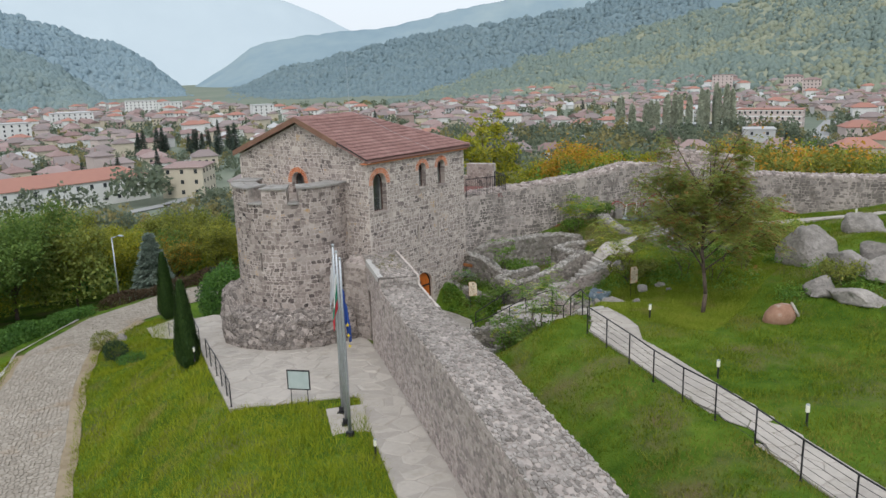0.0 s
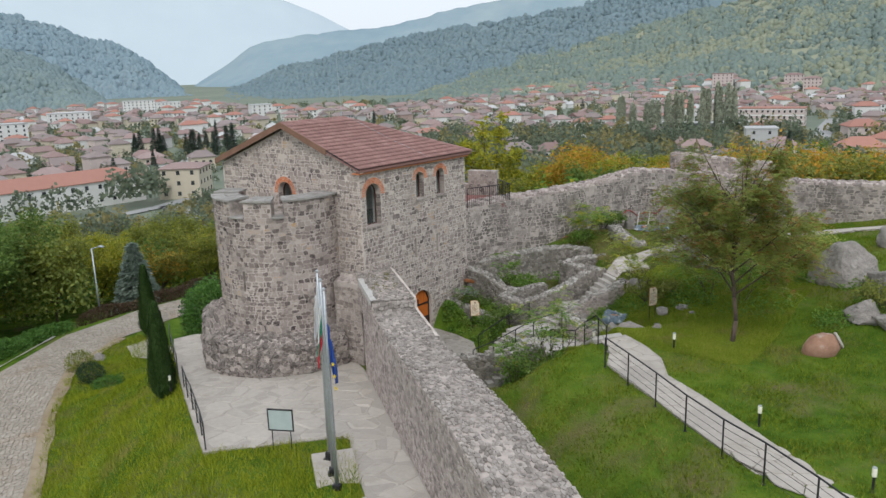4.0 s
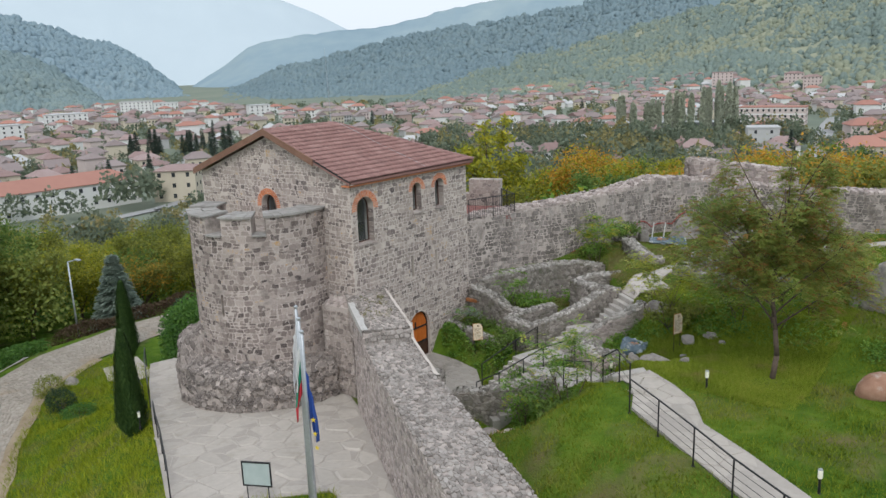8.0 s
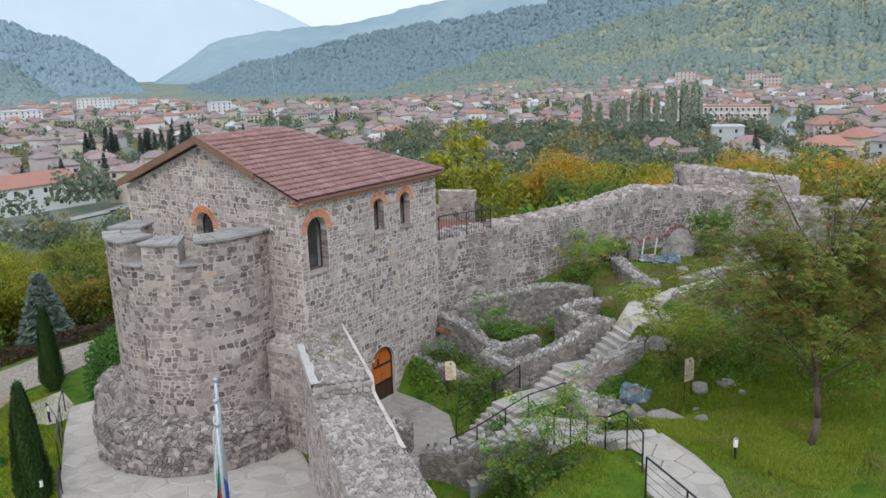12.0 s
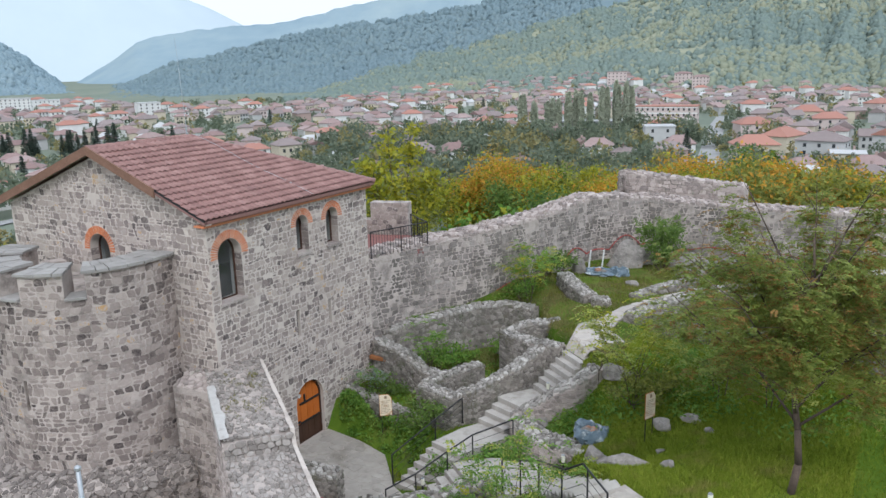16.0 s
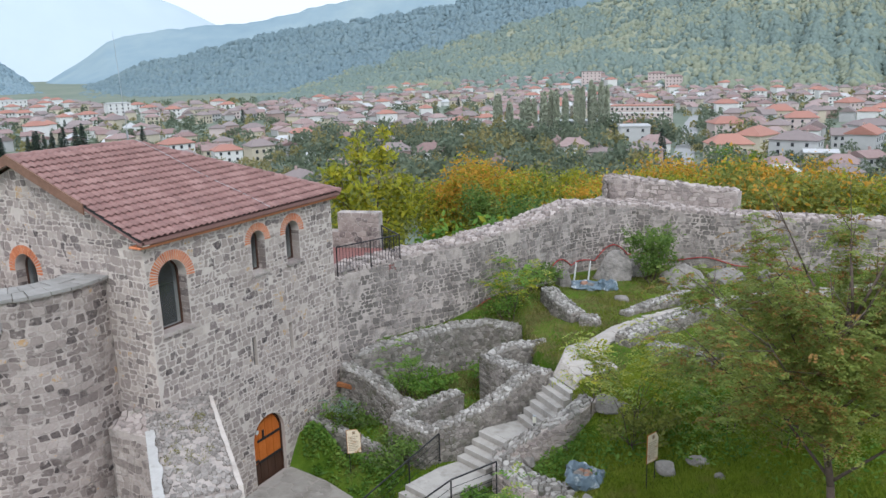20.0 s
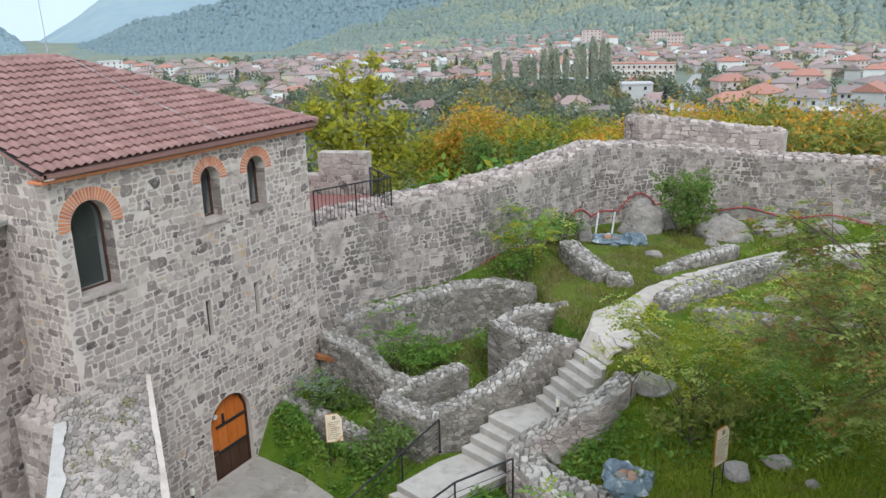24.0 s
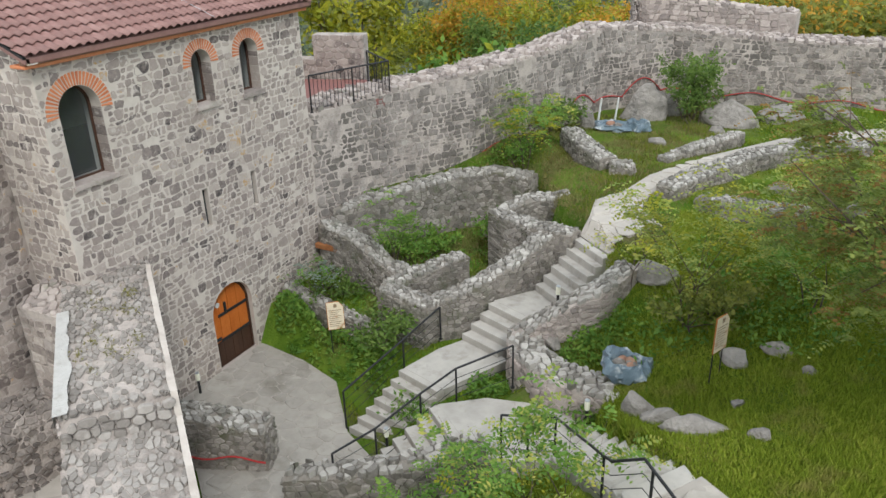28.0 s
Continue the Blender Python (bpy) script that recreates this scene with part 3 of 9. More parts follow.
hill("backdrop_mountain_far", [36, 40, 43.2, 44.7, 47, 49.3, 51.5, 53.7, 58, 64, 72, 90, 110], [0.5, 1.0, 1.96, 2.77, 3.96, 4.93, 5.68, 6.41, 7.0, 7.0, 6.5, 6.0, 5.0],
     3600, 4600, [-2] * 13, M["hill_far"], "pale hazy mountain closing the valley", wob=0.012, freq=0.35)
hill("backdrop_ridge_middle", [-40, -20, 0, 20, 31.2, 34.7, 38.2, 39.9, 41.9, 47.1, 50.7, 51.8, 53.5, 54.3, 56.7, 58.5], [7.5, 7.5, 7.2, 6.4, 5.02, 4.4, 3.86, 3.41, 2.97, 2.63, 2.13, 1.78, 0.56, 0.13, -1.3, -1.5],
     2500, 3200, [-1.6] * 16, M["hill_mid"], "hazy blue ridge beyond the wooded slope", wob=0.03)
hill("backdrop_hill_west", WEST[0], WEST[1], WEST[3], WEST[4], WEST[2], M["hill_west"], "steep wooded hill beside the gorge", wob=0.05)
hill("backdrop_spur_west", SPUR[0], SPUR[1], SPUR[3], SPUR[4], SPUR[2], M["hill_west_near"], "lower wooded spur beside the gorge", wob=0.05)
hill("backdrop_hill_rear", REAR[0], REAR[1], REAR[3], REAR[4], REAR[2], M["hill_back"], "wooded ridge behind the town, hazed blue-green", wob=0.04)
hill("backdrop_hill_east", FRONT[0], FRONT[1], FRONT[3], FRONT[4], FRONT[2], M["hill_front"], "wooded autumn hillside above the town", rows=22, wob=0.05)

# ---- the chapel ----
chapel = empty("chapel", "restored rubble-stone chapel with a red tiled roof and a round apse", "church")
X0, Y0, Y1 = -9.55, 0.3, 7.85
W1 = (0.64, 1.58, 5.92, 7.80)
W2 = (4.03, 4.62, 6.68, 7.92)
W3 = (5.55, 6.18, 6.64, 7.92)
S1 = (3.76, 3.93, 3.87, 4.81)
S2 = (5.40, 5.56, 3.84, 4.75)
DR = (3.45, 4.83, 0.0, 2.2)
GW = (-5.40, -4.42, 6.55, 7.66)


def rect(o):
    return [(o[0], o[2]), (o[1], o[2]), (o[1], o[3]), (o[0], o[3])]


bm = bmesh.new()
panel(bm, [(Y0, -1), (Y1, -1), (Y1, 8.4), (Y0, 8.4)],
      [arch_loop(*W1), arch_loop(*W2), arch_loop(*W3), rect(S1), rect(S2), arch_loop(*DR)], lambda u, v, d: (-d, u, v), 0.7)
wall_east = part("wall", bm, M["mortar"], chapel)
bm = bmesh.new()
panel(bm, [(X0, -1), (-0.70, -1), (-0.70, 8.6), (-4.6, 10.15), (X0, 8.35)], [arch_loop(*GW)], lambda u, v, d: (u, Y0 + d, v), 0.7)
add_box(bm, (-0.72, Y0 + 0.002, 8.3), (-0.004, Y0 + 0.6, 8.42))
wall_south = part("wall", bm, M["mortar"], chapel)
bm = bmesh.new()
panel(bm, [(-0.70, -1), (-0.002, -1), (-0.002, 8.36), (-0.70, 8.62)], [], lambda u, v, d: (u, Y0 - 0.003 + d, v), 0.30)
part("wall_corner", bm, M["mortar"], chapel)
part("wall", box_bm((X0, Y0 + 0.7, -6), (X0 + 0.7, Y1 - 0.7, 8.4)), M["mortar"], chapel)
part("wall", box_bm((X0, Y1 - 0.7, -6), (-0.7, Y1, 8.4)), M["mortar"], chapel)
part("floor", box_bm((X0 + 0.6, Y0 + 0.6, 5.3), (-0.6, Y1 - 0.6, 5.5)), M["dark_room"], chapel)
part("ceiling", box_bm((X0 + 0.6, Y0 + 0.6, 8.36), (-0.6, Y1 - 0.6, 8.44)), M["dark_room"], chapel)

# apse
AX, AY, AR = -4.3, -0.6, 2.9


def apse_point(w, r, z):
    return (AX + r * math.cos(radians(w)), AY + r * math.sin(radians(w)), z)


MERLONS = [(-36, 18), (-71, -47), (-127, -86), (-166, -142)]
bm = bmesh.new()


def arc_block(bm, w0, w1, r0, r1, z0, z1, step=4.0):
    n = max(1, int(math.ceil((w1 - w0) / step)))
    ws = [w0 + (w1 - w0) * k / n for k in range(n + 1)]
    cols = [[bm.verts.new(apse_point(w, r, z)) for r, z in ((r0, z0), (r1, z0), (r1, z1), (r0, z1))] for w in ws]
    for a, b in zip(cols, cols[1:]):
        for k in range(4):
            j = (k + 1) % 4
            bm.faces.new((a[k], a[j], b[j], b[k]))
    bm.faces.new(cols[0][::-1])
    bm.faces.new(cols[-1])


SLIT = (-77.6, -75.2, 3.42, 4.33)
arc_block(bm, -198, SLIT[0], AR - 0.6, AR, -2.5, 6.65)
arc_block(bm, SLIT[1], 18, AR - 0.6, AR, -2.5, 6.65)
arc_block(bm, SLIT[0], SLIT[1], AR - 0.6, AR, -2.5, SLIT[2])
arc_block(bm, SLIT[0], SLIT[1], AR - 0.6, AR, SLIT[3], 6.65)
for a, b in MERLONS:
    arc_block(bm, a, b, AR - 1.05, AR, 6.3, 7.36)
bmesh.ops.recalc_face_normals(bm, faces=bm.faces[:])
apse = part("apse_wall", bm, M["mortar_old"], chapel)
bm = bmesh.new()
vs = [bm.verts.new(apse_point(w, AR - 0.5, 6.3)) for w in range(-198, 19, 8)]
bm.faces.new(vs)
part("apse_deck", bm, M["mortar_old"], chapel)
M["slate"] = mat("grey_cap_slab", [(0.22, 0.208, 0.192), (0.31, 0.295, 0.275), (0.42, 0.402, 0.378)], 0.85, 4, 7, 0.4, 25, spread=0.2, dist=0.01)
slab_rnd = random.Random(21)
for a, b in MERLONS:
    for r0, r1 in ((AR - 1.12, AR - 0.52), (AR - 0.50, AR + 0.09)):
        w = a - 1.5
        while w < b + 1.0:
            w1 = min(b + 1.5, w + slab_rnd.uniform(5.0, 11.0))
            if b + 1.5 - w1 < 3.0:
                w1 = b + 1.5
            bm = bmesh.new()
            arc_block(bm, w, w1 - 0.45, r0 + slab_rnd.uniform(-0.02, 0.02), r1 + slab_rnd.uniform(-0.03, 0.03), 7.362, 7.425 + slab_rnd.uniform(0, 0.03))
            bmesh.ops.recalc_face_normals(bm, faces=bm.faces[:])
            part("cap_stone", bm, M["slate"], chapel, "grey slab capping a merlon")
            w = w1
for a, b in ((-47, -36), (-86, -71), (-142, -127)):
    bm = bmesh.new()
    arc_block(bm, a + 0.3, b - 0.3, AR - 0.62, AR + 0.10, 6.655, 6.72)
    bmesh.ops.recalc_face_normals(bm, faces=bm.faces[:])
    part("sill_stone", bm, M["slate"], chapel, "grey slab in a gap of the parapet")

# roof
EZ, RZ = 8.5, 10.38
RX0, RX1, RY0, RY1 = -9.75, 0.24, 0.06, 8.1
RIDX, RIDY = -4.6, 4.1
roof = part("roof", me_from("roof", [(RX1, RY0, EZ), (RX1, RY1, EZ), (RIDX, RIDY, RZ), (RIDX, RY0, RZ), (RX0, RY1, EZ), (RX0, RY0, EZ),
                                     (RX1, RY0, EZ - 0.1), (RX1, RY1, EZ - 0.1), (RIDX, RIDY, RZ - 0.12), (RIDX, RY0, RZ - 0.12), (RX0, RY1, EZ - 0.1), (RX0, RY0, EZ - 0.1)],
                            [(0, 1, 2, 3), (1, 4, 2), (4, 5, 3, 2), (6, 9, 8, 7), (7, 8, 10), (10, 8, 9, 11), (0, 6, 7, 1), (1, 7, 10, 4), (4, 10, 11, 5), (5, 11, 9, 3), (3, 9, 6, 0)], M["tile"]), None, chapel)

# ---- curtain wall before the gate ----
CW = [(-0.4, 3.92), (4.6, 3.98), (4.75, 3.58), (8.0, 3.62), (13.0, 4.05), (16.0, 4.32), (24.0, 4.42), (40.0, 4.5)]


def cw_point(s, c, z):
    """A place by its way along the curtain wall and across it."""
    k = NX * NX + NY * NY
    q = NX * DX + NY * DY
    return (s * DX + c * NX / k, s * DY + c * NY / k, z)


def cw_top(s):
    return float(np.interp(s, [a for a, _ in CW], [b for _, b in CW]))


bm = bmesh.new()
ss = [1.76] + list(np.arange(2.0, 40, 0.4))
rings = []
for s in ss:
    t = cw_top(s)
    rings.append([bm.verts.new(cw_point(s, c, z)) for c, z in ((WALL_L, -2.5), (WALL_R, -2.5), (WALL_R, t), (0.66, t + 0.03), (WALL_L, t))])
for a, b in zip(rings, rings[1:]):
    for k in range(5):
        j = (k + 1) % 5
        bm.faces.new((a[k], b[k], b[j], a[j]))
bm.faces.new(rings[0])
bm.faces.new(rings[-1][::-1])
bmesh.ops.recalc_face_normals(bm, faces=bm.faces[:])
wall_curtain = tagged(part("wall_curtain", bm, M["mortar_old"]), "old rubble curtain wall with a flat weathered top", "wall", kind="structure")
# the narrow doorway beside the chapel: a lintel over it and the wall behind it


def cw_block(name, s0, s1, c0, c1, z0, z1, z2=None):
    bm = bmesh.new()
    vs = [bm.verts.new(cw_point(s, c, z)) for s, c in ((s0, c0), (s1, c0), (s1, c1), (s0, c1)) for z in (z0, z1 if s == s0 or z2 is None else z2)]
    for f in ((0, 2, 4, 6), (1, 7, 5, 3), (0, 1, 3, 2), (2, 3, 5, 4), (4, 5, 7, 6), (6, 7, 1, 0)):
        bm.faces.new([vs[i] for i in f])
    bmesh.ops.recalc_face_normals(bm, faces=bm.faces[:])
    return part(name, bm, M["mortar_old"], wall_curtain)


cw_block("lintel", -1.2, 1.758, WALL_L, 0.70, 2.62, cw_top(-0.4), cw_top(1.76))
cw_block("passage_wall", -1.2, 1.758, 0.703, WALL_R, -2.5, cw_top(-0.4), cw_top(1.76))
# rough buttress between the gable and the doorway
bm = bmesh.new()
rows = []
for z in (-0.8, 0.2, 1.2, 2.2, 3.0, 3.55):
    jj = 0.03 * noise.noise(Vector((z * 2, 1, 0)))
    rows.append([bm.verts.new(p) for p in ((-1.25 + jj, 0.32, z + 0.25), (-1.2 + jj, -0.45 + jj, z), (0.48, -0.5 + jj, z + 0.1), (0.50, 0.32, z + 0.3))])
for a, b in zip(rows, rows[1:]):
    for k in range(4):
        j = (k + 1) % 4
        bm.faces.new((a[k], a[j], b[j], b[k]))
bm.faces.new(rows[-1])
bmesh.ops.recalc_face_normals(bm, faces=bm.faces[:])
buttress = part("buttress", bm, M["mortar_old"], chapel, "rough rubble buttress beside the gate passage")

# ---- back wall ----
def line_frames(pts, step):
    """Points every step along a line, with the direction there and the length so far."""
    out, s0 = [], 0.0
    for (ax, ay), (bx, by) in zip(pts, pts[1:]):
        L = math.hypot(bx - ax, by - ay)
        n = max(1, int(round(L / step)))
        for k in range(n):
            t = k / n
            out.append((ax + (bx - ax) * t, ay + (by - ay) * t, s0 + L * t))
        s0 += L
    out.append((pts[-1][0], pts[-1][1], s0))
    res = []
    for k, (x, y, s) in enumerate(out):
        a, b = out[max(0, k - 1)], out[min(len(out) - 1, k + 1)]
        d = math.hypot(b[0] - a[0], b[1] - a[1])
        res.append((x, y, s, (b[0] - a[0]) / d, (b[1] - a[1]) / d))
    return res


def lengths(pts):
    s = [0.0]
    for a, b in zip(pts, pts[1:]):
        s.append(s[-1] + math.hypot(b[0] - a[0], b[1] - a[1]))
    return s


def ruin_core(name, pts, tops, bottoms, thick, rough=0.06, step=0.35, seed=0, parent=None, key="mortar_old"):
    """The rough core of a wall along a line; its inner face lies on the line, its body to the left of the way."""
    L = lengths(pts)
    fr = line_frames(pts, step)
    bm = bmesh.new()
    rings = []
    for x, y, s, dx, dy in fr:
        t = float(np.interp(s, L, tops)) + rough * 1.5 * noise.noise(Vector((s * 1.7, seed, 0)))
        b = float(np.interp(s, L, bottoms))
        nx, ny = -dy, dx
        ring = []
        prof = [(0, b)] + [(0, b + (t - b) * k / 4) for k in range(1, 5)] + [(thick * 0.5, t + 0.04)] + [(thick, t), (thick, b)]
        for c, z in prof:
            j = rough * noise.noise(Vector((x * 2.1, y * 2.1, z * 2.1 + seed)))
            ring.append(bm.verts.new((x + nx * (c + j), y + ny * (c + j), z)))
        rings.append(ring)
    n = len(rings[0])
    for a, b in zip(rings, rings[1:]):
        for k in range(n):
            j = (k + 1) % n
            bm.faces.new((a[k], b[k], b[j], a[j]))
    bm.faces.new(rings[0])
    bm.faces.new(rings[-1][::-1])
    bmesh.ops.recalc_face_normals(bm, faces=bm.faces[:])
    return part(name, bm, M[key], parent)


BACK_BASE = [-2.0] * len(BACK)
wall_back = tagged(ruin_core("wall_back", BACK, BACK_TOP, BACK_BASE, 1.3, 0.05, 0.4, 3), "tall weathered rubble enclosure wall", "wall", kind="structure")

# ---- masonry: single stones set in mortar ----
def clip_poly(poly, a, b, c):
    """The part of a polygon where a*x + b*y <= c."""
    out = []
    n = len(poly)
    for k in range(n):
        p, q = poly[k], poly[(k + 1) % n]
        fp, fq = a * p[0] + b * p[1] - c, a * q[0] + b * q[1] - c
        if fp <= 0:
            out.append(p)
        if fp * fq < 0:
            t = fp / (fp - fq)
            out.append((p[0] + (q[0] - p[0]) * t, p[1] + (q[1] - p[1]) * t))
    return out


def stone_cells(u0, u1, v0, v1, du, dv, rnd, jit=0.36, var=0.16):
    """Uneven interlocking outlines filling a rectangle."""
    nu, nv = int(math.ceil((u1 - u0) / du)) + 2, int(math.ceil((v1 - v0) / dv)) + 2
    seeds = {}
    for r in range(-1, nv + 1):
        off = 0.5 * (r % 2)
        for c in range(-1, nu + 1):
            seeds[r, c] = (c + off + rnd.uniform(-jit, jit), r + rnd.uniform(-jit, jit) * 0.8, rnd.uniform(-var, var))
    res = []
    for r in range(nv):
        for c in range(nu):
            px, py, pw = seeds[r, c]
            poly = [(px - 1.2, py - 1.2), (px + 1.2, py - 1.2), (px + 1.2, py + 1.2), (px - 1.2, py + 1.2)]
            for dr in (-1, 0, 1, -2, 2):
                for dc in ((-1, 1) if dr == 0 else (-1, 0, 1) if abs(dr) == 1 else (0,)):
                    q = seeds.get((r + dr, c + dc))
                    if q is None:
                        continue
                    a, b = 2 * (q[0] - px), 2 * (q[1] - py)
                    k = q[0] ** 2 + q[1] ** 2 - px ** 2 - py ** 2 + (pw - q[2])
                    poly = clip_poly(poly, a, b, k)
                    if len(poly) < 3:
                        break
                if len(poly) < 3:
                    break
            if len(poly) >= 3:
                res.append([(u0 + x * du - du * 0.5, v0 + y * dv - dv * 0.5) for x, y in poly])
    return res


def coursed_cells(u0, u1, v0, v1, du, dv, rnd, jit=0.5):
    """Squarish outlines in wavering courses of uneven height, some cells split in two."""
    rows, v = [], v0
    while v < v1:
        rows.append(v)
        v += dv * rnd.uniform(0.7, 1.4)
    rows.append(v)
    wave = lambda u, j: rows[j] + dv * 0.42 * noise.noise(Vector((u * 1.1, j * 7.3 + u0, v0))) + dv * 0.22 * noise.noise(Vector((u * 4.0, j * 3.1, v0 + 9)))
    res = []
    for j in range(len(rows) - 1):
        u = u0 - rnd.uniform(0, du)
        h = rows[j + 1] - rows[j]
        t0 = rnd.uniform(-0.4, 0.4) * du
        while u < u1:
            w = du * rnd.choice((0.5, 0.62, 0.75, 0.9, 1.0, 1.15, 1.45)) * (0.75 + 0.3 * h / dv)
            t1 = rnd.uniform(-0.4, 0.4) * du
            j0, j1, j2, j3 = [rnd.uniform(-jit, jit) * dv * 0.5 for _ in range(4)]
            a, b = u + t0 * 0.5, u + w + t1 * 0.5
            c, d = u + w - t1 * 0.5, u - t0 * 0.5
            lo = lambda x: wave(x, j)
            hi = lambda x: wave(x, j + 1)
            if h > dv * 1.12 and rnd.random() < 0.3:
                m = rnd.uniform(0.4, 0.6)
                ml, mr = lo(a) + (hi(d) - lo(a)) * m, lo(b) + (hi(c) - lo(b)) * (1 - m)
                xa, xb = a + (d - a) * m, b + (c - b) * (1 - m)
                res.append([(a, lo(a)), ((a + b) / 2, lo((a + b) / 2)), (b, lo(b)), (xb, mr), (xa, ml)])
                res.append([(xa, ml), (xb, mr), (c, hi(c)), ((c + d) / 2, hi((c + d) / 2)), (d, hi(d))])
            else:
                res.append([(a, lo(a) + j0), ((a + b) / 2, lo((a + b) / 2)), (b, lo(b) + j1), ((b + c) / 2 + j2, (lo(b) + hi(c)) / 2), (c, hi(c) + j1), ((c + d) / 2, hi((c + d) / 2)), (d, hi(d) + j3), ((a + d) / 2 - j2, (lo(a) + hi(d)) / 2)])
            t0 = t1
            u += w
    return res


def stone_geo(poly, ok, put, gap, proud, rnd, rounds=1, cut=0.24, tilt=0.05):
    """One stone: an outline drawn in from its neighbours, corners worn, face proud of the mortar."""
    cu = sum(p[0] for p in poly) / len(poly)
    cv = sum(p[1] for p in poly) / len(poly)
    if not ok(cu, cv):
        return None
    size = min(max(p[0] for p in poly) - min(p[0] for p in poly), max(p[1] for p in poly) - min(p[1] for p in poly))
    if size < 0.05:
        return None
    k = max(0.55, 1 - 2 * gap / size)
    pts = []
    for u, v in poly:
        t = k
        while t > 0.25 and not ok(cu + (u - cu) * t, cv + (v - cv) * t):
            t -= 0.12
        pts.append((cu + (u - cu) * t, cv + (v - cv) * t))
    for _ in range(rounds):
        q = []
        n = len(pts)
        for j in range(n):
            a, b = pts[j], pts[(j + 1) % n]
            q.append((a[0] + (b[0] - a[0]) * cut, a[1] + (b[1] - a[1]) * cut))
            q.append((a[0] + (b[0] - a[0]) * (1 - cut), a[1] + (b[1] - a[1]) * (1 - cut)))
        pts = q
    n = len(pts)
    h = proud * rnd.uniform(0.5, 1.4)
    tu, tv = rnd.uniform(-tilt, tilt), rnd.uniform(-tilt, tilt)
    V = [put(u, v, -0.02) for u, v in pts]
    V += [put(cu + (u - cu) * 0.97, cv + (v - cv) * 0.97, h * 0.7) for u, v in pts]
    V += [put(cu + (u - cu) * 0.86, cv + (v - cv) * 0.86, h + tu * (u - cu) + tv * (v - cv)) for u, v in pts]
    Fc = []
    for j in range(n):
        i = (j + 1) % n
        Fc.append((j, i, n + i, n + j))
        Fc.append((n + j, n + i, 2 * n + i, 2 * n + j))
    Fc.append(tuple(range(2 * n, 3 * n)))
    return V, Fc, (cu, cv)


def lay_stones(parent, surfaces, material, single, limit=300, name="stone"):
    """Sets stones on surfaces. single(place): whether a stone there is near enough to be a piece of its own."""
    Vs, Fs, count = [], [], 0
    for geo in surfaces:
        V, Fc, c = geo
        mid = [sum(p[k] for p in V) / len(V) for k in range(3)]
        if count < limit and single(mid):
            me = me_from(name, [(p[0] - mid[0], p[1] - mid[1], p[2] - mid[2]) for p in V], Fc, material)
            ob = new(name, me)
            ob.parent = parent
            ob.location = mid
            count += 1
        else:
            b = len(Vs)
            Vs.extend(V)
            Fs.extend([tuple(i + b for i in f) for f in Fc])
    if Vs:
        ob = new("stones", me_from("stones", Vs, Fs, material))
        ob.parent = parent
        ob["kind"] = "stuff"


def flat_stones(u0, u1, v0, v1, du, dv, ok, put, gap=0.02, proud=0.010, seed=1, jit=0.33, var=0.2, rounds=1, cut=0.19, coursed=False, leave=0.0, tilt=0.05):
    """leave: the share of stones that lie hidden under smeared mortar."""
    rnd = random.Random(seed)
    out = []
    for poly in (coursed_cells(u0, u1, v0, v1, du, dv, rnd) if coursed else stone_cells(u0, u1, v0, v1, du, dv, rnd, jit, var)):
        if leave and rnd.random() < leave:
            continue
        g = stone_geo(poly, ok, put, gap, proud, rnd, rounds, cut, tilt)
        if g:
            out.append(g)
    return out


def in_arch(u, v, o, grow=0.0):
    u0, u1, v0, v1 = o[0] - grow, o[1] + grow, o[2], o[3] + grow
    r = (u1 - u0) / 2
    if not (u0 < u < u1 and v0 - 0.03 < v < v1):
        return False
    return v < v1 - r or math.hypot(u - (u0 + u1) / 2, v - (v1 - r)) < r


def ok_east(u, v):
    if not (Y0 + 0.01 < u < Y1 - 0.01 and -0.6 < v < 8.36):
        return False
    for o, ring in ((W1, 0.27), (W2, 0.24), (W3, 0.24)):
        r = (o[1] - o[0]) / 2
        if in_arch(u, v, o, ring) and v > o[3] - r - 0.06 or in_arch(u, v, o, 0.012):
            return False
    for o in (S1, S2):
        if o[0] - 0.01 < u < o[1] + 0.01 and o[2] - 0.01 < v < o[3] + 0.01:
            return False
    return not in_arch(u, v, DR, 0.012)


def ok_south(u, v):
    if not (X0 + 0.01 < u < -0.01 and -0.6 < v):
        return False
    top = 10.12 - 1.8 * abs(u + 4.6) / 4.9
    if v > top:
        return False
    r = (GW[1] - GW[0]) / 2
    if in_arch(u, v, GW, 0.26) and v > GW[3] - r - 0.06 or in_arch(u, v, GW, 0.012):
        return False
    if v < 6.4 and math.hypot(u - AX, Y0 - AY) < AR - 0.02:
        return False
    return True


def ok_apse(u, v):
    w = math.degrees(u / AR)
    if not (-196 < w < 17 and -0.8 < v < 7.34):
        return False
    if v > 6.63 and not any(a + 0.2 < w < b - 0.2 for a, b in MERLONS):
        return False
    return not (SLIT[0] - 0.3 < w < SLIT[1] + 0.3 and SLIT[2] - 0.01 < v < SLIT[3] + 0.01)


lay_stones(wall_east, flat_stones(Y0, Y1, -0.6, 8.4, 0.22, 0.165, ok_east, lambda u, v, d: (d, u, v), gap=0.016, proud=0.008, seed=11, cut=0.25, coursed=True, leave=0.04), M["stone"],
           lambda p: 1.2 < p[2] < 7.6, 300)
lay_stones(wall_south, flat_stones(X0, 0, -0.6, 10.2, 0.23, 0.175, ok_south, lambda u, v, d: (u, Y0 - 0.004 - d, v), gap=0.015, proud=0.008, seed=12, cut=0.23, coursed=True, leave=0.04), M["stone"],
           lambda p: p[2] > 6.2 and p[0] > -6.5, 250)
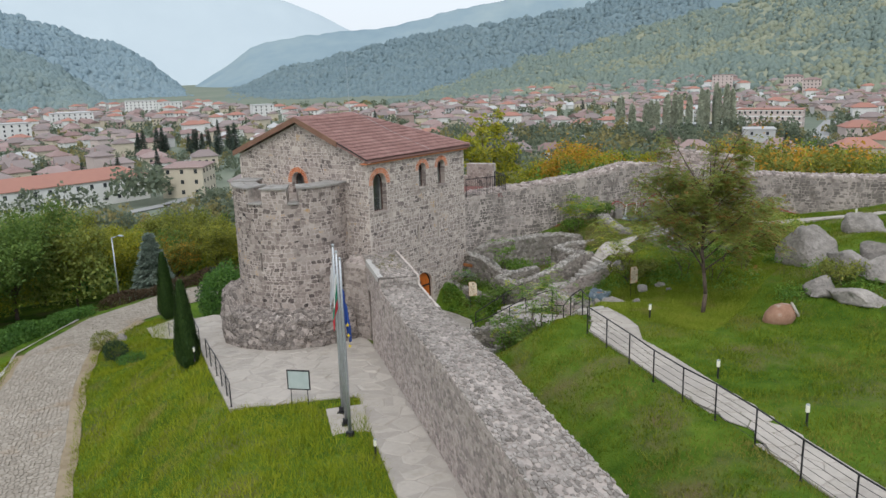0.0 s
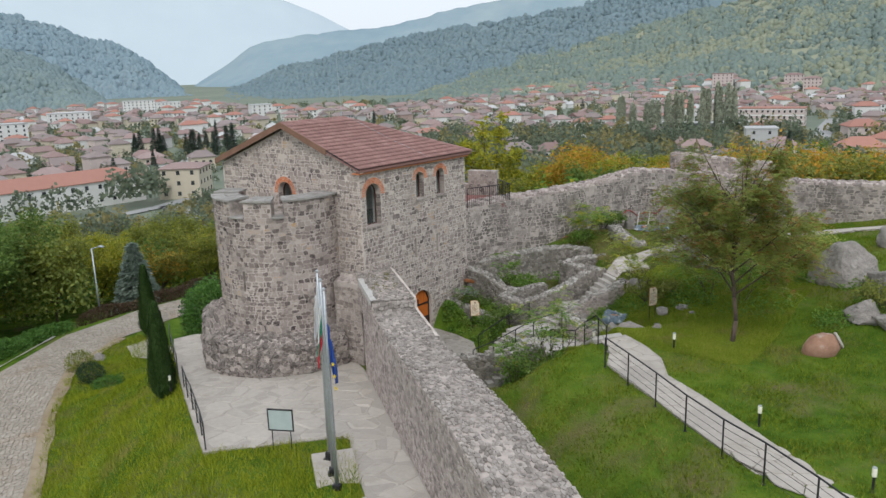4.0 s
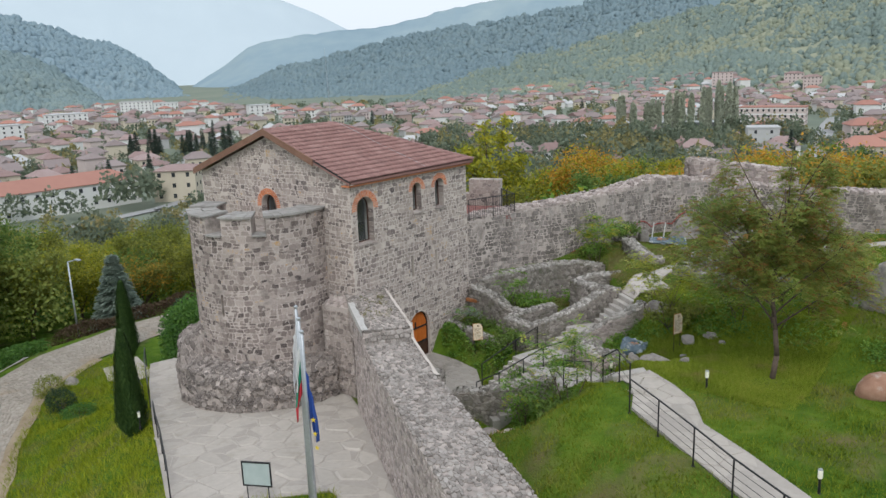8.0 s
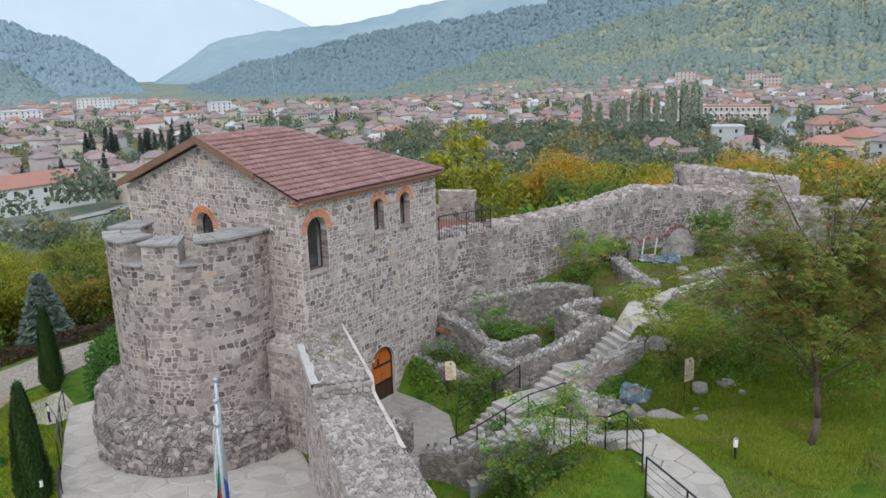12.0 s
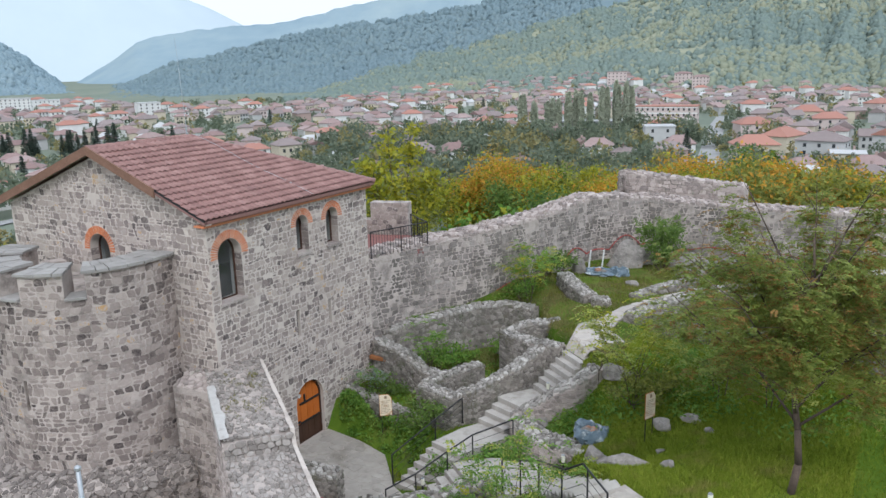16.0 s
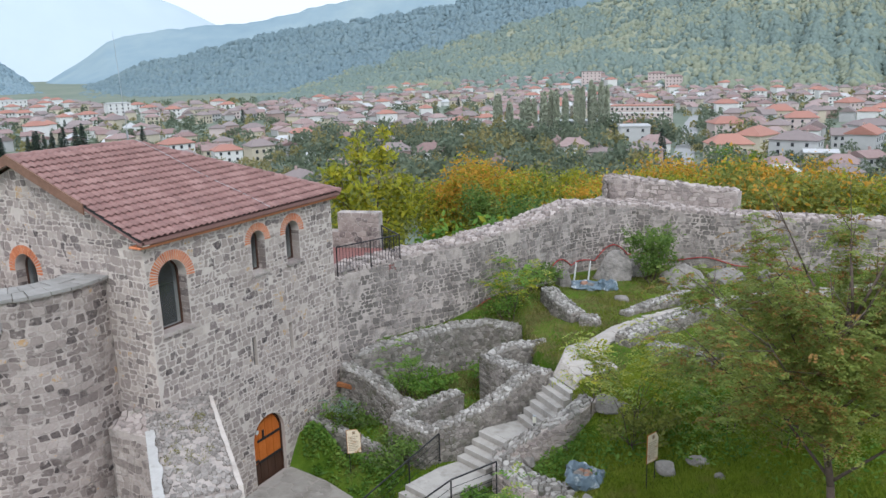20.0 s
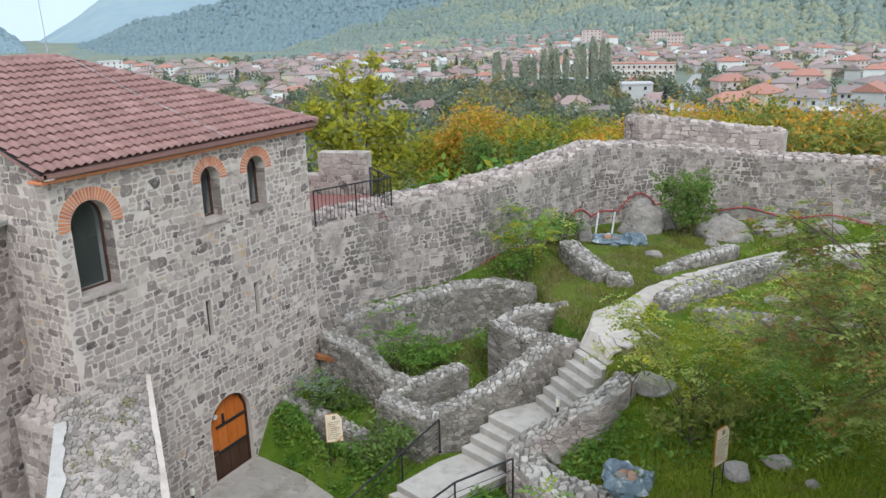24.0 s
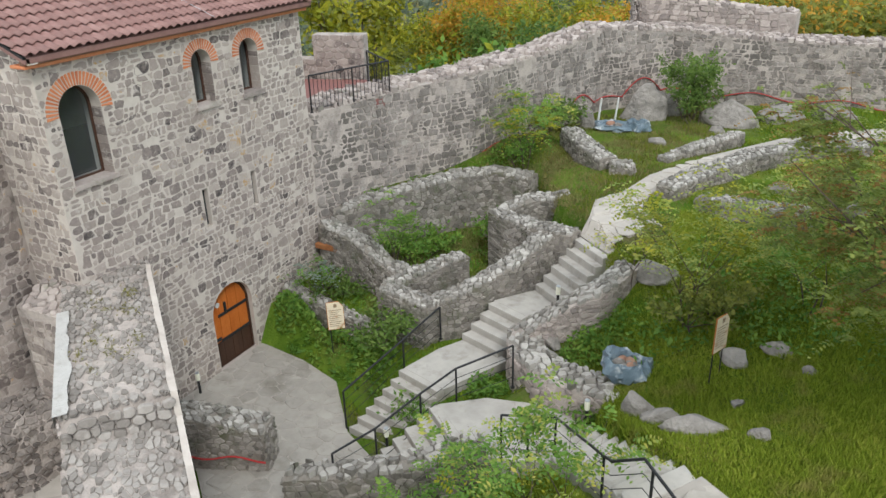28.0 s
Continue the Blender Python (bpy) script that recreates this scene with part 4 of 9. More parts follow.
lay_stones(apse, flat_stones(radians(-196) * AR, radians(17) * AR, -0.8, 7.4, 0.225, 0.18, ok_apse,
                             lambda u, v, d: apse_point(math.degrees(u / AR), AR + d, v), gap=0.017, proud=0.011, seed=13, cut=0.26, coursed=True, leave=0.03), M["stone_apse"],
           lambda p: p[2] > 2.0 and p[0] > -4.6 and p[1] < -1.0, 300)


# ---- windows, arches and door of the chapel ----
def glass_mat():
    m = bpy.data.materials.new("window_glass")
    m.use_nodes = True
    bs = m.node_tree.nodes["Principled BSDF"]
    bs.inputs["Base Color"].default_value = (0.42, 0.46, 0.46, 1)
    bs.inputs["Transmission Weight"].default_value = 0.9
    bs.inputs["Roughness"].default_value = 0.03
    return m


M["glass"] = glass_mat()
M["pane_far"] = mat("dark_window_pane", [(0.03, 0.035, 0.04), (0.06, 0.065, 0.07)], 0.15, 0.3, 2, 0, spread=0.3, spec=0.6)


def arch_strip(bm, o, inset, d0, d1, put, n=14):
    """A band lining an arched opening from depth d0 to d1."""
    lp = arch_loop(o[0] + inset, o[1] - inset, o[2] + inset, o[3] - inset, n)
    a = [bm.verts.new(put(u, v, d0)) for u, v in lp]
    b = [bm.verts.new(put(u, v, d1)) for u, v in lp]
    for k in range(len(lp)):
        j = (k + 1) % len(lp)
        bm.faces.new((a[k], a[j], b[j], b[k]))


def arch_frame(bm, o, w, d0, d1, put, n=14):
    out = arch_loop(o[0], o[1], o[2], o[3], n)
    inn = arch_loop(o[0] + w, o[1] - w, o[2] + w, o[3] - w, n)
    rows = [[bm.verts.new(put(u, v, d)) for u, v in lp] for lp, d in ((out, d0), (inn, d0), (inn, d1), (out, d1))]
    m = len(out)
    for r in range(4):
        a, b = rows[r], rows[(r + 1) % 4]
        for k in range(m):
            j = (k + 1) % m
            bm.faces.new((a[k], a[j], b[j], b[k]))
    bmesh.ops.recalc_face_normals(bm, faces=bm.faces[:])


def voussoirs(parent, o, ring, put, count, proud=0.014, depth=0.3):
    """Bricks on end round the head of an opening."""
    r = (o[1] - o[0]) / 2
    c, h = (o[0] + o[1]) / 2, o[3] - r
    gap = 0.03
    for k in range(count):
        w0 = -0.10 + (math.pi + 0.20) * k / count
        w1 = -0.10 + (math.pi + 0.20) * (k + 1) / count
        bm = bmesh.new()
        vs = []
        for d in (-proud * random.uniform(0.6, 1.2), depth):
            for rr, g in ((r + 0.006, gap * 0.5), (r + ring, gap * 0.5)):
                for w, s in ((w0, 1), (w1, -1)):
                    ww = w + s * g / rr
                    vs.append(bm.verts.new(put(c + rr * math.cos(ww), h + rr * math.sin(ww), d)))
        for f in ((0, 1, 3, 2), (4, 6, 7, 5), (0, 4, 5, 1), (2, 3, 7, 6), (0, 2, 6, 4), (1, 5, 7, 3)):
            bm.faces.new([vs[i] for i in f])
        bmesh.ops.recalc_face_normals(bm, faces=bm.faces[:])
        part("brick", bm, M["brick"], parent)


def chapel_window(o, put, ring, count, sill=True):
    bm = bmesh.new()
    arch_frame(bm, (o[0] + 0.004, o[1] - 0.004, o[2] + 0.004, o[3] - 0.004), 0.05, 0.30, 0.36, put)
    win = part("window", bm, M["frame"], chapel, "arched window with a brick head and brown frame")
    bm = bmesh.new()
    arch_strip(bm, o, 0.008, 0.362, 0.69, put)
    part("reveal", bm, M["white_frame"], win, "white painted inner reveal")
    bm = bmesh.new()
    lp = arch_loop(o[0] + 0.03, o[1] - 0.03, o[2] + 0.03, o[3] - 0.03)
    bm.faces.new([bm.verts.new(put(u, v, 0.33)) for u, v in lp])
    pane = part("pane", bm, M["glass"], win)
    pane.visible_shadow = False
    bm = bmesh.new()
    vs = add_box(bm, (o[0] - 0.06, 0, o[2] - 0.07), (o[1] + 0.06, 1, o[2] + 0.014))
    for v in vs:
        u, d, z = v.co
        v.co = Vector(put(u, z, -0.07 if d < 0.5 else 0.3))
    bmesh.ops.recalc_face_normals(bm, faces=bm.faces[:])
    part("sill", bm, M["stone_old"], win, "grey stone sill")
    voussoirs(win, o, ring, put, count)
    r = (o[1] - o[0]) / 2
    rnd = random.Random(int(o[0] * 100))
    for edge, way in ((o[0], 1), (o[1], -1)):
        z = o[2] + 0.02
        while z < o[3] - r - 0.06:
            h = min(rnd.uniform(0.13, 0.24), o[3] - r - 0.04 - z)
            bm = bmesh.new()
            vs = add_box(bm, (0, 0.004, z), (0.008 + 0.008 * rnd.random(), 0.296, z + h - 0.014))
            for v in vs:
                u, d, zz = v.co
                v.co = Vector(put(edge + way * u, zz, d))
            bmesh.ops.recalc_face_normals(bm, faces=bm.faces[:])
            part("jamb_stone", bm, M["stone"], win)
            z += h
    return win


put_e = lambda u, v, d: (-d, u, v)
put_s = lambda u, v, d: (u, Y0 - 0.004 + d, v)
chapel_window(W1, put_e, 0.26, 29)
chapel_window(W2, put_e, 0.23, 21)
chapel_window(W3, put_e, 0.23, 21)
chapel_window(GW, put_s, 0.25, 25)

# dark sheets added across the slits, as shade put in by colour
for o in (S1, S2):
    bm = bmesh.new()
    bm.faces.new([bm.verts.new(put_e(u, v, 0.13)) for u, v in ((o[0] + 0.002, o[2] + 0.002), (o[1] - 0.002, o[2] + 0.002), (o[1] - 0.002, o[3] - 0.002), (o[0] + 0.002, o[3] - 0.002))])
    part("slit_pane", bm, M["pane_far"], chapel, "dark sheet added for the shade in a narrow slit")

# the wood door in the gate
bm = bmesh.new()
arch_frame(bm, (DR[0] + 0.004, DR[1] - 0.004, -0.02, DR[3] - 0.004), 0.05, 0.13, 0.25, put_e)
door = part("door", bm, M["door_low"], chapel, "arched plank door, orange above and dark below, with black hinges")
n = 8
for k in range(n):
    u0 = DR[0] + 0.05 + (DR[1] - DR[0] - 0.1) * k / n
    u1 = DR[0] + 0.05 + (DR[1] - DR[0] - 0.1) * (k + 1) / n - 0.008
    r = (DR[1] - DR[0]) / 2 - 0.05
    c = (DR[0] + DR[1]) / 2
    top = lambda u: DR[3] - 0.06 - r + math.sqrt(max(0.0, r * r - (u - c) ** 2))
    for z0, z1, key in ((0.0, 0.70, "door_low"), (0.704, None, "door")):
        bm = bmesh.new()
        ta, tb = (z1, z1) if z1 else (max(0.8, top(u0)), max(0.8, top(u1)))
        dd = 0.165 + 0.006 * (k % 2)
        vs = [bm.verts.new(put_e(u, v, d)) for d in (dd, dd + 0.05) for u, v in ((u0, z0), (u1, z0), (u1, tb), (u0, ta))]
        for f in ((0, 1, 2, 3), (7, 6, 5, 4), (0, 4, 5, 1), (1, 5, 6, 2), (2, 6, 7, 3), (3, 7, 4, 0)):
            bm.faces.new([vs[i] for i in f])
        bmesh.ops.recalc_face_normals(bm, faces=bm.faces[:])
        part("plank", bm, M[key], door)
for z in (0.72, 1.42):
    part("hinge", box_bm((-0.16, DR[0] + 0.30, z - 0.04), (-0.135, DR[1] - 0.05, z + 0.04), 0.006), M["iron"], door, "black iron strap hinge")
part("latch", box_bm((-0.16, DR[0] + 0.52, 1.42), (-0.125, DR[0] + 0.60, 1.72), 0.01), M["iron"], door, "black iron bar")
part("notice", rod_bm((-0.162, DR[0] + 0.33, 1.72), (-0.150, DR[0] + 0.33, 1.72), 0.07, seg=16), M["white_frame"], door, "small round white notice")
part("latch", box_bm((-0.16, DR[0] + 0.12, 0.76), (-0.12, DR[0] + 0.30, 0.84), 0.01), M["iron"], door, "black iron latch")
bm = bmesh.new()
add_box(bm, (-0.9, DR[0] - 0.02, -0.06), (0.05, DR[1] + 0.02, 0.02))
part("threshold", bm, M["stone_old"], chapel)

# ---- roof covering ----
SL = math.hypot(RX1 - RIDX, RZ - EZ)
cs, sn = (RX1 - RIDX) / SL, (RZ - EZ) / SL


def tile_mesh():
    W, Ln, n = 0.205, 0.37, 6
    V, Fc = [], []
    for b, lift in ((0.0, 0.05), (Ln, 0.006)):
        for k in range(n + 1):
            t = k / n
            V.append((b, t * W, lift + 0.058 * (0.5 - 0.5 * math.cos(2 * math.pi * t)) ** 0.8))
    for k in range(n + 1):
        V.append((0.0, V[k][1], V[k][2] - 0.016))
    for k in range(n):
        Fc.append((k, n + 1 + k, n + 2 + k, k + 1))
        Fc.append((2 * n + 2 + k, k, k + 1, 2 * n + 3 + k))
    return V, Fc


tv, tf = tile_mesh()
tile_me = me_from("tile", tv, tf, M["tile"], True)
slope = Matrix(((-cs, 0, sn, RX1 + 0.04), (0, 1, 0, 0), (sn, 0, cs, EZ + 0.004), (0, 0, 0, 1)))
row_len = 0.335
rest_v, rest_f, made = [], [], 0
for r in range(int(SL / row_len)):
    b = r * row_len
    t = b / SL
    y_end = RY1 - t * (RY1 - RIDY)
    cols = int((y_end - RY0) / 0.2)
    for c in range(cols):
        y = RY0 + c * 0.2
        m = slope @ Matrix.Translation((b, y, random.uniform(-0.002, 0.003))) @ Matrix.Rotation(random.uniform(-0.012, 0.012), 4, "Z")
        if made < 300 and r < 9:
            ob = new("tile", tile_me)
            ob.parent = roof
            ob.matrix_basis = m
            made += 1
        else:
            k0 = len(rest_v)
            rest_v.extend([tuple(m @ Vector(v)) for v in tv])
            rest_f.extend([tuple(i + k0 for i in f) for f in tf])
ob = part("tiles", me_from("tiles", rest_v, rest_f, M["tile"], True), None, roof)
ob["kind"] = "stuff"


def ridge_cap(a, b, parent):
    """Half-round caps along a ridge or a hip."""
    a, b = Vector(a), Vector(b)
    d = (b - a).normalized()
    L = (b - a).length
    n = int(L / 0.36)
    side = d.cross(Vector((0, 0, 1))).normalized()
    up = side.cross(d)
    for k in range(n):
        bm = bmesh.new()
        p, q = a + d * (L * k / n), a + d * (L * (k + 1) / n + 0.04)
        rows = []
        for pt, r in ((p, 0.13), (q, 0.105)):
            rows.append([bm.verts.new(pt + side * (r * math.cos(w)) + up * (r * math.sin(w) - 0.03)) for w in [math.pi * j / 6 for j in range(7)]])
        for j in range(6):
            bm.faces.new((rows[0][j], rows[0][j + 1], rows[1][j + 1], rows[1][j]))
        bm.faces.new(rows[0][::-1])
        part("ridge_tile", bm, M["tile"], parent, smooth=True)


ridge_cap((RIDX, RY0, RZ), (RIDX, RIDY, RZ), roof)
ridge_cap((RX1 + 0.03, RY1, EZ + 0.02), (RIDX, RIDY, RZ), roof)

# eave boards and rake boards
part("eave_board", box_bm((0.05, RY0 + 0.03, EZ - 0.14), (0.21, RY1 - 0.03, EZ - 0.005), 0.008), M["fascia"], chapel, "orange-brown eave board")
part("eave_board", box_bm((0.0, Y0 - 0.02, EZ - 0.22), (0.13, RY1 - 0.06, EZ - 0.145), 0.008), M["brick"], chapel, "orange brick course below the eave")
part("eave_end", box_bm((-0.22, RY0 + 0.01, EZ - 0.20), (0.19, RY0 + 0.22, EZ - 0.145), 0.008), M["brick"], chapel)


def rake(p, q, name, key, z0, z1, y0, y1, label=""):
    bm = bmesh.new()
    vs = []
    for y in (y0, y1):
        for (x, z) in (p, q):
            for dz in (z0, z1):
                vs.append(bm.verts.new((x, y, z + dz)))
    for f in ((0, 1, 3, 2), (4, 6, 7, 5), (0, 4, 5, 1), (2, 3, 7, 6), (0, 2, 6, 4), (1, 5, 7, 3)):
        bm.faces.new([vs[i] for i in f])
    bmesh.ops.recalc_face_normals(bm, faces=bm.faces[:])
    part(name, bm, M[key], chapel, label)


pk = (RIDX, RZ)
er = (RX1, EZ)
el_ = (RX0, EZ)
mid = (pk[0] + (er[0] - pk[0]) * 0.6, pk[1] + (er[1] - pk[1]) * 0.6)
rake(pk, el_, "rake_board", "fascia", -0.20, 0.075, RY0 - 0.05, RY0 - 0.004, "brown rake board along the gable")
rake(pk, mid, "rake_board", "fascia", -0.20, 0.075, RY0 - 0.05, RY0 - 0.004, "brown rake board along the gable")
rake(mid, er, "rake_batten", "batten", -0.13, -0.02, RY0 + 0.05, RY0 + 0.11, "pale bare batten where the rake board is missing")
rake(mid, er, "rake_gutter", "iron", -0.02, 0.03, RY0 - 0.01, RY0 + 0.05)
for a, b in ((pk, el_), (pk, er)):
    rake(a, b, "verge", "mortar", -0.13, -0.11, RY0 + 0.115, Y0 + 0.02)

# lightning conductor
bm = bmesh.new()
prev = None
for k in range(19):
    t = k / 18
    b = SL * (1 - t)
    p = slope @ Vector((b, RIDY + 0.05 + 0.9 * t * (0.5 if t < 0.5 else 0.5) + 0.05 * math.sin(t * 9), 0.085))
    if prev is not None:
        rod(bm, prev, p, 0.007, seg=5, cap=False)
    prev = p
part("conductor_wire", bm, M["steel"], chapel, "pale lightning wire across the tiles")
bm = bmesh.new()
rod(bm, (RIDX, RIDY - 0.15, RZ + 0.02), (RIDX, RIDY - 0.15, RZ + 0.35), 0.03, seg=8)
rod(bm, (RIDX, RIDY - 0.15, RZ + 0.35), (RIDX - 0.12, RIDY - 0.15, RZ + 3.3), 0.010, 0.005, 6)
part("lightning_rod", bm, M["steel"], chapel, "thin steel lightning rod")

# ---- stones of the walls ----
def wall_face(pts, tops, lo, side, thick, du, dv, seed, proud=0.04, s_max=None, gap=0.012, jit=0.38, coursed=False, leave=0.0, rounds=1):
    """Stones over one long face of a wall along a line. side 0: on the line; 1: the far face."""
    L = lengths(pts)
    fr = line_frames(pts, 0.25)
    S = [f[2] for f in fr]
    FX, FY = [f[0] for f in fr], [f[1] for f in fr]
    NXs, NYs = [-f[4] for f in fr], [f[3] for f in fr]

    def put(u, v, d):
        x, y = np.interp(u, S, FX), np.interp(u, S, FY)
        nx, ny = np.interp(u, S, NXs), np.interp(u, S, NYs)
        c = (thick + d) if side else -d
        return (float(x + nx * c), float(y + ny * c), v)

    tmax = max(tops)
    end = s_max or L[-1]
    ok = lambda u, v: 0.03 < u < end - 0.03 and v < np.interp(u, L, tops) - 0.02 and v > np.interp(u, L, lo) - 0.15
    return flat_stones(0, end, min(lo) - 0.15, tmax, du, dv, ok, put, gap, proud, seed, jit, 0.2, rounds, cut=0.14, coursed=coursed, leave=leave)


def wall_cap(pts, tops, thick, du, dv, seed, proud=0.07, s_max=None, gap=0.012):
    """Stones bedded in the top of a wall."""
    L = lengths(pts)
    fr = line_frames(pts, 0.25)
    S = [f[2] for f in fr]
    FX, FY = [f[0] for f in fr], [f[1] for f in fr]
    NXs, NYs = [-f[4] for f in fr], [f[3] for f in fr]
    end = s_max or L[-1]

    def put(u, v, d):
        x, y = np.interp(u, S, FX), np.interp(u, S, FY)
        nx, ny = np.interp(u, S, NXs), np.interp(u, S, NYs)
        bulge = 0.04 * (1 - (2 * v / thick - 1) ** 2)
        return (float(x + nx * v), float(y + ny * v), float(np.interp(u, L, tops)) + bulge + d)

    ok = lambda u, v: 0.02 < u < end - 0.02 and -0.03 < v < thick + 0.03
    return flat_stones(0, end, -0.05, thick + 0.05, du, dv, ok, put, gap, proud, seed, 0.46, 0.34, 0, leave=0.08, tilt=0.32)


def wall_end(p, d, thick, z0, z1, seed, du=0.3, dv=0.2, proud=0.04):
    """Stones over the end of a wall; d: the way the end faces."""
    nx, ny = -d[1], d[0]
    put = lambda u, v, dd: (p[0] + nx * u + d[0] * dd, p[1] + ny * u + d[1] * dd, v)
    ok = lambda u, v: -0.02 < u < thick + 0.02 and z0 < v < z1
    return flat_stones(0, thick, z0, z1, du, dv, ok, put, 0.012, proud, seed, 0.38, 0.2)


# curtain wall: both faces and the top
ss = list(np.arange(-1.0, 26.01, 0.25))
cw_line = [cw_point(s, WALL_L, 0)[:2] for s in (-1.0, 26.0)]
lo_l = lambda s: plaza_z(*cw_point(s, WALL_L, 0)[:2]) - 0.1
put_l = lambda u, v, d: cw_point(u, WALL_L - d, v)
put_r = lambda u, v, d: cw_point(u, WALL_R + d, v)
ok_l = lambda u, v: 0.9 < u < 26 and lo_l(u) < v < cw_top(u) - 0.02 and not (u < 1.78 and v < 2.64)
ok_r = lambda u, v: 1.6 < u < 26 and -0.2 < v < cw_top(u) - 0.02
faces_cw = flat_stones(0.9, 26, -0.4, 4.5, 0.21, 0.12, ok_l, put_l, 0.009, 0.020, 31, cut=0.15, coursed=True, leave=0.12)
faces_cw += flat_stones(1.6, 26, -0.2, 4.5, 0.28, 0.17, ok_r, put_r, 0.012, 0.035, 32, cut=0.15, coursed=True, leave=0.06)
put_t = lambda u, v, d: cw_point(u, v, cw_top(u) + 0.02 + d)
def ok_t(u, v):
    x, y, _ = cw_point(u, v, 0)
    return u < 26 and WALL_L - 0.02 < v < WALL_R + 0.02 and not 4.56 < u < 4.79 and (x > 0.03 or y < 0.26)



faces_top = flat_stones(-1.0, 26, WALL_L, WALL_R, 0.15, 0.09, ok_t, put_t, 0.008, 0.026, 33, 0.48, 0.40, cut=0.10, leave=0.24, tilt=0.14)
faces_top += flat_stones(WALL_L, WALL_R, 3.58, 4.0, 0.2, 0.13, lambda u, v: WALL_L < u < WALL_R and 3.58 < v < 3.99, lambda u, v, d: cw_point(4.66 + 0.3 * (3.98 - v) + d, u, v), 0.01, 0.05, 38)
cap_z = lambda x, y: 3.56 + 0.3 * (y + 0.45) / 0.77 + 0.06 * (x + 1.2) / 1.7
lay_stones(buttress, flat_stones(-1.25, 0.5, -0.5, 0.3, 0.2, 0.15, lambda u, v: -1.22 < u < 0.48 and -0.48 < v < 0.28, lambda u, v, d: (u, v, cap_z(u, v) + d), 0.01, 0.06, 39, 0.44, 0.28), M["stone_old"], lambda p: True, 60)
lay_stones(wall_curtain, faces_top, M["stone_top"], lambda p: p[0] < 8.0, 300)
lay_stones(wall_curtain, faces_cw, M["stone_old"], lambda p: False, 0)

lay_stones(buttress, flat_stones(-1.2, 0.48, -0.6, 3.5, 0.24, 0.17, lambda u, v: -1.18 < u < 0.46 and -0.5 < v < 3.45 + 0.06 * u, lambda u, v, d: (u, -0.475 - 0.03 * (u + 0.4) - d, v), 0.016, 0.025, 37, cut=0.2, coursed=True, leave=0.1),
           M["stone_smeared"], lambda p: True, 120)
# pale mortar edge along the first stretch of the wall top
bm = bmesh.new()
rows = []
for k in range(24):
    s = 1.0 + 3.55 * k / 23
    w = 0.17 + 0.09 * noise.noise(Vector((s * 1.4, 5, 0))) + 0.03 * noise.noise(Vector((s * 9, 5, 0)))
    z = cw_top(min(s, 4.55))
    rows.append([bm.verts.new(cw_point(s, c, zz)) for c, zz in ((WALL_L - 0.05, z - 0.16), (WALL_L - 0.05, z + 0.075), (WALL_L + w, z + 0.085))])
for a, b in zip(rows, rows[1:]):
    bm.faces.new((a[0], b[0], b[1], a[1]))
    bm.faces.new((a[1], b[1], b[2], a[2]))
M["lime"] = mat("fresh_lime_mortar", [(0.40, 0.38, 0.355), (0.50, 0.48, 0.455), (0.60, 0.585, 0.56)], 0.9, 6, 8, 0.8, 20, dist=0.04, stain=((0.38, 0.35, 0.32), 3.0, 0.54, 0.7))
part("mortar_edge", bm, M["lime"], wall_curtain, "pale fresh mortar edge")
bm = bmesh.new()
rows = []
for k in range(60):
    s = -0.6 + 9.0 * k / 59
    w = 0.06 + 0.04 * noise.noise(Vector((s * 1.3, 9, 0)))
    z = cw_top(s) + 0.02 * noise.noise(Vector((s * 4, 2, 0)))
    rows.append([bm.verts.new(cw_point(s, c, zz)) for c, zz in ((WALL_R + 0.04, z - 0.14), (WALL_R + 0.045, z + 0.06), (WALL_R - max(0.02, w), z + 0.07))])
for a, b in zip(rows, rows[1:]):
    bm.faces.new((b[0], a[0], a[1], b[1]))
    bm.faces.new((b[1], a[1], a[2], b[2]))
part("mortar_edge", bm, M["mortar"], wall_curtain, "pale mortar edge")

# back wall: inner face, top and the far face near the chapel
LB = lengths(BACK)
back_lo = [1.6, 2.4, 3.0, 3.3, 3.4, 3.5, 3.5, 3.4, 3.6, 4.0]
faces = wall_face(BACK, BACK_TOP, back_lo, 0, 1.3, 0.25, 0.18, 41, 0.02, s_max=34.0, gap=0.02, coursed=True, leave=0.12)
lay_stones(wall_back, faces, M["stone_back"], lambda p: p[0] < 4.5, 300)
lay_stones(wall_back, wall_cap(BACK, BACK_TOP, 1.3, 0.21, 0.17, 42, 0.11, s_max=34.0), M["stone_old"], lambda p: False, 0)

# broken parapet standing on the far side of the back wall
PAR = [(10.2, 24.35), (4.3, 24.9), (3.6, 25.4)]
PAR_TOP = [6.42, 6.75, 6.72]
wall_parapet = tagged(ruin_core("wall_parapet", PAR[::-1], PAR_TOP[::-1], [3.0] * 3, 0.7, 0.06, 0.3, 8), "broken rubble parapet on the enclosure wall", "wall", kind="structure")
lay_stones(wall_parapet, wall_face(PAR[::-1], PAR_TOP[::-1], [5.2, 5.2, 5.2], 0, 0.7, 0.26, 0.18, 43, 0.03, coursed=True, leave=0.05), M["stone_old"], lambda p: True, 200)
lay_stones(wall_parapet, wall_cap(PAR[::-1], PAR_TOP[::-1], 0.7, 0.3, 0.24, 44, 0.1), M["stone_old"], lambda p: False, 0)
lay_stones(wall_parapet, wall_end((3.6, 25.4), (-0.8, -0.6), 0.7, 5.2, 6.7, 45), M["stone_old"], lambda p: False, 0)
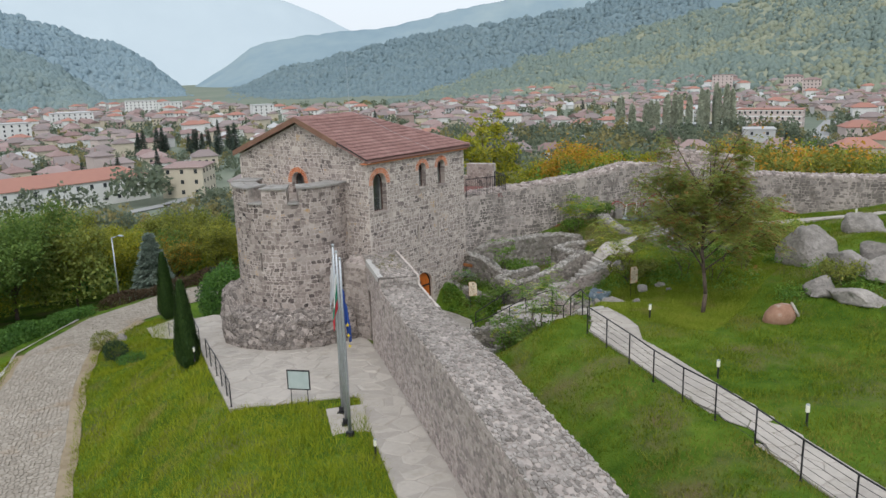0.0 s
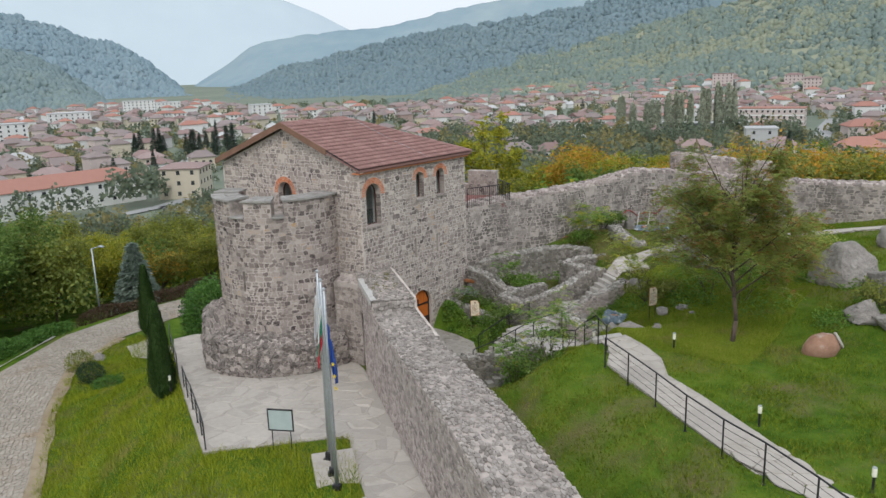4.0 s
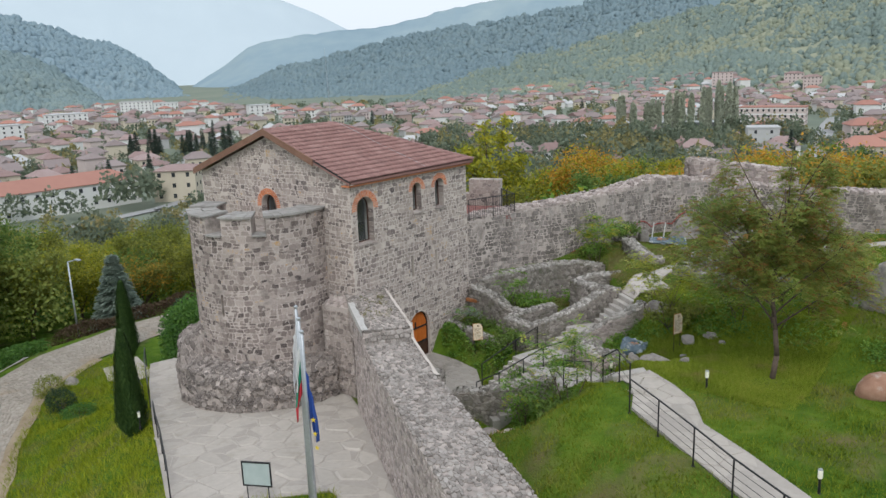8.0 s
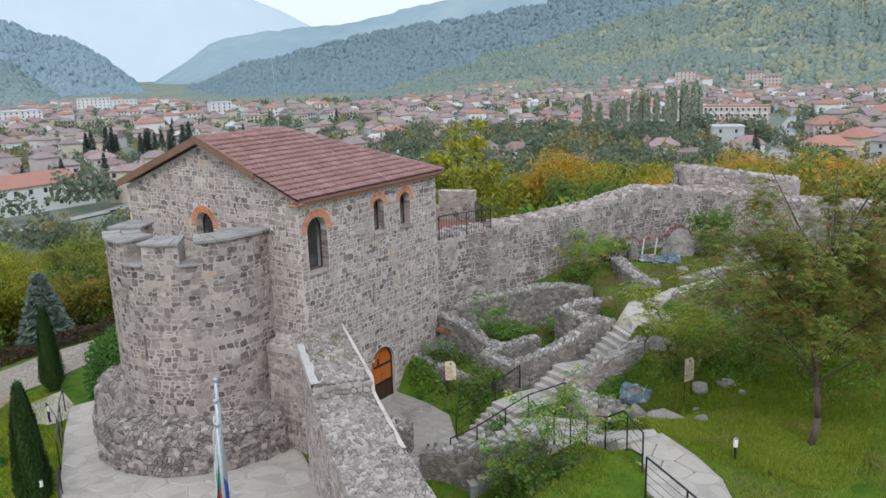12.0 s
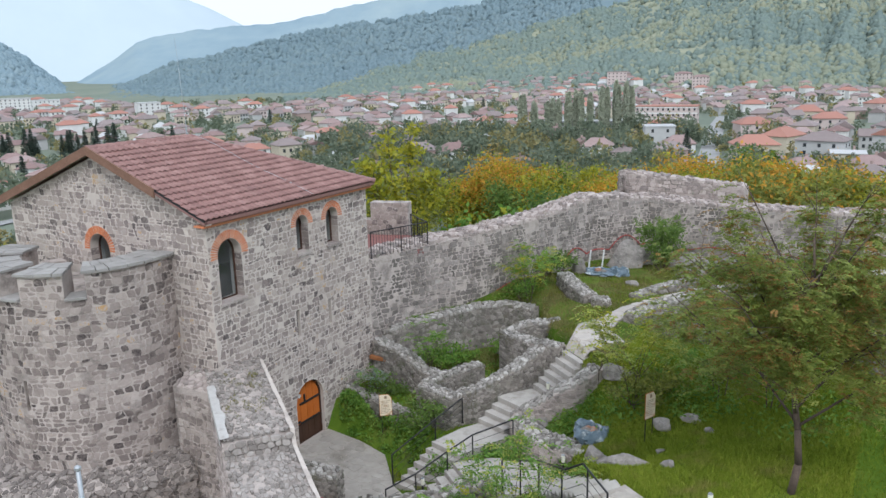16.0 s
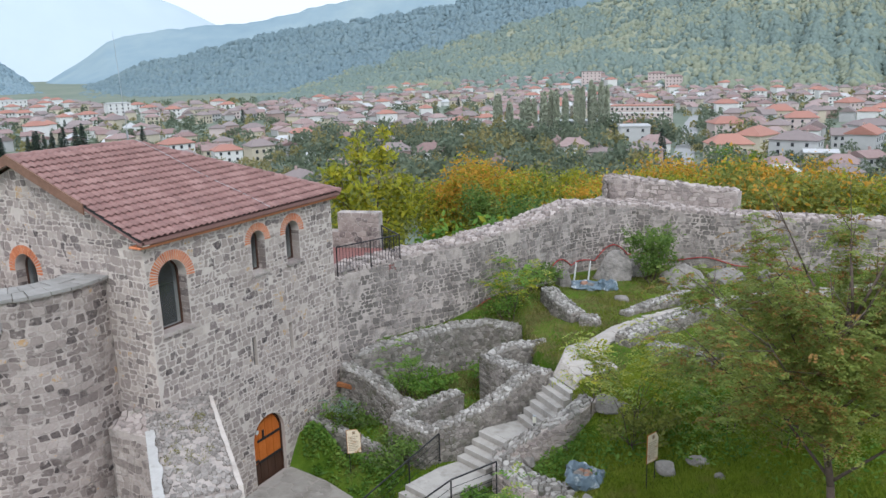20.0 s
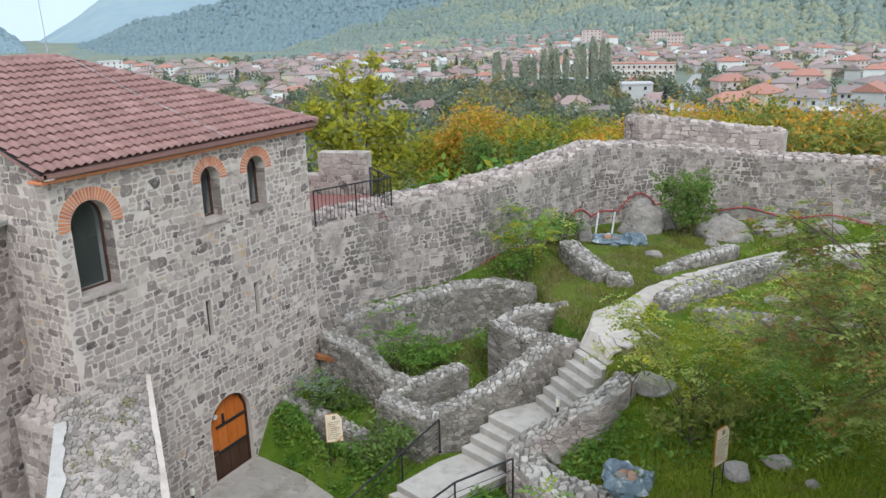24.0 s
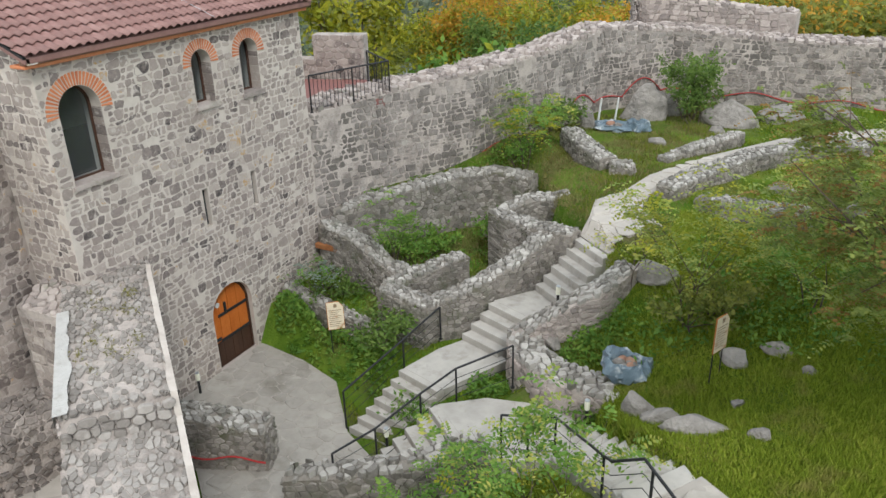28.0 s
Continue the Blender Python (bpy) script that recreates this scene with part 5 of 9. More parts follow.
part("wall_walk", me_from("wall_walk", [(3.4, 20.0, 5.72), (6.3, 23.0, 5.72), (10.6, 23.3, 5.6), (10.6, 25.0, 5.6), (3.4, 25.6, 5.72)], [(0, 1, 2, 3, 4)], M["mortar_old"]), None, wall_back)

# ---- old footing round the apse ----
def foot_rise(w):
    """The footing is broken: a taller stump stands at its far end."""
    return 1.0 + 0.50 * float(sstep(-108, -118, w)) * float(sstep(-150, -140, w)) + 0.12 * noise.noise(Vector((w * 0.13, 0, 4)))


bm = bmesh.new()
rows = []
prof = [(3.95, -1.2), (3.95, 0.0), (3.92, 0.5), (3.90, 0.95), (3.82, 1.32), (3.60, 1.48), (3.2, 1.54), (2.85, 1.6)]
for k in range(64):
    w = -200 + 228 * k / 63
    hi = foot_rise(w)
    row = []
    for r, z in prof:
        j = 0.13 * noise.fractal(Vector((w * 0.09, z * 2.4, r)), 1.0, 2.0, 4)
        row.append(bm.verts.new(apse_point(w, r + j - (0.25 if w > 0 else 0), z * hi + (0.12 * j if z > 1 else 0))))
    rows.append(row)
for a, b in zip(rows, rows[1:]):
    for k in range(len(prof) - 1):
        bm.faces.new((a[k], b[k], b[k + 1], a[k + 1]))
bmesh.ops.recalc_face_normals(bm, faces=bm.faces[:])
footing = part("footing", bm, M["mortar_old"], chapel, "rough old rubble footing round the apse")


def foot_put(u, v, d):
    w = u / 4.15
    t = v / 2.7
    zs, rs = [-0.6, 0, 0.5, 0.95, 1.32, 1.48, 1.54, 1.6], [3.95, 3.95, 3.92, 3.90, 3.82, 3.60, 3.2, 2.85]
    k = [-0.6, 0.0, 0.5, 0.95, 1.34, 1.6, 2.0, 2.36]
    wd = math.degrees(w)
    hi = foot_rise(wd)
    z, r = np.interp(v, k, zs), np.interp(v, k, rs)
    j = 0.13 * noise.fractal(Vector((wd * 0.09, float(z) * 2.4, float(r))), 1.0, 2.0, 4)
    steep = 1.0 if v < 1.35 else 0.3
    return apse_point(wd, float(r) + j + d * steep - (0.25 if wd > 0 else 0), float(z) * hi + d * (1.1 - steep))


ok_f = lambda u, v: radians(-198) * 4.15 < u < radians(26) * 4.15 and -0.5 < v < 2.3
lay_stones(footing, flat_stones(radians(-198) * 4.15, radians(26) * 4.15, -0.5, 2.6, 0.17, 0.125, ok_f, foot_put, 0.012, 0.045, 51, 0.46, 0.36, cut=0.12, leave=0.05, tilt=0.2), M["stone_foot"],
           lambda p: p[0] > -5, 300)

# ---- ruined walls in the court ----
def poly_face(name, pts, z, material, parent=None, label=""):
    me = me_from(name, [(x, y, z(x, y) if callable(z) else z) for x, y in pts], [tuple(range(len(pts)))], material)
    return part(name, me, None, parent, label)


def offset_line(pts, c):
    fr = []
    for k, (x, y) in enumerate(pts):
        a, b = pts[max(0, k - 1)], pts[min(len(pts) - 1, k + 1)]
        d = math.hypot(b[0] - a[0], b[1] - a[1])
        fr.append((x - (b[1] - a[1]) / d * c, y + (b[0] - a[0]) / d * c))
    return fr


def ruined_wall(pts, tops, lows, thick, seed, du=0.15, dv=0.11, proud=0.028, label="low ruined rubble wall with a stony top", near=True, mortared=False):
    bot = [z - 0.7 for z in lows]
    w = tagged(ruin_core("ruined_wall", pts, tops, bot, thick, 0.04, 0.25, seed, key="mortar_old" if mortared else "mortar_ruin"), label, "wall", group="ruined walls")
    st = wall_face(pts, tops, lows, 0, thick, du, dv, seed + 1, proud, jit=0.46, leave=0.05, rounds=1 if mortared else 0)
    st += wall_face(pts, tops, lows, 1, thick, du, dv, seed + 2, proud, jit=0.46, leave=0.05, rounds=1 if mortared else 0)
    cap = wall_cap(pts, tops, thick, du * 0.85, du * 0.75, seed + 3, proud * 2.2)
    for p, q, t, l in ((pts[0], pts[1], tops[0], lows[0]), (pts[-1], pts[-2], tops[-1], lows[-1])):
        L = math.hypot(p[0] - q[0], p[1] - q[1])
        d = ((p[0] - q[0]) / L, (p[1] - q[1]) / L)
        base = p if p == pts[-1] else (p[0] + d[1] * thick, p[1] - d[0] * thick)
        st += wall_end(base, d, thick, l - 0.1, t, seed + 4, du, dv, proud)
    lay_stones(w, st, M["stone_old" if mortared else "stone_ruin"], lambda p: near, 60)
    lay_stones(w, cap, M["stone_cap"], lambda p: near, 40)
    return w


ruined_wall([(6.95, 8.55), (6.35, 7.3), (5.4, 6.2), (4.7, 5.72), (3.25, 5.85)][::-1], [1.98, 1.88, 2.1, 2.6, 3.15], [0.2, 0.3, 0.9, 1.5, 2.2], 0.5, 100)
ruined_wall([(3.1, 6.3), (3.4, 6.9), (4.25, 8.35)][::-1], [2.2, 2.05, 1.9], [1.1, 1.0, 0.6], 0.5, 110)
ruined_wall([(3.5, 7.3), (2.85, 7.4), (1.75, 7.75), (0.3, 8.05)], [1.95, 2.02, 2.35, 2.55], [0.9, 0.9, 0.9, 0.9], 0.5, 120)
ruined_wall([(0.35, 8.15), (1.1, 9.0), (1.9, 10.05), (2.7, 11.5), (3.5, 12.1), (4.7, 12.0)], [2.7, 2.85, 3.0, 3.05, 3.1, 3.1], [0.9, 1.0, 1.1, 1.1, 1.1, 1.2], 0.6, 130, du=0.18, dv=0.14)
ruined_wall([(7.45, 8.85), (6.4, 9.0), (5.2, 9.35), (5.6, 10.1), (6.5, 10.7)], [3.2, 3.15, 3.1, 3.2, 3.3], [2.4, 1.4, 1.3, 1.6, 2.4], 0.5, 140)
ruined_wall([(8.9, 7.35), (8.5, 6.45), (7.5, 5.9), (6.98, 5.5)], [3.3, 3.0, 2.35, 1.97], [2.5, 2.0, 1.4, 1.1], 0.5, 150, mortared=True)
ruined_wall([(7.02, 5.42), (7.42, 4.72), (8.4, 4.1), (9.75, 3.85), (10.35, 3.5)], [1.96, 1.93, 1.95, 2.05, 2.0], [1.0, 1.0, 1.0, 1.1, 1.5], 0.72, 155, du=0.2, dv=0.16, proud=0.045, label="rubble retaining wall holding the grassy slope", mortared=True)
ruined_wall([(3.3, 5.95), (1.8, 6.15), (0.1, 6.3)], [0.9, 1.05, 1.28], [0.1, 0.2, 0.3], 0.4, 160)
court_wall = ruined_wall([(3.35, 1.62), (2.2, 1.15), (1.2, 0.75)], [1.0, 1.2, 1.25], [0.0, 0.0, 0.0], 0.65, 170, label="broken wall stump with a red survey line")
ruined_wall([(4.7, 0.25), (6.0, 0.75), (7.2, 1.3), (8.1, 2.1)], [0.85, 1.05, 1.35, 1.55], [-0.1, 0.0, 0.2, 0.6], 0.45, 180, du=0.19, dv=0.15, proud=0.045, label="rubble retaining wall beside the court steps")
ruined_wall([(8.62, 11.3), (9.1, 12.4), (10.25, 14.6), (11.9, 16.6), (13.2, 17.4)][::-1], [3.75, 3.85, 3.95, 3.95, 3.8][::-1], [3.2, 3.3, 3.4, 3.4, 3.4], 0.6, 190, near=False)
ruined_wall([(8.3, 13.9), (9.0, 15.6), (9.9, 17.2)], [3.62, 3.66, 3.7], [3.3, 3.4, 3.5], 0.4, 200, near=False)
ruined_wall([(9.7, 10.9), (10.5, 10.35), (11.4, 10.2), (12.6, 10.6)], [3.7, 3.85, 3.9, 3.8], [3.2, 3.2, 3.2, 3.3], 0.55, 210, near=False)
ruined_wall([(4.75, 14.4), (5.6, 13.4), (6.65, 12.55)], [4.0, 3.95, 3.75], [3.2, 3.2, 3.1], 0.6, 220, near=False)
ruined_wall([(7.05, 12.35), (7.7, 12.6)], [3.75, 3.7], [3.2, 3.2], 0.5, 230, near=False)

M["rusty_beam"] = mat("rusty_beam", [(0.20, 0.075, 0.03), (0.32, 0.13, 0.05), (0.40, 0.19, 0.09)], 0.85, 10, 6, 0.3, 40)
tagged(part("lintel_beam", box_bm((0.12, 7.42, 1.84), (1.25, 7.56, 2.0), 0.02), M["rusty_beam"]), "rust-brown beam set in the ruined wall", "beam")

# red survey lines along the foot of old masonry
M["red_line"] = mat("red_survey_paint", [(0.34, 0.035, 0.035), (0.45, 0.06, 0.055)], 0.7, 20, 3, 0)


def paint_line(parent, pts, r=0.022):
    bm = bmesh.new()
    for a, b in zip(pts, pts[1:]):
        rod(bm, a, b, r, seg=5, cap=True)
    part("survey_line", bm, M["red_line"], parent, "thin red survey line")


def back_inner(s, z):
    fr = line_frames(BACK, 0.25)
    S = [f[2] for f in fr]
    x, y = np.interp(s, S, [f[0] for f in fr]), np.interp(s, S, [f[1] for f in fr])
    nx, ny = np.interp(s, S, [-f[4] for f in fr]), np.interp(s, S, [f[3] for f in fr])
    return (float(x - nx * 0.045), float(y - ny * 0.045), z)


paint_line(wall_back, [back_inner(s, 3.35 + 0.1 * math.sin(s * 3)) for s in np.arange(6.0, 8.2, 0.2)])
paint_line(wall_back, [back_inner(s, 3.75 + 0.12 * math.sin(s * 2.1) + (0.55 * math.sin((s - 10.4) / 1.6 * math.pi) if 10.4 < s < 12.0 else 0)
                                  + (0.75 * math.sin((s - 13.4) / 1.8 * math.pi) if 13.4 < s < 15.2 else 0)) for s in np.arange(10.2, 24, 0.2)])
paint_line(court_wall, [(1.47 + 2.13 * t, 0.085 + 0.87 * t, 0.40 + 0.06 * math.sin(t * 11)) for t in [k / 14 for k in range(15)]])


# ---- boulders ----
def boulder(x, y, z, sx, sy, sz, rz, seed, label="grey granite boulder in the grass", rough=0.28, sub=4):
    bm = bmesh.new()
    bmesh.ops.create_icosphere(bm, subdivisions=sub, radius=1.0)
    rr = random.Random(seed * 13)
    planes = [(Vector((rr.uniform(-1, 1), rr.uniform(-1, 1), rr.uniform(-0.2, 1))).normalized(), rr.uniform(0.5, 0.85)) for _ in range(10)]
    for v in bm.verts:
        p = v.co.copy()
        k = 1.12 + rough * noise.fractal(p * 0.9 + Vector((seed * 7.3, seed, 0)), 1.0, 2.0, 3)
        q = p * k
        for ax, cut in planes:
            d = q.dot(ax) - cut
            if d > 0:
                q -= ax * d * 0.94
        c = q * 2.6 + Vector((seed, 2.0 * seed, 3.0))
        q *= 1 + 0.075 * noise.fractal(c, 1.0, 2.0, 4) - 0.07 * max(0.0, 1 - abs(noise.noise(c * 0.6)) * 9)
        v.co = Vector((q.x * sx, q.y * sy, max(-0.4, q.z) * sz))
    bm.transform(pose(x, y, z, 0, 0, rz))
    ob = part("boulder", bm, M["rock"], smooth=True)
    return tagged(ob, label, "boulder", group="boulders")


for k, (x, y, zc, sx, sy, sz, rz) in enumerate([
        (17.35, 9.2, 4.5, 1.25, 0.95, 1.45, 20), (18.4, 15.2, 4.6, 1.1, 0.7, 0.8, -20), (20.4, 9.4, 4.9, 1.5, 0.8, 0.65, 15), (19.5, 8.0, 4.3, 1.25, 0.8, 0.6, -12), (20.9, 7.6, 4.3, 1.2, 0.9, 0.75, 20),
        (20.0, 5.2, 3.6, 1.15, 0.6, 0.55, 8), (18.85, 5.6, 3.7, 0.62, 0.6, 0.62, 30), (21.3, 11.6, 5.1, 1.3, 0.9, 0.7, -10),
        (6.05, 19.3, 3.9, 0.85, 0.6, 0.8, 30), (4.5, 17.5, 3.7, 0.42, 0.35, 0.6, 0), (9.15, 19.8, 4.0, 1.0, 0.8, 0.75, 0), (10.4, 20.3, 3.9, 0.8, 0.6, 0.5, 20),
        (12.2, 20.6, 3.9, 0.7, 0.5, 0.4, 0), (6.7, 20.2, 3.8, 0.55, 0.5, 0.65, 0),
        (10.45, 3.55, 2.35, 0.30, 0.26, 0.36, -20), (10.95, 3.4, 2.5, 0.36, 0.25, 0.26, 15), (11.6, 2.6, 2.65, 0.58, 0.28, 0.26, 20), (12.62, 2.6, 3.05, 0.19, 0.15, 0.16, 0),
        (11.8, 5.0, 3.05, 0.34, 0.24, 0.2, 10), (12.5, 5.35, 3.1, 0.28, 0.22, 0.18, 0), (9.65, 7.3, 2.95, 0.6, 0.4, 0.36, 15), (12.1, 3.8, 3.05, 0.20, 0.12, 0.13, 40),
        (13.1, 4.8, 3.1, 0.16, 0.13, 0.1, 0), (8.0, 5.6, 2.1, 0.3, 0.22, 0.18, 0), (4.75, 11.3, 1.6, 0.42, 0.36, 0.85, 10), (3.7, 11.4, 1.5, 0.35, 0.3, 0.5, 0), (5.6, 8.0, 1.45, 0.28, 0.2, 0.16, 0), (13.2, 12.0, 3.5, 0.5, 0.4, 0.3, 0),
        (-19.2, -2.6, -3.1, 0.5, 0.4, 0.35, 0), (11.6, 12.9, 3.6, 0.4, 0.35, 0.2, 0), (7.4, 16.3, 3.5, 0.3, 0.25, 0.2, 0), (8.8, 18.6, 3.6, 0.35, 0.3, 0.22, 0)]):
    boulder(x, y, gz(x, y) + sz * 0.32, sx, sy, sz, rz, k + 1, sub=4 if max(sx, sy) > 0.6 else 3)


# ---- paving ----
def paved(name, pts, zf, du, dv, seed, label, kind="structure", gap=0.012, limit=300, key="paving"):
    """A bed with single flagstones laid on it."""
    x0, x1 = min(p[0] for p in pts), max(p[0] for p in pts)
    y0, y1 = min(p[1] for p in pts), max(p[1] for p in pts)
    n = len(pts)

    def ok(u, v):
        c = False
        for k in range(n):
            (ax, ay), (bx, by) = pts[k], pts[(k + 1) % n]
            if (ay > v) != (by > v) and u < (bx - ax) * (v - ay) / (by - ay) + ax:
                c = not c
        return c

    from mathutils.geometry import tessellate_polygon
    tri = tessellate_polygon([[Vector((p[0], p[1], 0)) for p in pts]])
    V = [(x, y, zf(x, y)) for x, y in pts] + [(x, y, zf(x, y) - 0.35) for x, y in pts]
    Fc = [tuple(t) if (Vector((*pts[t[1]], 0)) - Vector((*pts[t[0]], 0))).cross(Vector((*pts[t[2]], 0)) - Vector((*pts[t[1]], 0))).z > 0 else tuple(t)[::-1] for t in tri]
    Fc += [(k, n + k, n + (k + 1) % n, (k + 1) % n) for k in range(n)]
    bed = tagged(part(name, me_from(name, V, Fc, M["joint"]), None), label, "pavement", kind=kind)
    put = lambda u, v, d: (u, v, zf(u, v) + d)
    st = flat_stones(x0, x1, y0, y1, du, dv, ok, put, gap, 0.012, seed, 0.34, 0.16, rounds=1, cut=0.1)
    lay_stones(bed, st, M[key], lambda p: True, limit, "flagstone")
    return bed


court_poly = [(0.02, 2.0), (1.25, 1.08), (3.9, -0.95), (4.65, 0.2), (5.0, 0.4), (5.2, 1.35), (5.4, 2.3), (4.3, 2.85), (3.6, 3.6), (2.9, 4.35), (1.6, 4.75), (0.02, 4.95)]
paved("pavement_court", court_poly, lambda x, y: 0.055, 0.46, 0.36, 61, "pale concrete and flagstone floor of the court", gap=0.006, key="paving_court")
plaza_poly = [(2.5, -10.2), (5.8, -6.75), (6.9, -7.7), (9.3, -9.6), (12.6, -12.2), (22.0, -19.6), (24.0, -18.2), (13.6, -10.75), (1.15, -1.12), (0.3, -0.6), (-1.5, 0.25), (-9.6, 0.25), (-12.0, -0.7), (-12.2, -1.9), (-9.4, -3.65), (-4.4, -6.5)]
paved("pavement_forecourt", plaza_poly, lambda x, y: plaza_z(x, y) + 0.045, 1.05, 0.85, 62, "pale flagstone forecourt below the apse", gap=0.007)
path_poly = [(11.2, 0.12), (12.35, -0.75), (12.75, -1.75), (17.5, -5.3), (22.0, -8.65), (30.0, -14.6), (30.8, -13.6), (22.9, -7.6), (18.6, -4.35), (16.2, -2.6), (14.75, -1.6), (14.0, -0.3), (13.1, 0.5), (12.0, 1.2)]
paved("pavement_path", path_poly, lambda x, y: gz(x, y) + 0.055, 0.72, 0.6, 63, "pale stone path with a steel railing", gap=0.006)
up_poly = [(7.45, 8.75), (7.5, 9.3), (7.3, 10.3), (7.8, 11.1), (8.1, 12.65), (9.3, 15.3), (10.9, 17.8), (13.3, 19.4), (20.0, 21.0), (20.0, 20.2), (14.0, 18.6), (11.75, 17.4), (10.0, 14.8), (8.95, 12.5), (8.5, 11.2), (8.55, 10.2), (9.3, 9.4), (8.8, 8.7), (8.5, 7.95)]
paved("pavement_upper_path", up_poly, lambda x, y: max(gz(x, y) + 0.07, 3.10), 0.55, 0.5, 64, "pale path winding between the ruins", limit=150, gap=0.005)


# ---- steps ----
def steps(name, b0, b1, t0, t1, z0, z1, n, label):
    """A straight flight: lower edge b0-b1, upper edge t0-t1."""
    st = empty(name, label, "stairs", group="stairs in the court")
    h = (z1 - z0) / n
    for k in range(n):
        a, b = k / n, min(1.0, (k + 1.25) / n)
        q = []
        for t in (a, b):
            q.append([(b0[i] + (t0[i] - b0[i]) * t) for i in (0, 1)])
            q.append([(b1[i] + (t1[i] - b1[i]) * t) for i in (0, 1)])
        zt = z0 + h * (k + 1)
        bm = bmesh.new()
        vs = [bm.verts.new((x, y, z)) for z in (min(z0, zt - h) - 0.45, zt) for x, y in (q[0], q[1], q[3], q[2])]
        for f in ((3, 2, 1, 0), (4, 5, 6, 7), (0, 1, 5, 4), (1, 2, 6, 5), (2, 3, 7, 6), (3, 0, 4, 7)):
            bm.faces.new([vs[i] for i in f])
        bmesh.ops.recalc_face_normals(bm, faces=bm.faces[:])
        bmesh.ops.bevel(bm, geom=bm.edges[:], offset=0.012, segments=1, affect="EDGES")
        part("step", bm, M["concrete"], st)
    return st


def slab(name, pts, z, thick, label, key="concrete"):
    bm = bmesh.new()
    lo = [bm.verts.new((x, y, z - thick)) for x, y in pts]
    hi = [bm.verts.new((x, y, z)) for x, y in pts]
    bm.faces.new(hi)
    bm.faces.new(lo[::-1])
    for k in range(len(pts)):
        j = (k + 1) % len(pts)
        bm.faces.new((lo[k], lo[j], hi[j], hi[k]))
    bmesh.ops.recalc_face_normals(bm, faces=bm.faces[:])
    return tagged(part(name, bm, M[key]), label, "landing", kind="structure")


steps("stairs", (4.3, 2.9), (5.45, 2.75), (5.08, 4.2), (6.25, 3.84), 0.0, 1.2, 7, "concrete steps rising from the court")
slab("pavement_landing", [(5.05, 4.15), (6.25, 3.82), (7.0, 5.45), (6.75, 5.6), (5.7, 5.85), (5.35, 5.2)], 1.206, 0.9, "concrete landing between the steps")
steps("stairs", (5.65, 5.8), (6.75, 5.45), (6.1, 6.8), (7.15, 6.4), 1.2, 1.9, 4, "concrete steps between ruined walls")
slab("pavement_landing_upper", [(6.05, 6.75), (7.15, 6.35), (7.75, 7.05), (6.75, 7.7)], 1.906, 0.7, "concrete landing between ruined walls")
steps("stairs", (6.75, 7.65), (7.72, 7.0), (7.5, 8.7), (8.5, 7.9), 1.9, 3.08, 6, "concrete steps climbing to the upper path")
steps("stairs", (5.2, 1.41), (6.45, 0.44), (6.54, 3.15), (7.79, 2.18), 0.0, 1.36, 8, "wide concrete steps rising from the court")
slab("pavement_landing_lower", [(6.5, 3.1), (7.75, 2.15), (8.37, 2.1), (9.3, 2.5), (9.65, 3.75), (8.4, 4.05), (7.3, 3.75)], 1.366, 0.9, "concrete landing beside the ruins")
steps("stairs", (9.2, 2.5), (9.55, 3.68), (11.25, 0.15), (11.95, 1.15), 1.36, 3.09, 10, "broad concrete steps up to the garden path")


# ---- railings ----
def railing(name, bases, tops, label, wires=3, r=0.022, group="railings", bars=False, skip=()):
    """Posts with a handrail and thin cables between; bases and tops are heights at each post."""
    x0, y0, _ = bases[0]
    th = empty(name, label, "railing", group=group)
    for k, (b, t) in enumerate(zip(bases, tops)):
        if k in skip:
            continue
        bm = bmesh.new()
        rod(bm, b, t, r, seg=8)
        rod(bm, b, (b[0], b[1], b[2] + 0.015), r * 2.2, seg=8)
        part("post", bm, M["iron"], th)
    for k in range(len(bases) - 1):
        a, b = Vector(tops[k]), Vector(tops[k + 1])
        part("handrail", rod_bm(a, b, r * 1.05, seg=8), M["iron"], th)
        ba, bb = Vector(bases[k]), Vector(bases[k + 1])
        if bars:
            part("rail", rod_bm(ba.lerp(a, 0.1), bb.lerp(b, 0.1), 0.014, seg=6), M["iron"], th)
            m = max(2, int((b - a).length / 0.12))
            for j in range(1, m):
                t = j / m
                part("bar", rod_bm(ba.lerp(bb, t).lerp(a.lerp(b, t), 0.1), a.lerp(b, t), 0.009, seg=5), M["iron"], th)
        else:
            for w in range(wires):
                f = (w + 1) / (wires + 1)
                part("cable", rod_bm(ba.lerp(a, f), bb.lerp(b, f), 0.007, seg=5), M["iron"], th)
    return th


def rail_on(pts, h=1.0):
    return [(x, y, z) for x, y, z in pts], [(x, y, z + h) for x, y, z in pts]


PR = [(12.8, -1.98, 3.05), (14.0, -2.85, 3.05), (15.35, -3.95, 3.1), (16.6, -4.95, 3.15), (17.9, -5.95, 3.2), (19.1, -6.75, 3.2), (20.4, -7.65, 3.2), (21.7, -8.6, 3.2), (23.0, -9.6, 3.25), (24.3, -10.6, 3.3), (25.6, -11.55, 3.3)]
b, t = rail_on([(x, y, gz(x, y) + 0.02) for x, y, z in PR], 1.02)
railing("railing", b, t, "dark steel path railing with thin cables", 4)
b = [(8.37, 2.15, 1.36), (8.82, 2.33, 1.36), (9.28, 2.5, 1.36), (10.75, 0.48, 2.55), (10.92, 0.28, 2.68), (11.4, 0.10, 3.05), (11.55, -0.02, 3.05), (12.3, -0.9, 3.08)]
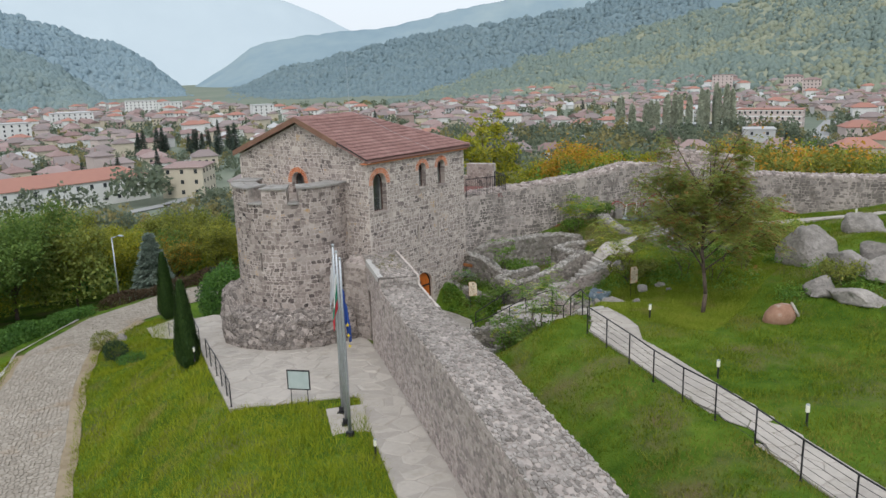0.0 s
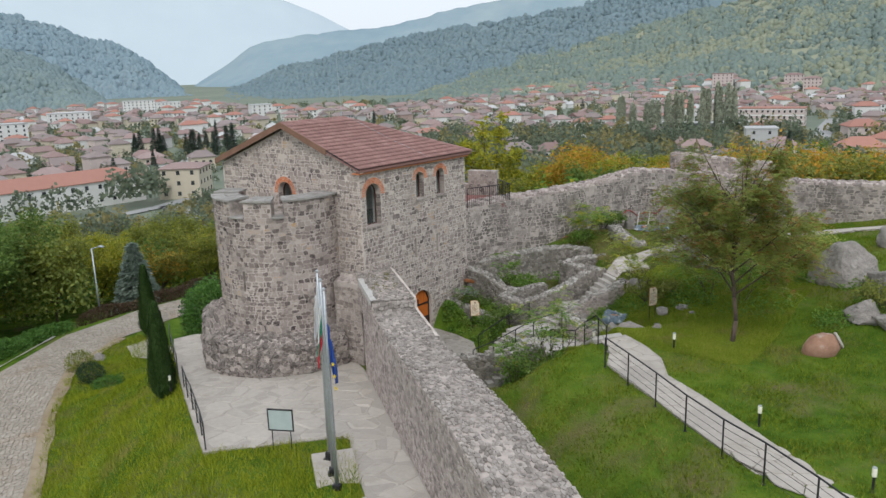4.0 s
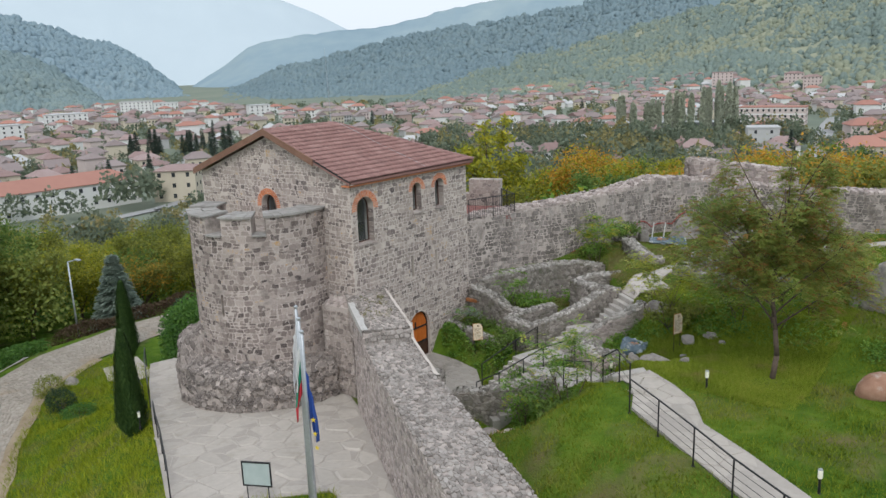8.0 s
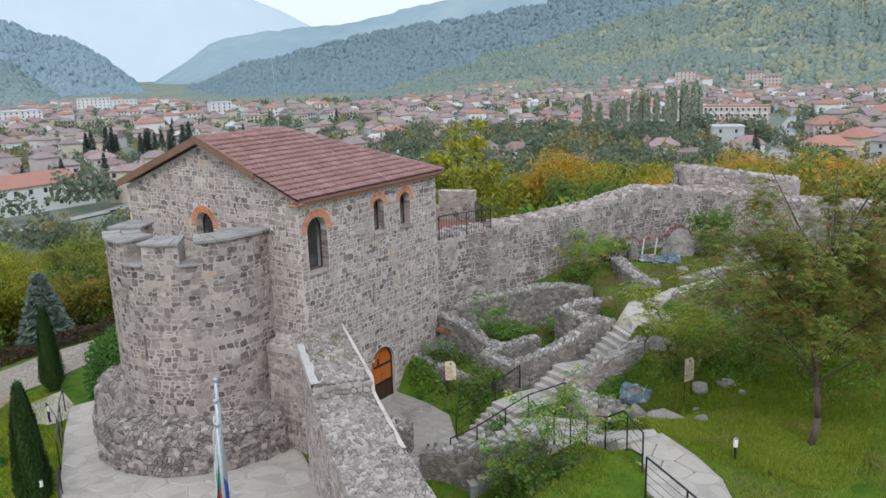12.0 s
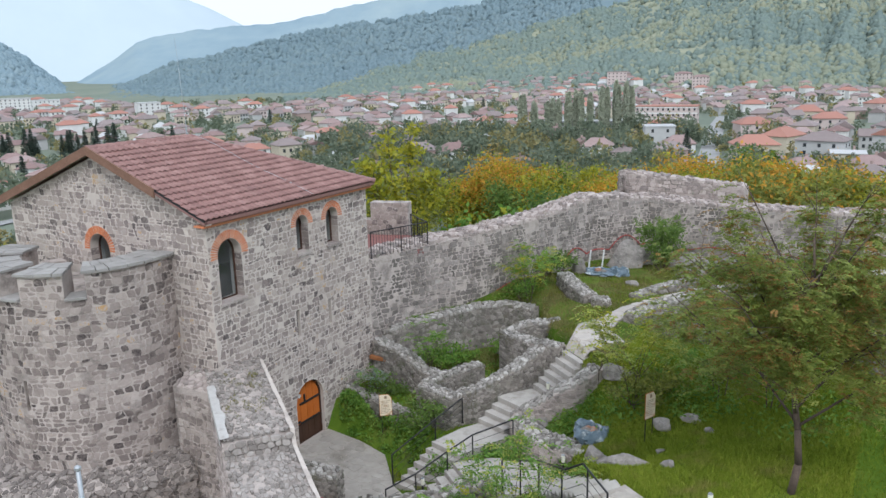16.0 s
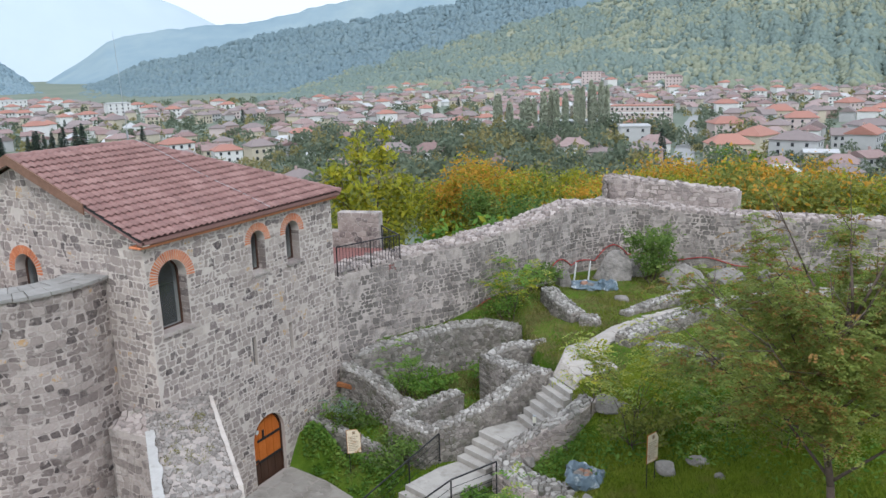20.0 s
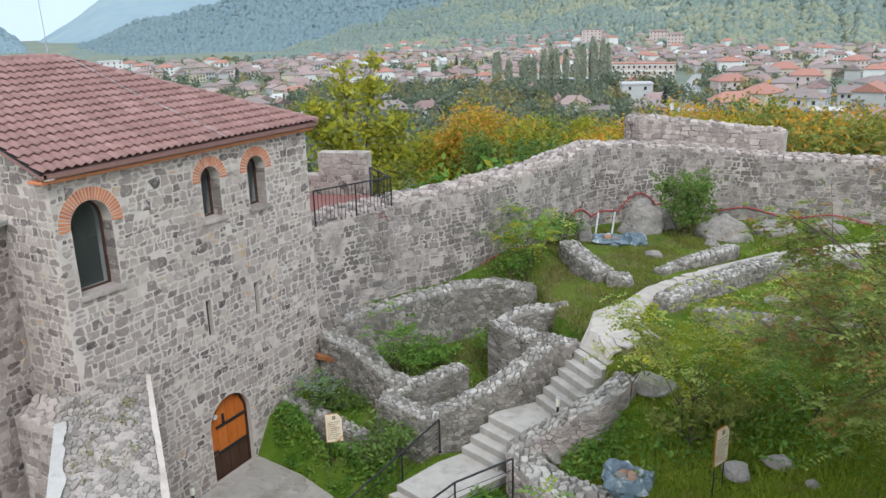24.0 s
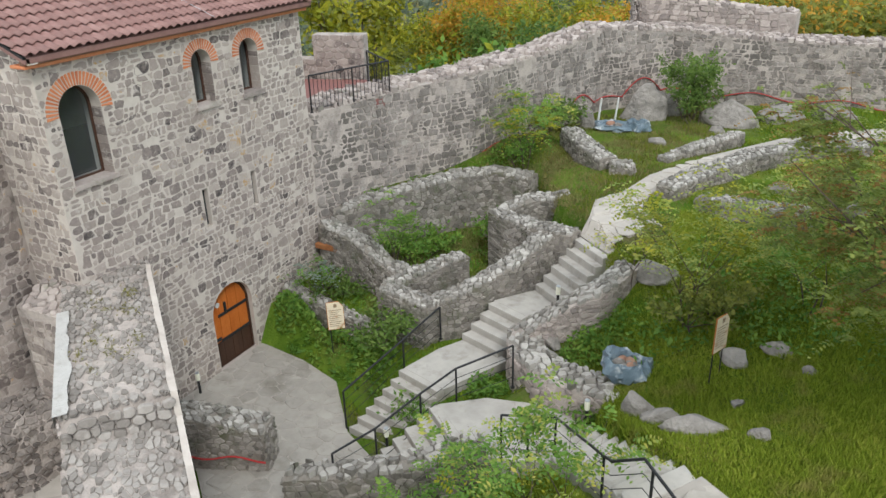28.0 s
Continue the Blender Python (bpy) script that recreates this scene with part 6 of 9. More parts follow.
t = [(8.37, 2.15, 2.36), (8.82, 2.33, 2.36), (9.28, 2.5, 2.38), (10.75, 0.48, 3.56), (10.92, 0.28, 3.68), (11.4, 0.10, 4.04), (11.55, -0.02, 4.0), (12.3, -0.9, 4.1)]
railing("railing", b, t, "dark steel railing bending round the landing", 3, skip=(4, 5))
b = [(5.38, 0.95, 0.2), (5.85, 1.75, 0.35), (6.3, 2.75, 0.75), (6.75, 3.45, 1.15), (7.62, 4.35, 1.35)]
t = [(5.38, 0.95, 1.25), (5.85, 1.75, 1.45), (6.3, 2.75, 1.78), (6.75, 3.45, 2.1), (7.62, 4.35, 2.39)]
railing("railing", b, t, "dark steel stair railing beside a grass strip", 3)
b = [(4.2, 2.95, 0.05), (4.85, 4.45, 0.9), (5.1, 5.75, 1.1)]
t = [(4.2, 2.95, 1.05), (4.85, 4.45, 1.72), (5.1, 5.75, 1.98)]
railing("railing", b, t, "dark steel stair railing beside the planted bed", 3)
ez = lambda x, y: plaza_z(x, y) + 0.04
pr = [(2.35, -10.0), (1.2, -9.35), (-0.1, -8.65), (-1.5, -7.9), (-2.9, -7.2), (-4.3, -6.45)]
b, t = rail_on([(x, y, ez(x, y)) for x, y in pr], 0.95)
railing("railing", b, t, "dark steel railing along the forecourt edge", 3)
pr = [(-6.3, -5.45), (-8.2, -4.4), (-10.2, -3.3), (-12.0, -2.2)]
b, t = rail_on([(x, y, ez(x, y)) for x, y in pr], 0.95)
railing("railing", b, t, "dark steel railing along the forecourt edge", 2)
pr = [(-13.2, -1.9, -1.6), (-15.0, -1.2, -2.2), (-17.0, -0.6, -2.8)]
b, t = rail_on([(x, y, gz(x, y) - 0.02) for x, y, z in pr], 0.95)
railing("railing", b, t, "dark steel railing down to the road", 2)

# ---- terrace behind the chapel ----
tz = 5.6
M["terrace"] = mat("red_terrace_tile", [(0.20, 0.085, 0.075), (0.28, 0.13, 0.115)], 0.8, 8, 5, 0.1, 40)
slab("floor_terrace", [(-0.02, 7.86), (1.0, 10.62), (-0.9, 12.0), (-6.0, 10.2), (-6.0, 7.86)], tz, 0.25, "dull red terrace floor on the wall", "terrace")
b, t = rail_on([(0.02, 8.0, tz), (0.5, 9.3, tz), (0.93, 10.5, tz), (0.1, 11.1, tz), (-0.55, 11.6, tz)], 1.0)
railing("railing", b, t, "dark wrought railing of the terrace", bars=True)
for (x0, y0, x1, y1, top) in ((-1.0, 12.1, -2.6, 11.6, 6.95), (-3.2, 11.4, -5.2, 10.8, 6.75), (-2.55, 11.62, -3.25, 11.4, 6.2)):
    L = math.hypot(x1 - x0, y1 - y0)
    m = Matrix.Translation((x0, y0, 0)) @ Matrix.Rotation(math.atan2(y1 - y0, x1 - x0), 4, "Z")
    w = tagged(part("wall_merlon", box_bm((0, -0.5, 3.0), (L, 0, top), 0.01, m), M["mortar_old"]), "pale stone merlon of the terrace parapet", "wall", kind="structure")
    put = lambda u, v, d, m=m: tuple(m @ Vector((u, d, v)))
    lay_stones(w, flat_stones(0, L, 4.6, top, 0.28, 0.2, lambda u, v: 0 < u < L and 4.6 < v < top, put, 0.014, 0.02, int(top * 100)), M["stone"], lambda p: True, 60)


# ---- garden lights ----
M["lamp_white"] = mat("opal_lamp", [(0.78, 0.76, 0.62), (0.86, 0.84, 0.72)], 0.35, 20, 2, 0)


def garden_light(h=0.62):
    th = empty("garden_light", "low black bollard light with a cream diffuser", "garden light", group="garden lights")
    part("post", lathe_bm([(0.05, -0.1), (0.05, 0.0), (0.032, 0.02), (0.032, h - 0.24), (0.045, h - 0.23)], 10), M["iron"], th)
    part("diffuser", lathe_bm([(0.05, h - 0.23), (0.055, h - 0.2), (0.055, h - 0.04), (0.045, h - 0.03)], 12), M["lamp_white"], th, "cream opal diffuser")
    part("cap", lathe_bm([(0.052, h - 0.03), (0.05, h - 0.01), (0.015, h)], 12), M["steel"], th)
    return th


gl = garden_light()
spots = [(13.97, 0.78), (18.04, -3.48), (21.1, -5.65), (10.2, -10.5), (24.5, -8.0)]
gl.matrix_basis = pose(spots[0][0], spots[0][1], gz(*spots[0]))
for x, y in spots[1:]:
    copy_thing(gl, pose(x, y, gz(x, y)))
for x, y, z in ((5.62, 2.45, 0.3), (7.6, 6.95, 1.95), (9.45, 3.75, 1.4), (0.25, 2.45, 0.05), (-4.6, -6.9, -0.1), (-12.6, -2.6, -1.3), (17.4, 19.0, gz(17.4, 19.0))):
    copy_thing(gl, pose(x, y, z))


# ---- signs ----
M["sign_plate"] = mat("worn_sign_plate", [(0.62, 0.52, 0.38), (0.72, 0.62, 0.46), (0.78, 0.70, 0.55)], 0.6, 7, 6, 0.05, 40, stain=((0.42, 0.17, 0.05), 5.0, 0.54, 0.7))
M["rust"] = mat("rusty_edge", [(0.30, 0.10, 0.025), (0.48, 0.20, 0.05)], 0.8, 16, 5, 0.2, 60)
M["ink"] = mat("faded_print", [(0.24, 0.17, 0.10), (0.32, 0.23, 0.15)], 0.8, 10, 3, 0)


def info_sign(m, label):
    th = empty("information_sign", label, "sign", group="information signs", m=m)
    out = [(-0.2, 0.62), (0.2, 0.62), (0.2, 1.2), (0.1, 1.34), (-0.2, 1.34)]
    bm = bmesh.new()
    panel(bm, out, [], lambda u, v, d: (u, -0.012 + d, v), 0.02)
    part("plate", bm, M["sign_plate"], th, "cream sign plate stained with rust")
    for (a, b) in zip(out, out[1:] + out[:1]):
        part("edge", rod_bm((a[0], 0, a[1]), (b[0], 0, b[1]), 0.013, seg=6), M["rust"], th)
    for k in range(9):
        w = 0.3 - 0.04 * (k % 3)
        part("text_line", box_bm((-0.16, -0.016, 1.12 - k * 0.052), (-0.16 + w, -0.0125, 1.135 - k * 0.052)), M["ink"], th)
    part("emblem", box_bm((-0.03, -0.016, 1.2), (0.05, -0.0125, 1.29)), M["ink"], th)
    for x in (-0.15, 0.15):
        part("leg", rod_bm((x, 0.02, -0.15), (x, 0.02, 0.66), 0.012, seg=6), M["iron"], th)
    return th


info_sign(pose(2.6, 4.95, 0.50, -6, 0, 42), "rust-stained cream information sign in the planted bed")
info_sign(pose(11.58, 4.54, gz(11.58, 4.54), 0, 0, 68), "rust-stained cream information sign on the grassy slope")

# notice board on the forecourt
nb = empty("notice_board", "small framed notice board on two legs", "sign", m=pose(4.6, -8.6, plaza_z(4.6, -8.6) + 0.03, 0, 0, 28))
M["board"] = mat("pale_board", [(0.40, 0.47, 0.46), (0.50, 0.56, 0.55)], 0.35, 3, 3, 0)
part("panel", box_bm((-0.40, -0.012, 0.66), (0.40, 0.012, 1.36), 0.004), M["board"], nb, "pale glazed notice panel")
for z in (0.64, 1.36):
    part("frame_rail", box_bm((-0.44, -0.025, z), (0.44, 0.025, z + 0.045), 0.006), M["iron"], nb)
for x in (-0.44, 0.40):
    part("frame_stile", box_bm((x, -0.024, 0.685), (x + 0.04, 0.024, 1.36), 0.006), M["iron"], nb)
for x in (-0.32, 0.32):
    part("leg", rod_bm((x, 0, -0.1), (x, 0, 0.64), 0.016, seg=8), M["iron"], nb)

# ---- flag poles ----
plz = 0.93
pd = (0.79, -0.61)
pn = (0.61, 0.79)
P0 = (6.06, -8.67)
corner = lambda a, b: (P0[0] + pd[0] * a + pn[0] * b, P0[1] + pd[1] * a + pn[1] * b)
slab("plinth_flags", [corner(0, 0), corner(2.95, 0), corner(2.95, 1.3), corner(0, 1.3)], plz, 0.7, "low pale stone plinth of the flag poles", "paving")


def cloth_mat(name, cols):
    """Cloth striped along its own length."""
    m = bpy.data.materials.new(name)
    m.use_nodes = True
    nt = m.node_tree
    bs = nt.nodes["Principled BSDF"]
    bs.inputs["Roughness"].default_value = 0.8
    uv = nt.nodes.new("ShaderNodeUVMap")
    sp = nt.nodes.new("ShaderNodeSeparateXYZ")
    nt.links.new(uv.outputs["UV"], sp.inputs[0])
    rp = nt.nodes.new("ShaderNodeValToRGB")
    rp.color_ramp.interpolation = "CONSTANT"
    els = rp.color_ramp.elements
    while len(els) < len(cols):
        els.new(0.5)
    for k, c in enumerate(cols):
        els[k].position = k / len(cols)
        els[k].color = (*c, 1)
    nt.links.new(sp.outputs[0], rp.inputs[0])
    nt.links.new(rp.outputs["Color"], bs.inputs["Base Color"])
    return m


FLAGS = [cloth_mat("white_cloth", [(0.62, 0.62, 0.62), (0.55, 0.55, 0.57)]), cloth_mat("tricolour_cloth", [(0.62, 0.62, 0.60), (0.02, 0.22, 0.13), (0.50, 0.03, 0.045)]),
         cloth_mat("blue_cloth", [(0.018, 0.06, 0.27), (0.015, 0.05, 0.22)])]
M["star"] = mat("yellow_star", [(0.65, 0.48, 0.03), (0.7, 0.52, 0.05)], 0.8, 10, 2, 0)


def flag(parent, material, top, length, width, seed, label, star=False):
    """A limp flag: gathered folds hanging from the hoist."""
    nu, nv = 22, 16
    V, Fc, UV = [], [], []
    for j in range(nv + 1):
        for i in range(nu + 1):
            u, v = i / nu, j / nv
            fold = 0.055 * math.sin(u * 15 + seed + 1.3 * v)
            x = 0.03 + width * u * (0.28 + 0.12 * v) + 0.015 * math.sin(v * 6 + u * 4)
            drop = u * length * 0.55
            V.append((x, fold * (0.3 + 0.7 * u), top - v * length * 0.62 - drop * (0.75 + 0.15 * math.sin(u * 7 + seed))))
            UV.append((v, u))
    for j in range(nv):
        for i in range(nu):
            a = j * (nu + 1) + i
            Fc.append((a, a + 1, a + nu + 2, a + nu + 1))
    me = me_from("flag", V, Fc, material, True)
    lay = me.uv_layers.new(name="UVMap")
    for lp in me.loops:
        lay.data[lp.index].uv = UV[lp.vertex_index]
    ob = part("flag", me, None, parent, label)
    so = ob.modifiers.new("thick", "SOLIDIFY")
    so.thickness = 0.006
    if star:
        for k in range(3):
            bm = bmesh.new()
            vs = []
            for q in range(10):
                r = 0.075 if q % 2 == 0 else 0.03
                w = math.pi / 2 + q * math.pi / 5
                vs.append(bm.verts.new((0.17 + 0.02 * k + r * math.cos(w), -0.075, top - 1.2 - 0.35 * k + r * math.sin(w))))
            bm.faces.new(vs)
            part("star", bm, M["star"], ob)
    return ob


for k, (a, turn, lab) in enumerate(((0.45, 200, "limp pale flag"), (1.45, 230, "limp white, green and red flag"), (2.45, 20, "limp blue flag with yellow stars"))):
    x, y = corner(a, 0.55)
    fp = empty("flagpole", ("tall steel flagpole with a " + lab), "flagpole", group="flagpoles", m=pose(x, y, plz, 0, 0, turn))
    part("pole", lathe_bm([(0.055, 0), (0.055, 2.0), (0.045, 4.0), (0.035, 5.95), (0.0, 5.97)], 12), M["steel"], fp, smooth=True)
    part("base", box_bm((-0.16, -0.16, 0.0), (0.16, 0.16, 0.03), 0.005), M["iron"], fp)
    part("bracket", box_bm((-0.12, -0.09, 0.03), (0.12, 0.09, 0.22), 0.02), M["iron"], fp, "dark tilting bracket")
    part("finial", lathe_bm([(0.0, 5.95), (0.05, 5.99), (0.05, 6.03), (0.0, 6.07)], 10), M["steel"], fp)
    flag(fp, FLAGS[k], 5.6 - 0.25 * k, 1.9, 0.5, k * 2.0, lab, star=(k == 2))

# ---- jars ----
M["clay"] = mat("terracotta_jar", [(0.25, 0.135, 0.09), (0.36, 0.21, 0.145), (0.44, 0.285, 0.21)], 0.85, 5, 7, 0.3, 30, stain=((0.50, 0.45, 0.40), 2.0, 0.55, 0.7))
jar = empty("clay_jar", "large tilted terracotta storage jar in the grass", "jar", m=pose(18.05, 2.45, gz(18.05, 2.45) + 0.16, 0, 62, 25) @ Matrix.Scale(0.88, 4))
part("body", lathe_bm([(0.0, -0.52), (0.15, -0.5), (0.36, -0.3), (0.50, 0.0), (0.52, 0.2), (0.46, 0.48), (0.32, 0.70), (0.24, 0.78), (0.20, 0.78), (0.28, 0.6), (0.3, 0.3)], 28), M["clay"], jar, smooth=True)
part("rim", lathe_bm([(0.22, 0.76), (0.31, 0.77), (0.33, 0.82), (0.29, 0.87), (0.22, 0.86), (0.21, 0.8)], 28), M["paving"], jar, "pale worn rim", smooth=True)
for x, y, s in ((7.5, -1.29, 0.98), (8.05, -0.83, 1.0)):
    j2 = empty("clay_jar", "sunken terracotta jar with a stone lid", "jar", group="sunken jars", m=pose(x, y, 0.25 if x > 8 else 0.33) @ Matrix.Scale(s, 4))
    part("body", lathe_bm([(0.14, -0.8), (0.28, -0.3), (0.34, 0.1), (0.33, 0.3), (0.36, 0.42), (0.30, 0.44), (0.26, 0.3)], 24), M["clay"], j2, smooth=True)
    part("lid", lathe_bm([(0.0, 0.43), (0.25, 0.44), (0.27, 0.48), (0.2, 0.51), (0.0, 0.51)], 14), M["stone_old"], j2, "flat grey stone lid")

# ---- sack of rubble on the slope ----
M["tarp"] = mat("faded_blue_plastic", [(0.07, 0.105, 0.135), (0.14, 0.19, 0.23), (0.25, 0.30, 0.33)], 0.5, 5, 6, 0.3, 20, stain=((0.55, 0.57, 0.57), 3.0, 0.53, 0.66))


def tarp_heap(x, y, z, r, h, seed, label, name="tarpaulin_sack", rubble=6):
    th = empty(name, label, "sack", m=pose(x, y, z))
    bm = bmesh.new()
    rings = []
    for j, (rr, zz) in enumerate(((0.75, -0.1), (1.0, 0.12), (1.02, 0.45), (0.92, 0.8), (0.80, 1.0), (0.68, 0.85), (0.55, 0.55), (0.2, 0.5))):
        ring = []
        for k in range(36):
            w = 2 * math.pi * k / 36
            p = Vector((math.cos(w), math.sin(w), zz * 1.4))
            f = 1 + 0.34 * noise.fractal(p * 1.6 + Vector((seed, 0, 0)), 1.0, 2.0, 4) + 0.05 * math.sin(w * 9 + zz * 4)
            ring.append(bm.verts.new((r * rr * f * math.cos(w) * 1.15, r * rr * f * math.sin(w) * 0.85, h * zz * (1 + 0.3 * noise.noise(p * 2.2 + Vector((seed, 5, 0)))))))
        rings.append(ring)
    for a, b in zip(rings, rings[1:]):
        for k in range(36):
            j = (k + 1) % 36
            bm.faces.new((a[k], a[j], b[j], b[k]))
    bm.faces.new(rings[-1])
    part("cloth", bm, M["tarp"], th, "crumpled faded blue plastic", smooth=False)
    for k in range(rubble):
        w = k * 2.4
        b2 = bmesh.new()
        bmesh.ops.create_icosphere(b2, subdivisions=2, radius=1.0)
        for v in b2.verts:
            v.co = v.co * (1 + 0.3 * noise.noise(v.co * 1.5 + Vector((k, seed, 0))))
        b2.transform(pose(0.3 * r * math.cos(w), 0.3 * r * math.sin(w), h * 0.62, k * 30, 10, k * 50) @ Matrix.Diagonal((0.3 * r, 0.2 * r, 0.17 * r, 1)))
        part("rubble", b2, M["clay"] if k % 2 else M["rock"], th, smooth=True)
    return th


tarp_heap(9.9, 4.6, gz(9.9, 4.6) + 0.02, 0.46, 0.42, 3, "torn blue plastic sack full of rubble on the grass")
tarp_heap(5.5, 17.6, gz(5.5, 17.6), 0.62, 0.22, 5, "flattened blue tarpaulin beside the wall", "tarpaulin", rubble=2)
tarp_heap(6.3, 17.8, gz(6.3, 17.8), 0.4, 0.3, 8, "crumpled blue tarpaulin beside the wall", "tarpaulin", rubble=0)
for x, y in ((4.85, 17.75), (5.35, 18.1)):
    tagged(part("stake", rod_bm((x, y, 3.1), (x + 0.1, y + 0.08, 4.25), 0.04, 0.035, 8), M["white_frame"]), "short pale stake leaning by the wall", "stake", group="stakes")

# ---- cobbled road ----
def strip(name, pts, half, zf, material, label, lift=0.04, step=0.6, category="road"):
    fr = line_frames(pts, step)
    V, Fc = [], []
    cols = 6
    for x, y, s, dx, dy in fr:
        for c in range(cols + 1):
            o = -half + 2 * half * c / cols
            o += (0.18 * noise.noise(Vector((s * 0.5, c, 0))) if c in (0, cols) else 0)
            px, py = x - dy * o, y + dx * o
            V.append((px, py, zf(px, py) + lift))
    for k in range(len(fr) - 1):
        for c in range(cols):
            a = k * (cols + 1) + c
            Fc.append((a, a + cols + 1, a + cols + 2, a + 1))
    ob = part(name, me_from(name, V, Fc, material, True), None)
    return tagged(ob, label, category, kind="structure")


road = strip("road_cobbled", ROAD, 1.9, gz, M["cobble"], "pale cobbled lane curving round the hill", 0.05)
M["earth"] = mat("bare_verge", [(0.20, 0.15, 0.09), (0.30, 0.24, 0.16), (0.36, 0.30, 0.21)], 0.95, 3, 7, 0.3, 20)
strip("road_verge", offset_line(ROAD[1:6], 2.15), 0.4, gz, M["earth"], "bare earth verge of the lane", 0.045, category="verge")
strip("kerb", offset_line(ROAD[1:7], 2.45), 0.06, gz, M["concrete"], "thin stone kerb beside the lane", 0.10, category="kerb")
poly_face("pavement_bay", [(-19.6, -0.6), (-17.6, -1.4), (-16.4, -0.9), (-16.2, 0.6), (-19.8, 1.6)], lambda x, y: gz(x, y) + 0.06, M["paving"])
tagged(bpy.data.objects["pavement_bay"], "paved mouth of the path at the lane", "pavement", kind="structure")


# single cobbles of the lane
LANE = ROAD[1:9]
lane_f = line_frames(LANE, 0.5)
lane_s = [f[2] for f in lane_f]
lane_c = [[f[k] for f in lane_f] for k in (0, 1, 3, 4)]


def lane_put(u, v, d):
    x, y, dx, dy = [float(np.interp(u, lane_s, c)) for c in lane_c]
    crown = 0.05 + 0.03 * (1 - (v / 1.9) ** 2)
    return (x - dy * v, y + dx * v, -3.3 + crown + d)


lay_stones(road, flat_stones(4.0, lane_s[-1] - 6, -1.8, 1.8, 0.24, 0.2, lambda u, v: abs(v) < 1.78, lane_put, 0.014, 0.022, 66, 0.4, 0.25, cut=0.2), M["cobble"], lambda p: p[0] < -8, 300, "cobble")
strip("road_verge", offset_line(ROAD[1:7], -2.1), 0.32, gz, M["earth"], "worn earth verge between lane and lawn", 0.06, category="verge")


# ---- plants ----
def quads(name, C, A, B, material):
    """Many small leaves: centres with two half-axes each."""
    n = len(C)
    V = np.empty((n, 4, 3))
    V[:, 0], V[:, 1], V[:, 2], V[:, 3] = C - A, C - B * 0.8 + A * 0.1, C + A, C + B * 0.8 + A * 0.1
    me = bpy.data.meshes.new(name)
    me.vertices.add(n * 4)
    me.vertices.foreach_set("co", V.reshape(-1))
    me.loops.add(n * 4)
    me.loops.foreach_set("vertex_index", np.arange(n * 4, dtype=np.int32))
    me.polygons.add(n)
    me.polygons.foreach_set("loop_start", np.arange(0, n * 4, 4, dtype=np.int32))
    me.polygons.foreach_set("loop_total", np.full(n, 4, dtype=np.int32))
    me.materials.append(material)
    me.update(calc_edges=True)
    return me


def rand_dirs(rng, n):
    v = rng.normal(size=(n, 3))
    return v / np.linalg.norm(v, axis=1, keepdims=True)


def leaves(name, C, size, material, rng, flat=0.0, long=1.9):
    n = len(C)
    d = rand_dirs(rng, n)
    d[:, 2] *= 1 - flat
    d /= np.linalg.norm(d, axis=1, keepdims=True)
    e = np.cross(d, rand_dirs(rng, n))
    e /= np.linalg.norm(e, axis=1, keepdims=True) + 1e-9
    s = size * rng.uniform(0.6, 1.35, (n, 1))
    return quads(name, C, d * s * long * 0.5, e * s * 0.55, material)


def limbs(bm, rng, base, height, spread, count, r0, stems=1, fork=0.3, lean=0.0):
    """A trunk that forks into limbs and twigs; returns the twig ends."""
    ends = []
    for st in range(stems):
        w0 = rng.uniform(0, 6.28)
        off = Vector((math.cos(w0), math.sin(w0), 0)) * (0.12 * (stems > 1))
        p = Vector(base) + off
        top = p + Vector((off.x * 2 + rng.uniform(-1, 1) * lean, off.y * 2 + rng.uniform(-1, 1) * lean, height * fork))
        rod(bm, p - Vector((0, 0, 0.15)), top, r0, r0 * 0.75, 8)
        for k in range(count):
            w = w0 + 6.28 * k / count + rng.uniform(-0.4, 0.4)
            out = spread * rng.uniform(0.45, 1.0)
            e1 = top + Vector((math.cos(w) * out * 0.45, math.sin(w) * out * 0.45, height * rng.uniform(0.15, 0.32)))
            e2 = e1 + Vector((math.cos(w) * out * 0.5, math.sin(w) * out * 0.5, height * rng.uniform(0.1, 0.34)))
            rod(bm, top - Vector((0, 0, rng.uniform(0, 0.12) * height * fork)), e1, r0 * 0.5, r0 * 0.3, 6)
            rod(bm, e1, e2, r0 * 0.3, r0 * 0.1, 5)
            ends += [e1, e1.lerp(e2, 0.5), e2]
            for q in range(3):
                w2 = w + rng.uniform(-1.2, 1.2)
                s = e1.lerp(e2, rng.uniform(0, 0.9))
                e3 = s + Vector((math.cos(w2) * out * 0.35, math.sin(w2) * out * 0.35, height * rng.uniform(-0.02, 0.24)))
                rod(bm, s, e3, r0 * 0.18, r0 * 0.06, 4)
                ends += [s.lerp(e3, 0.6), e3]
    return ends


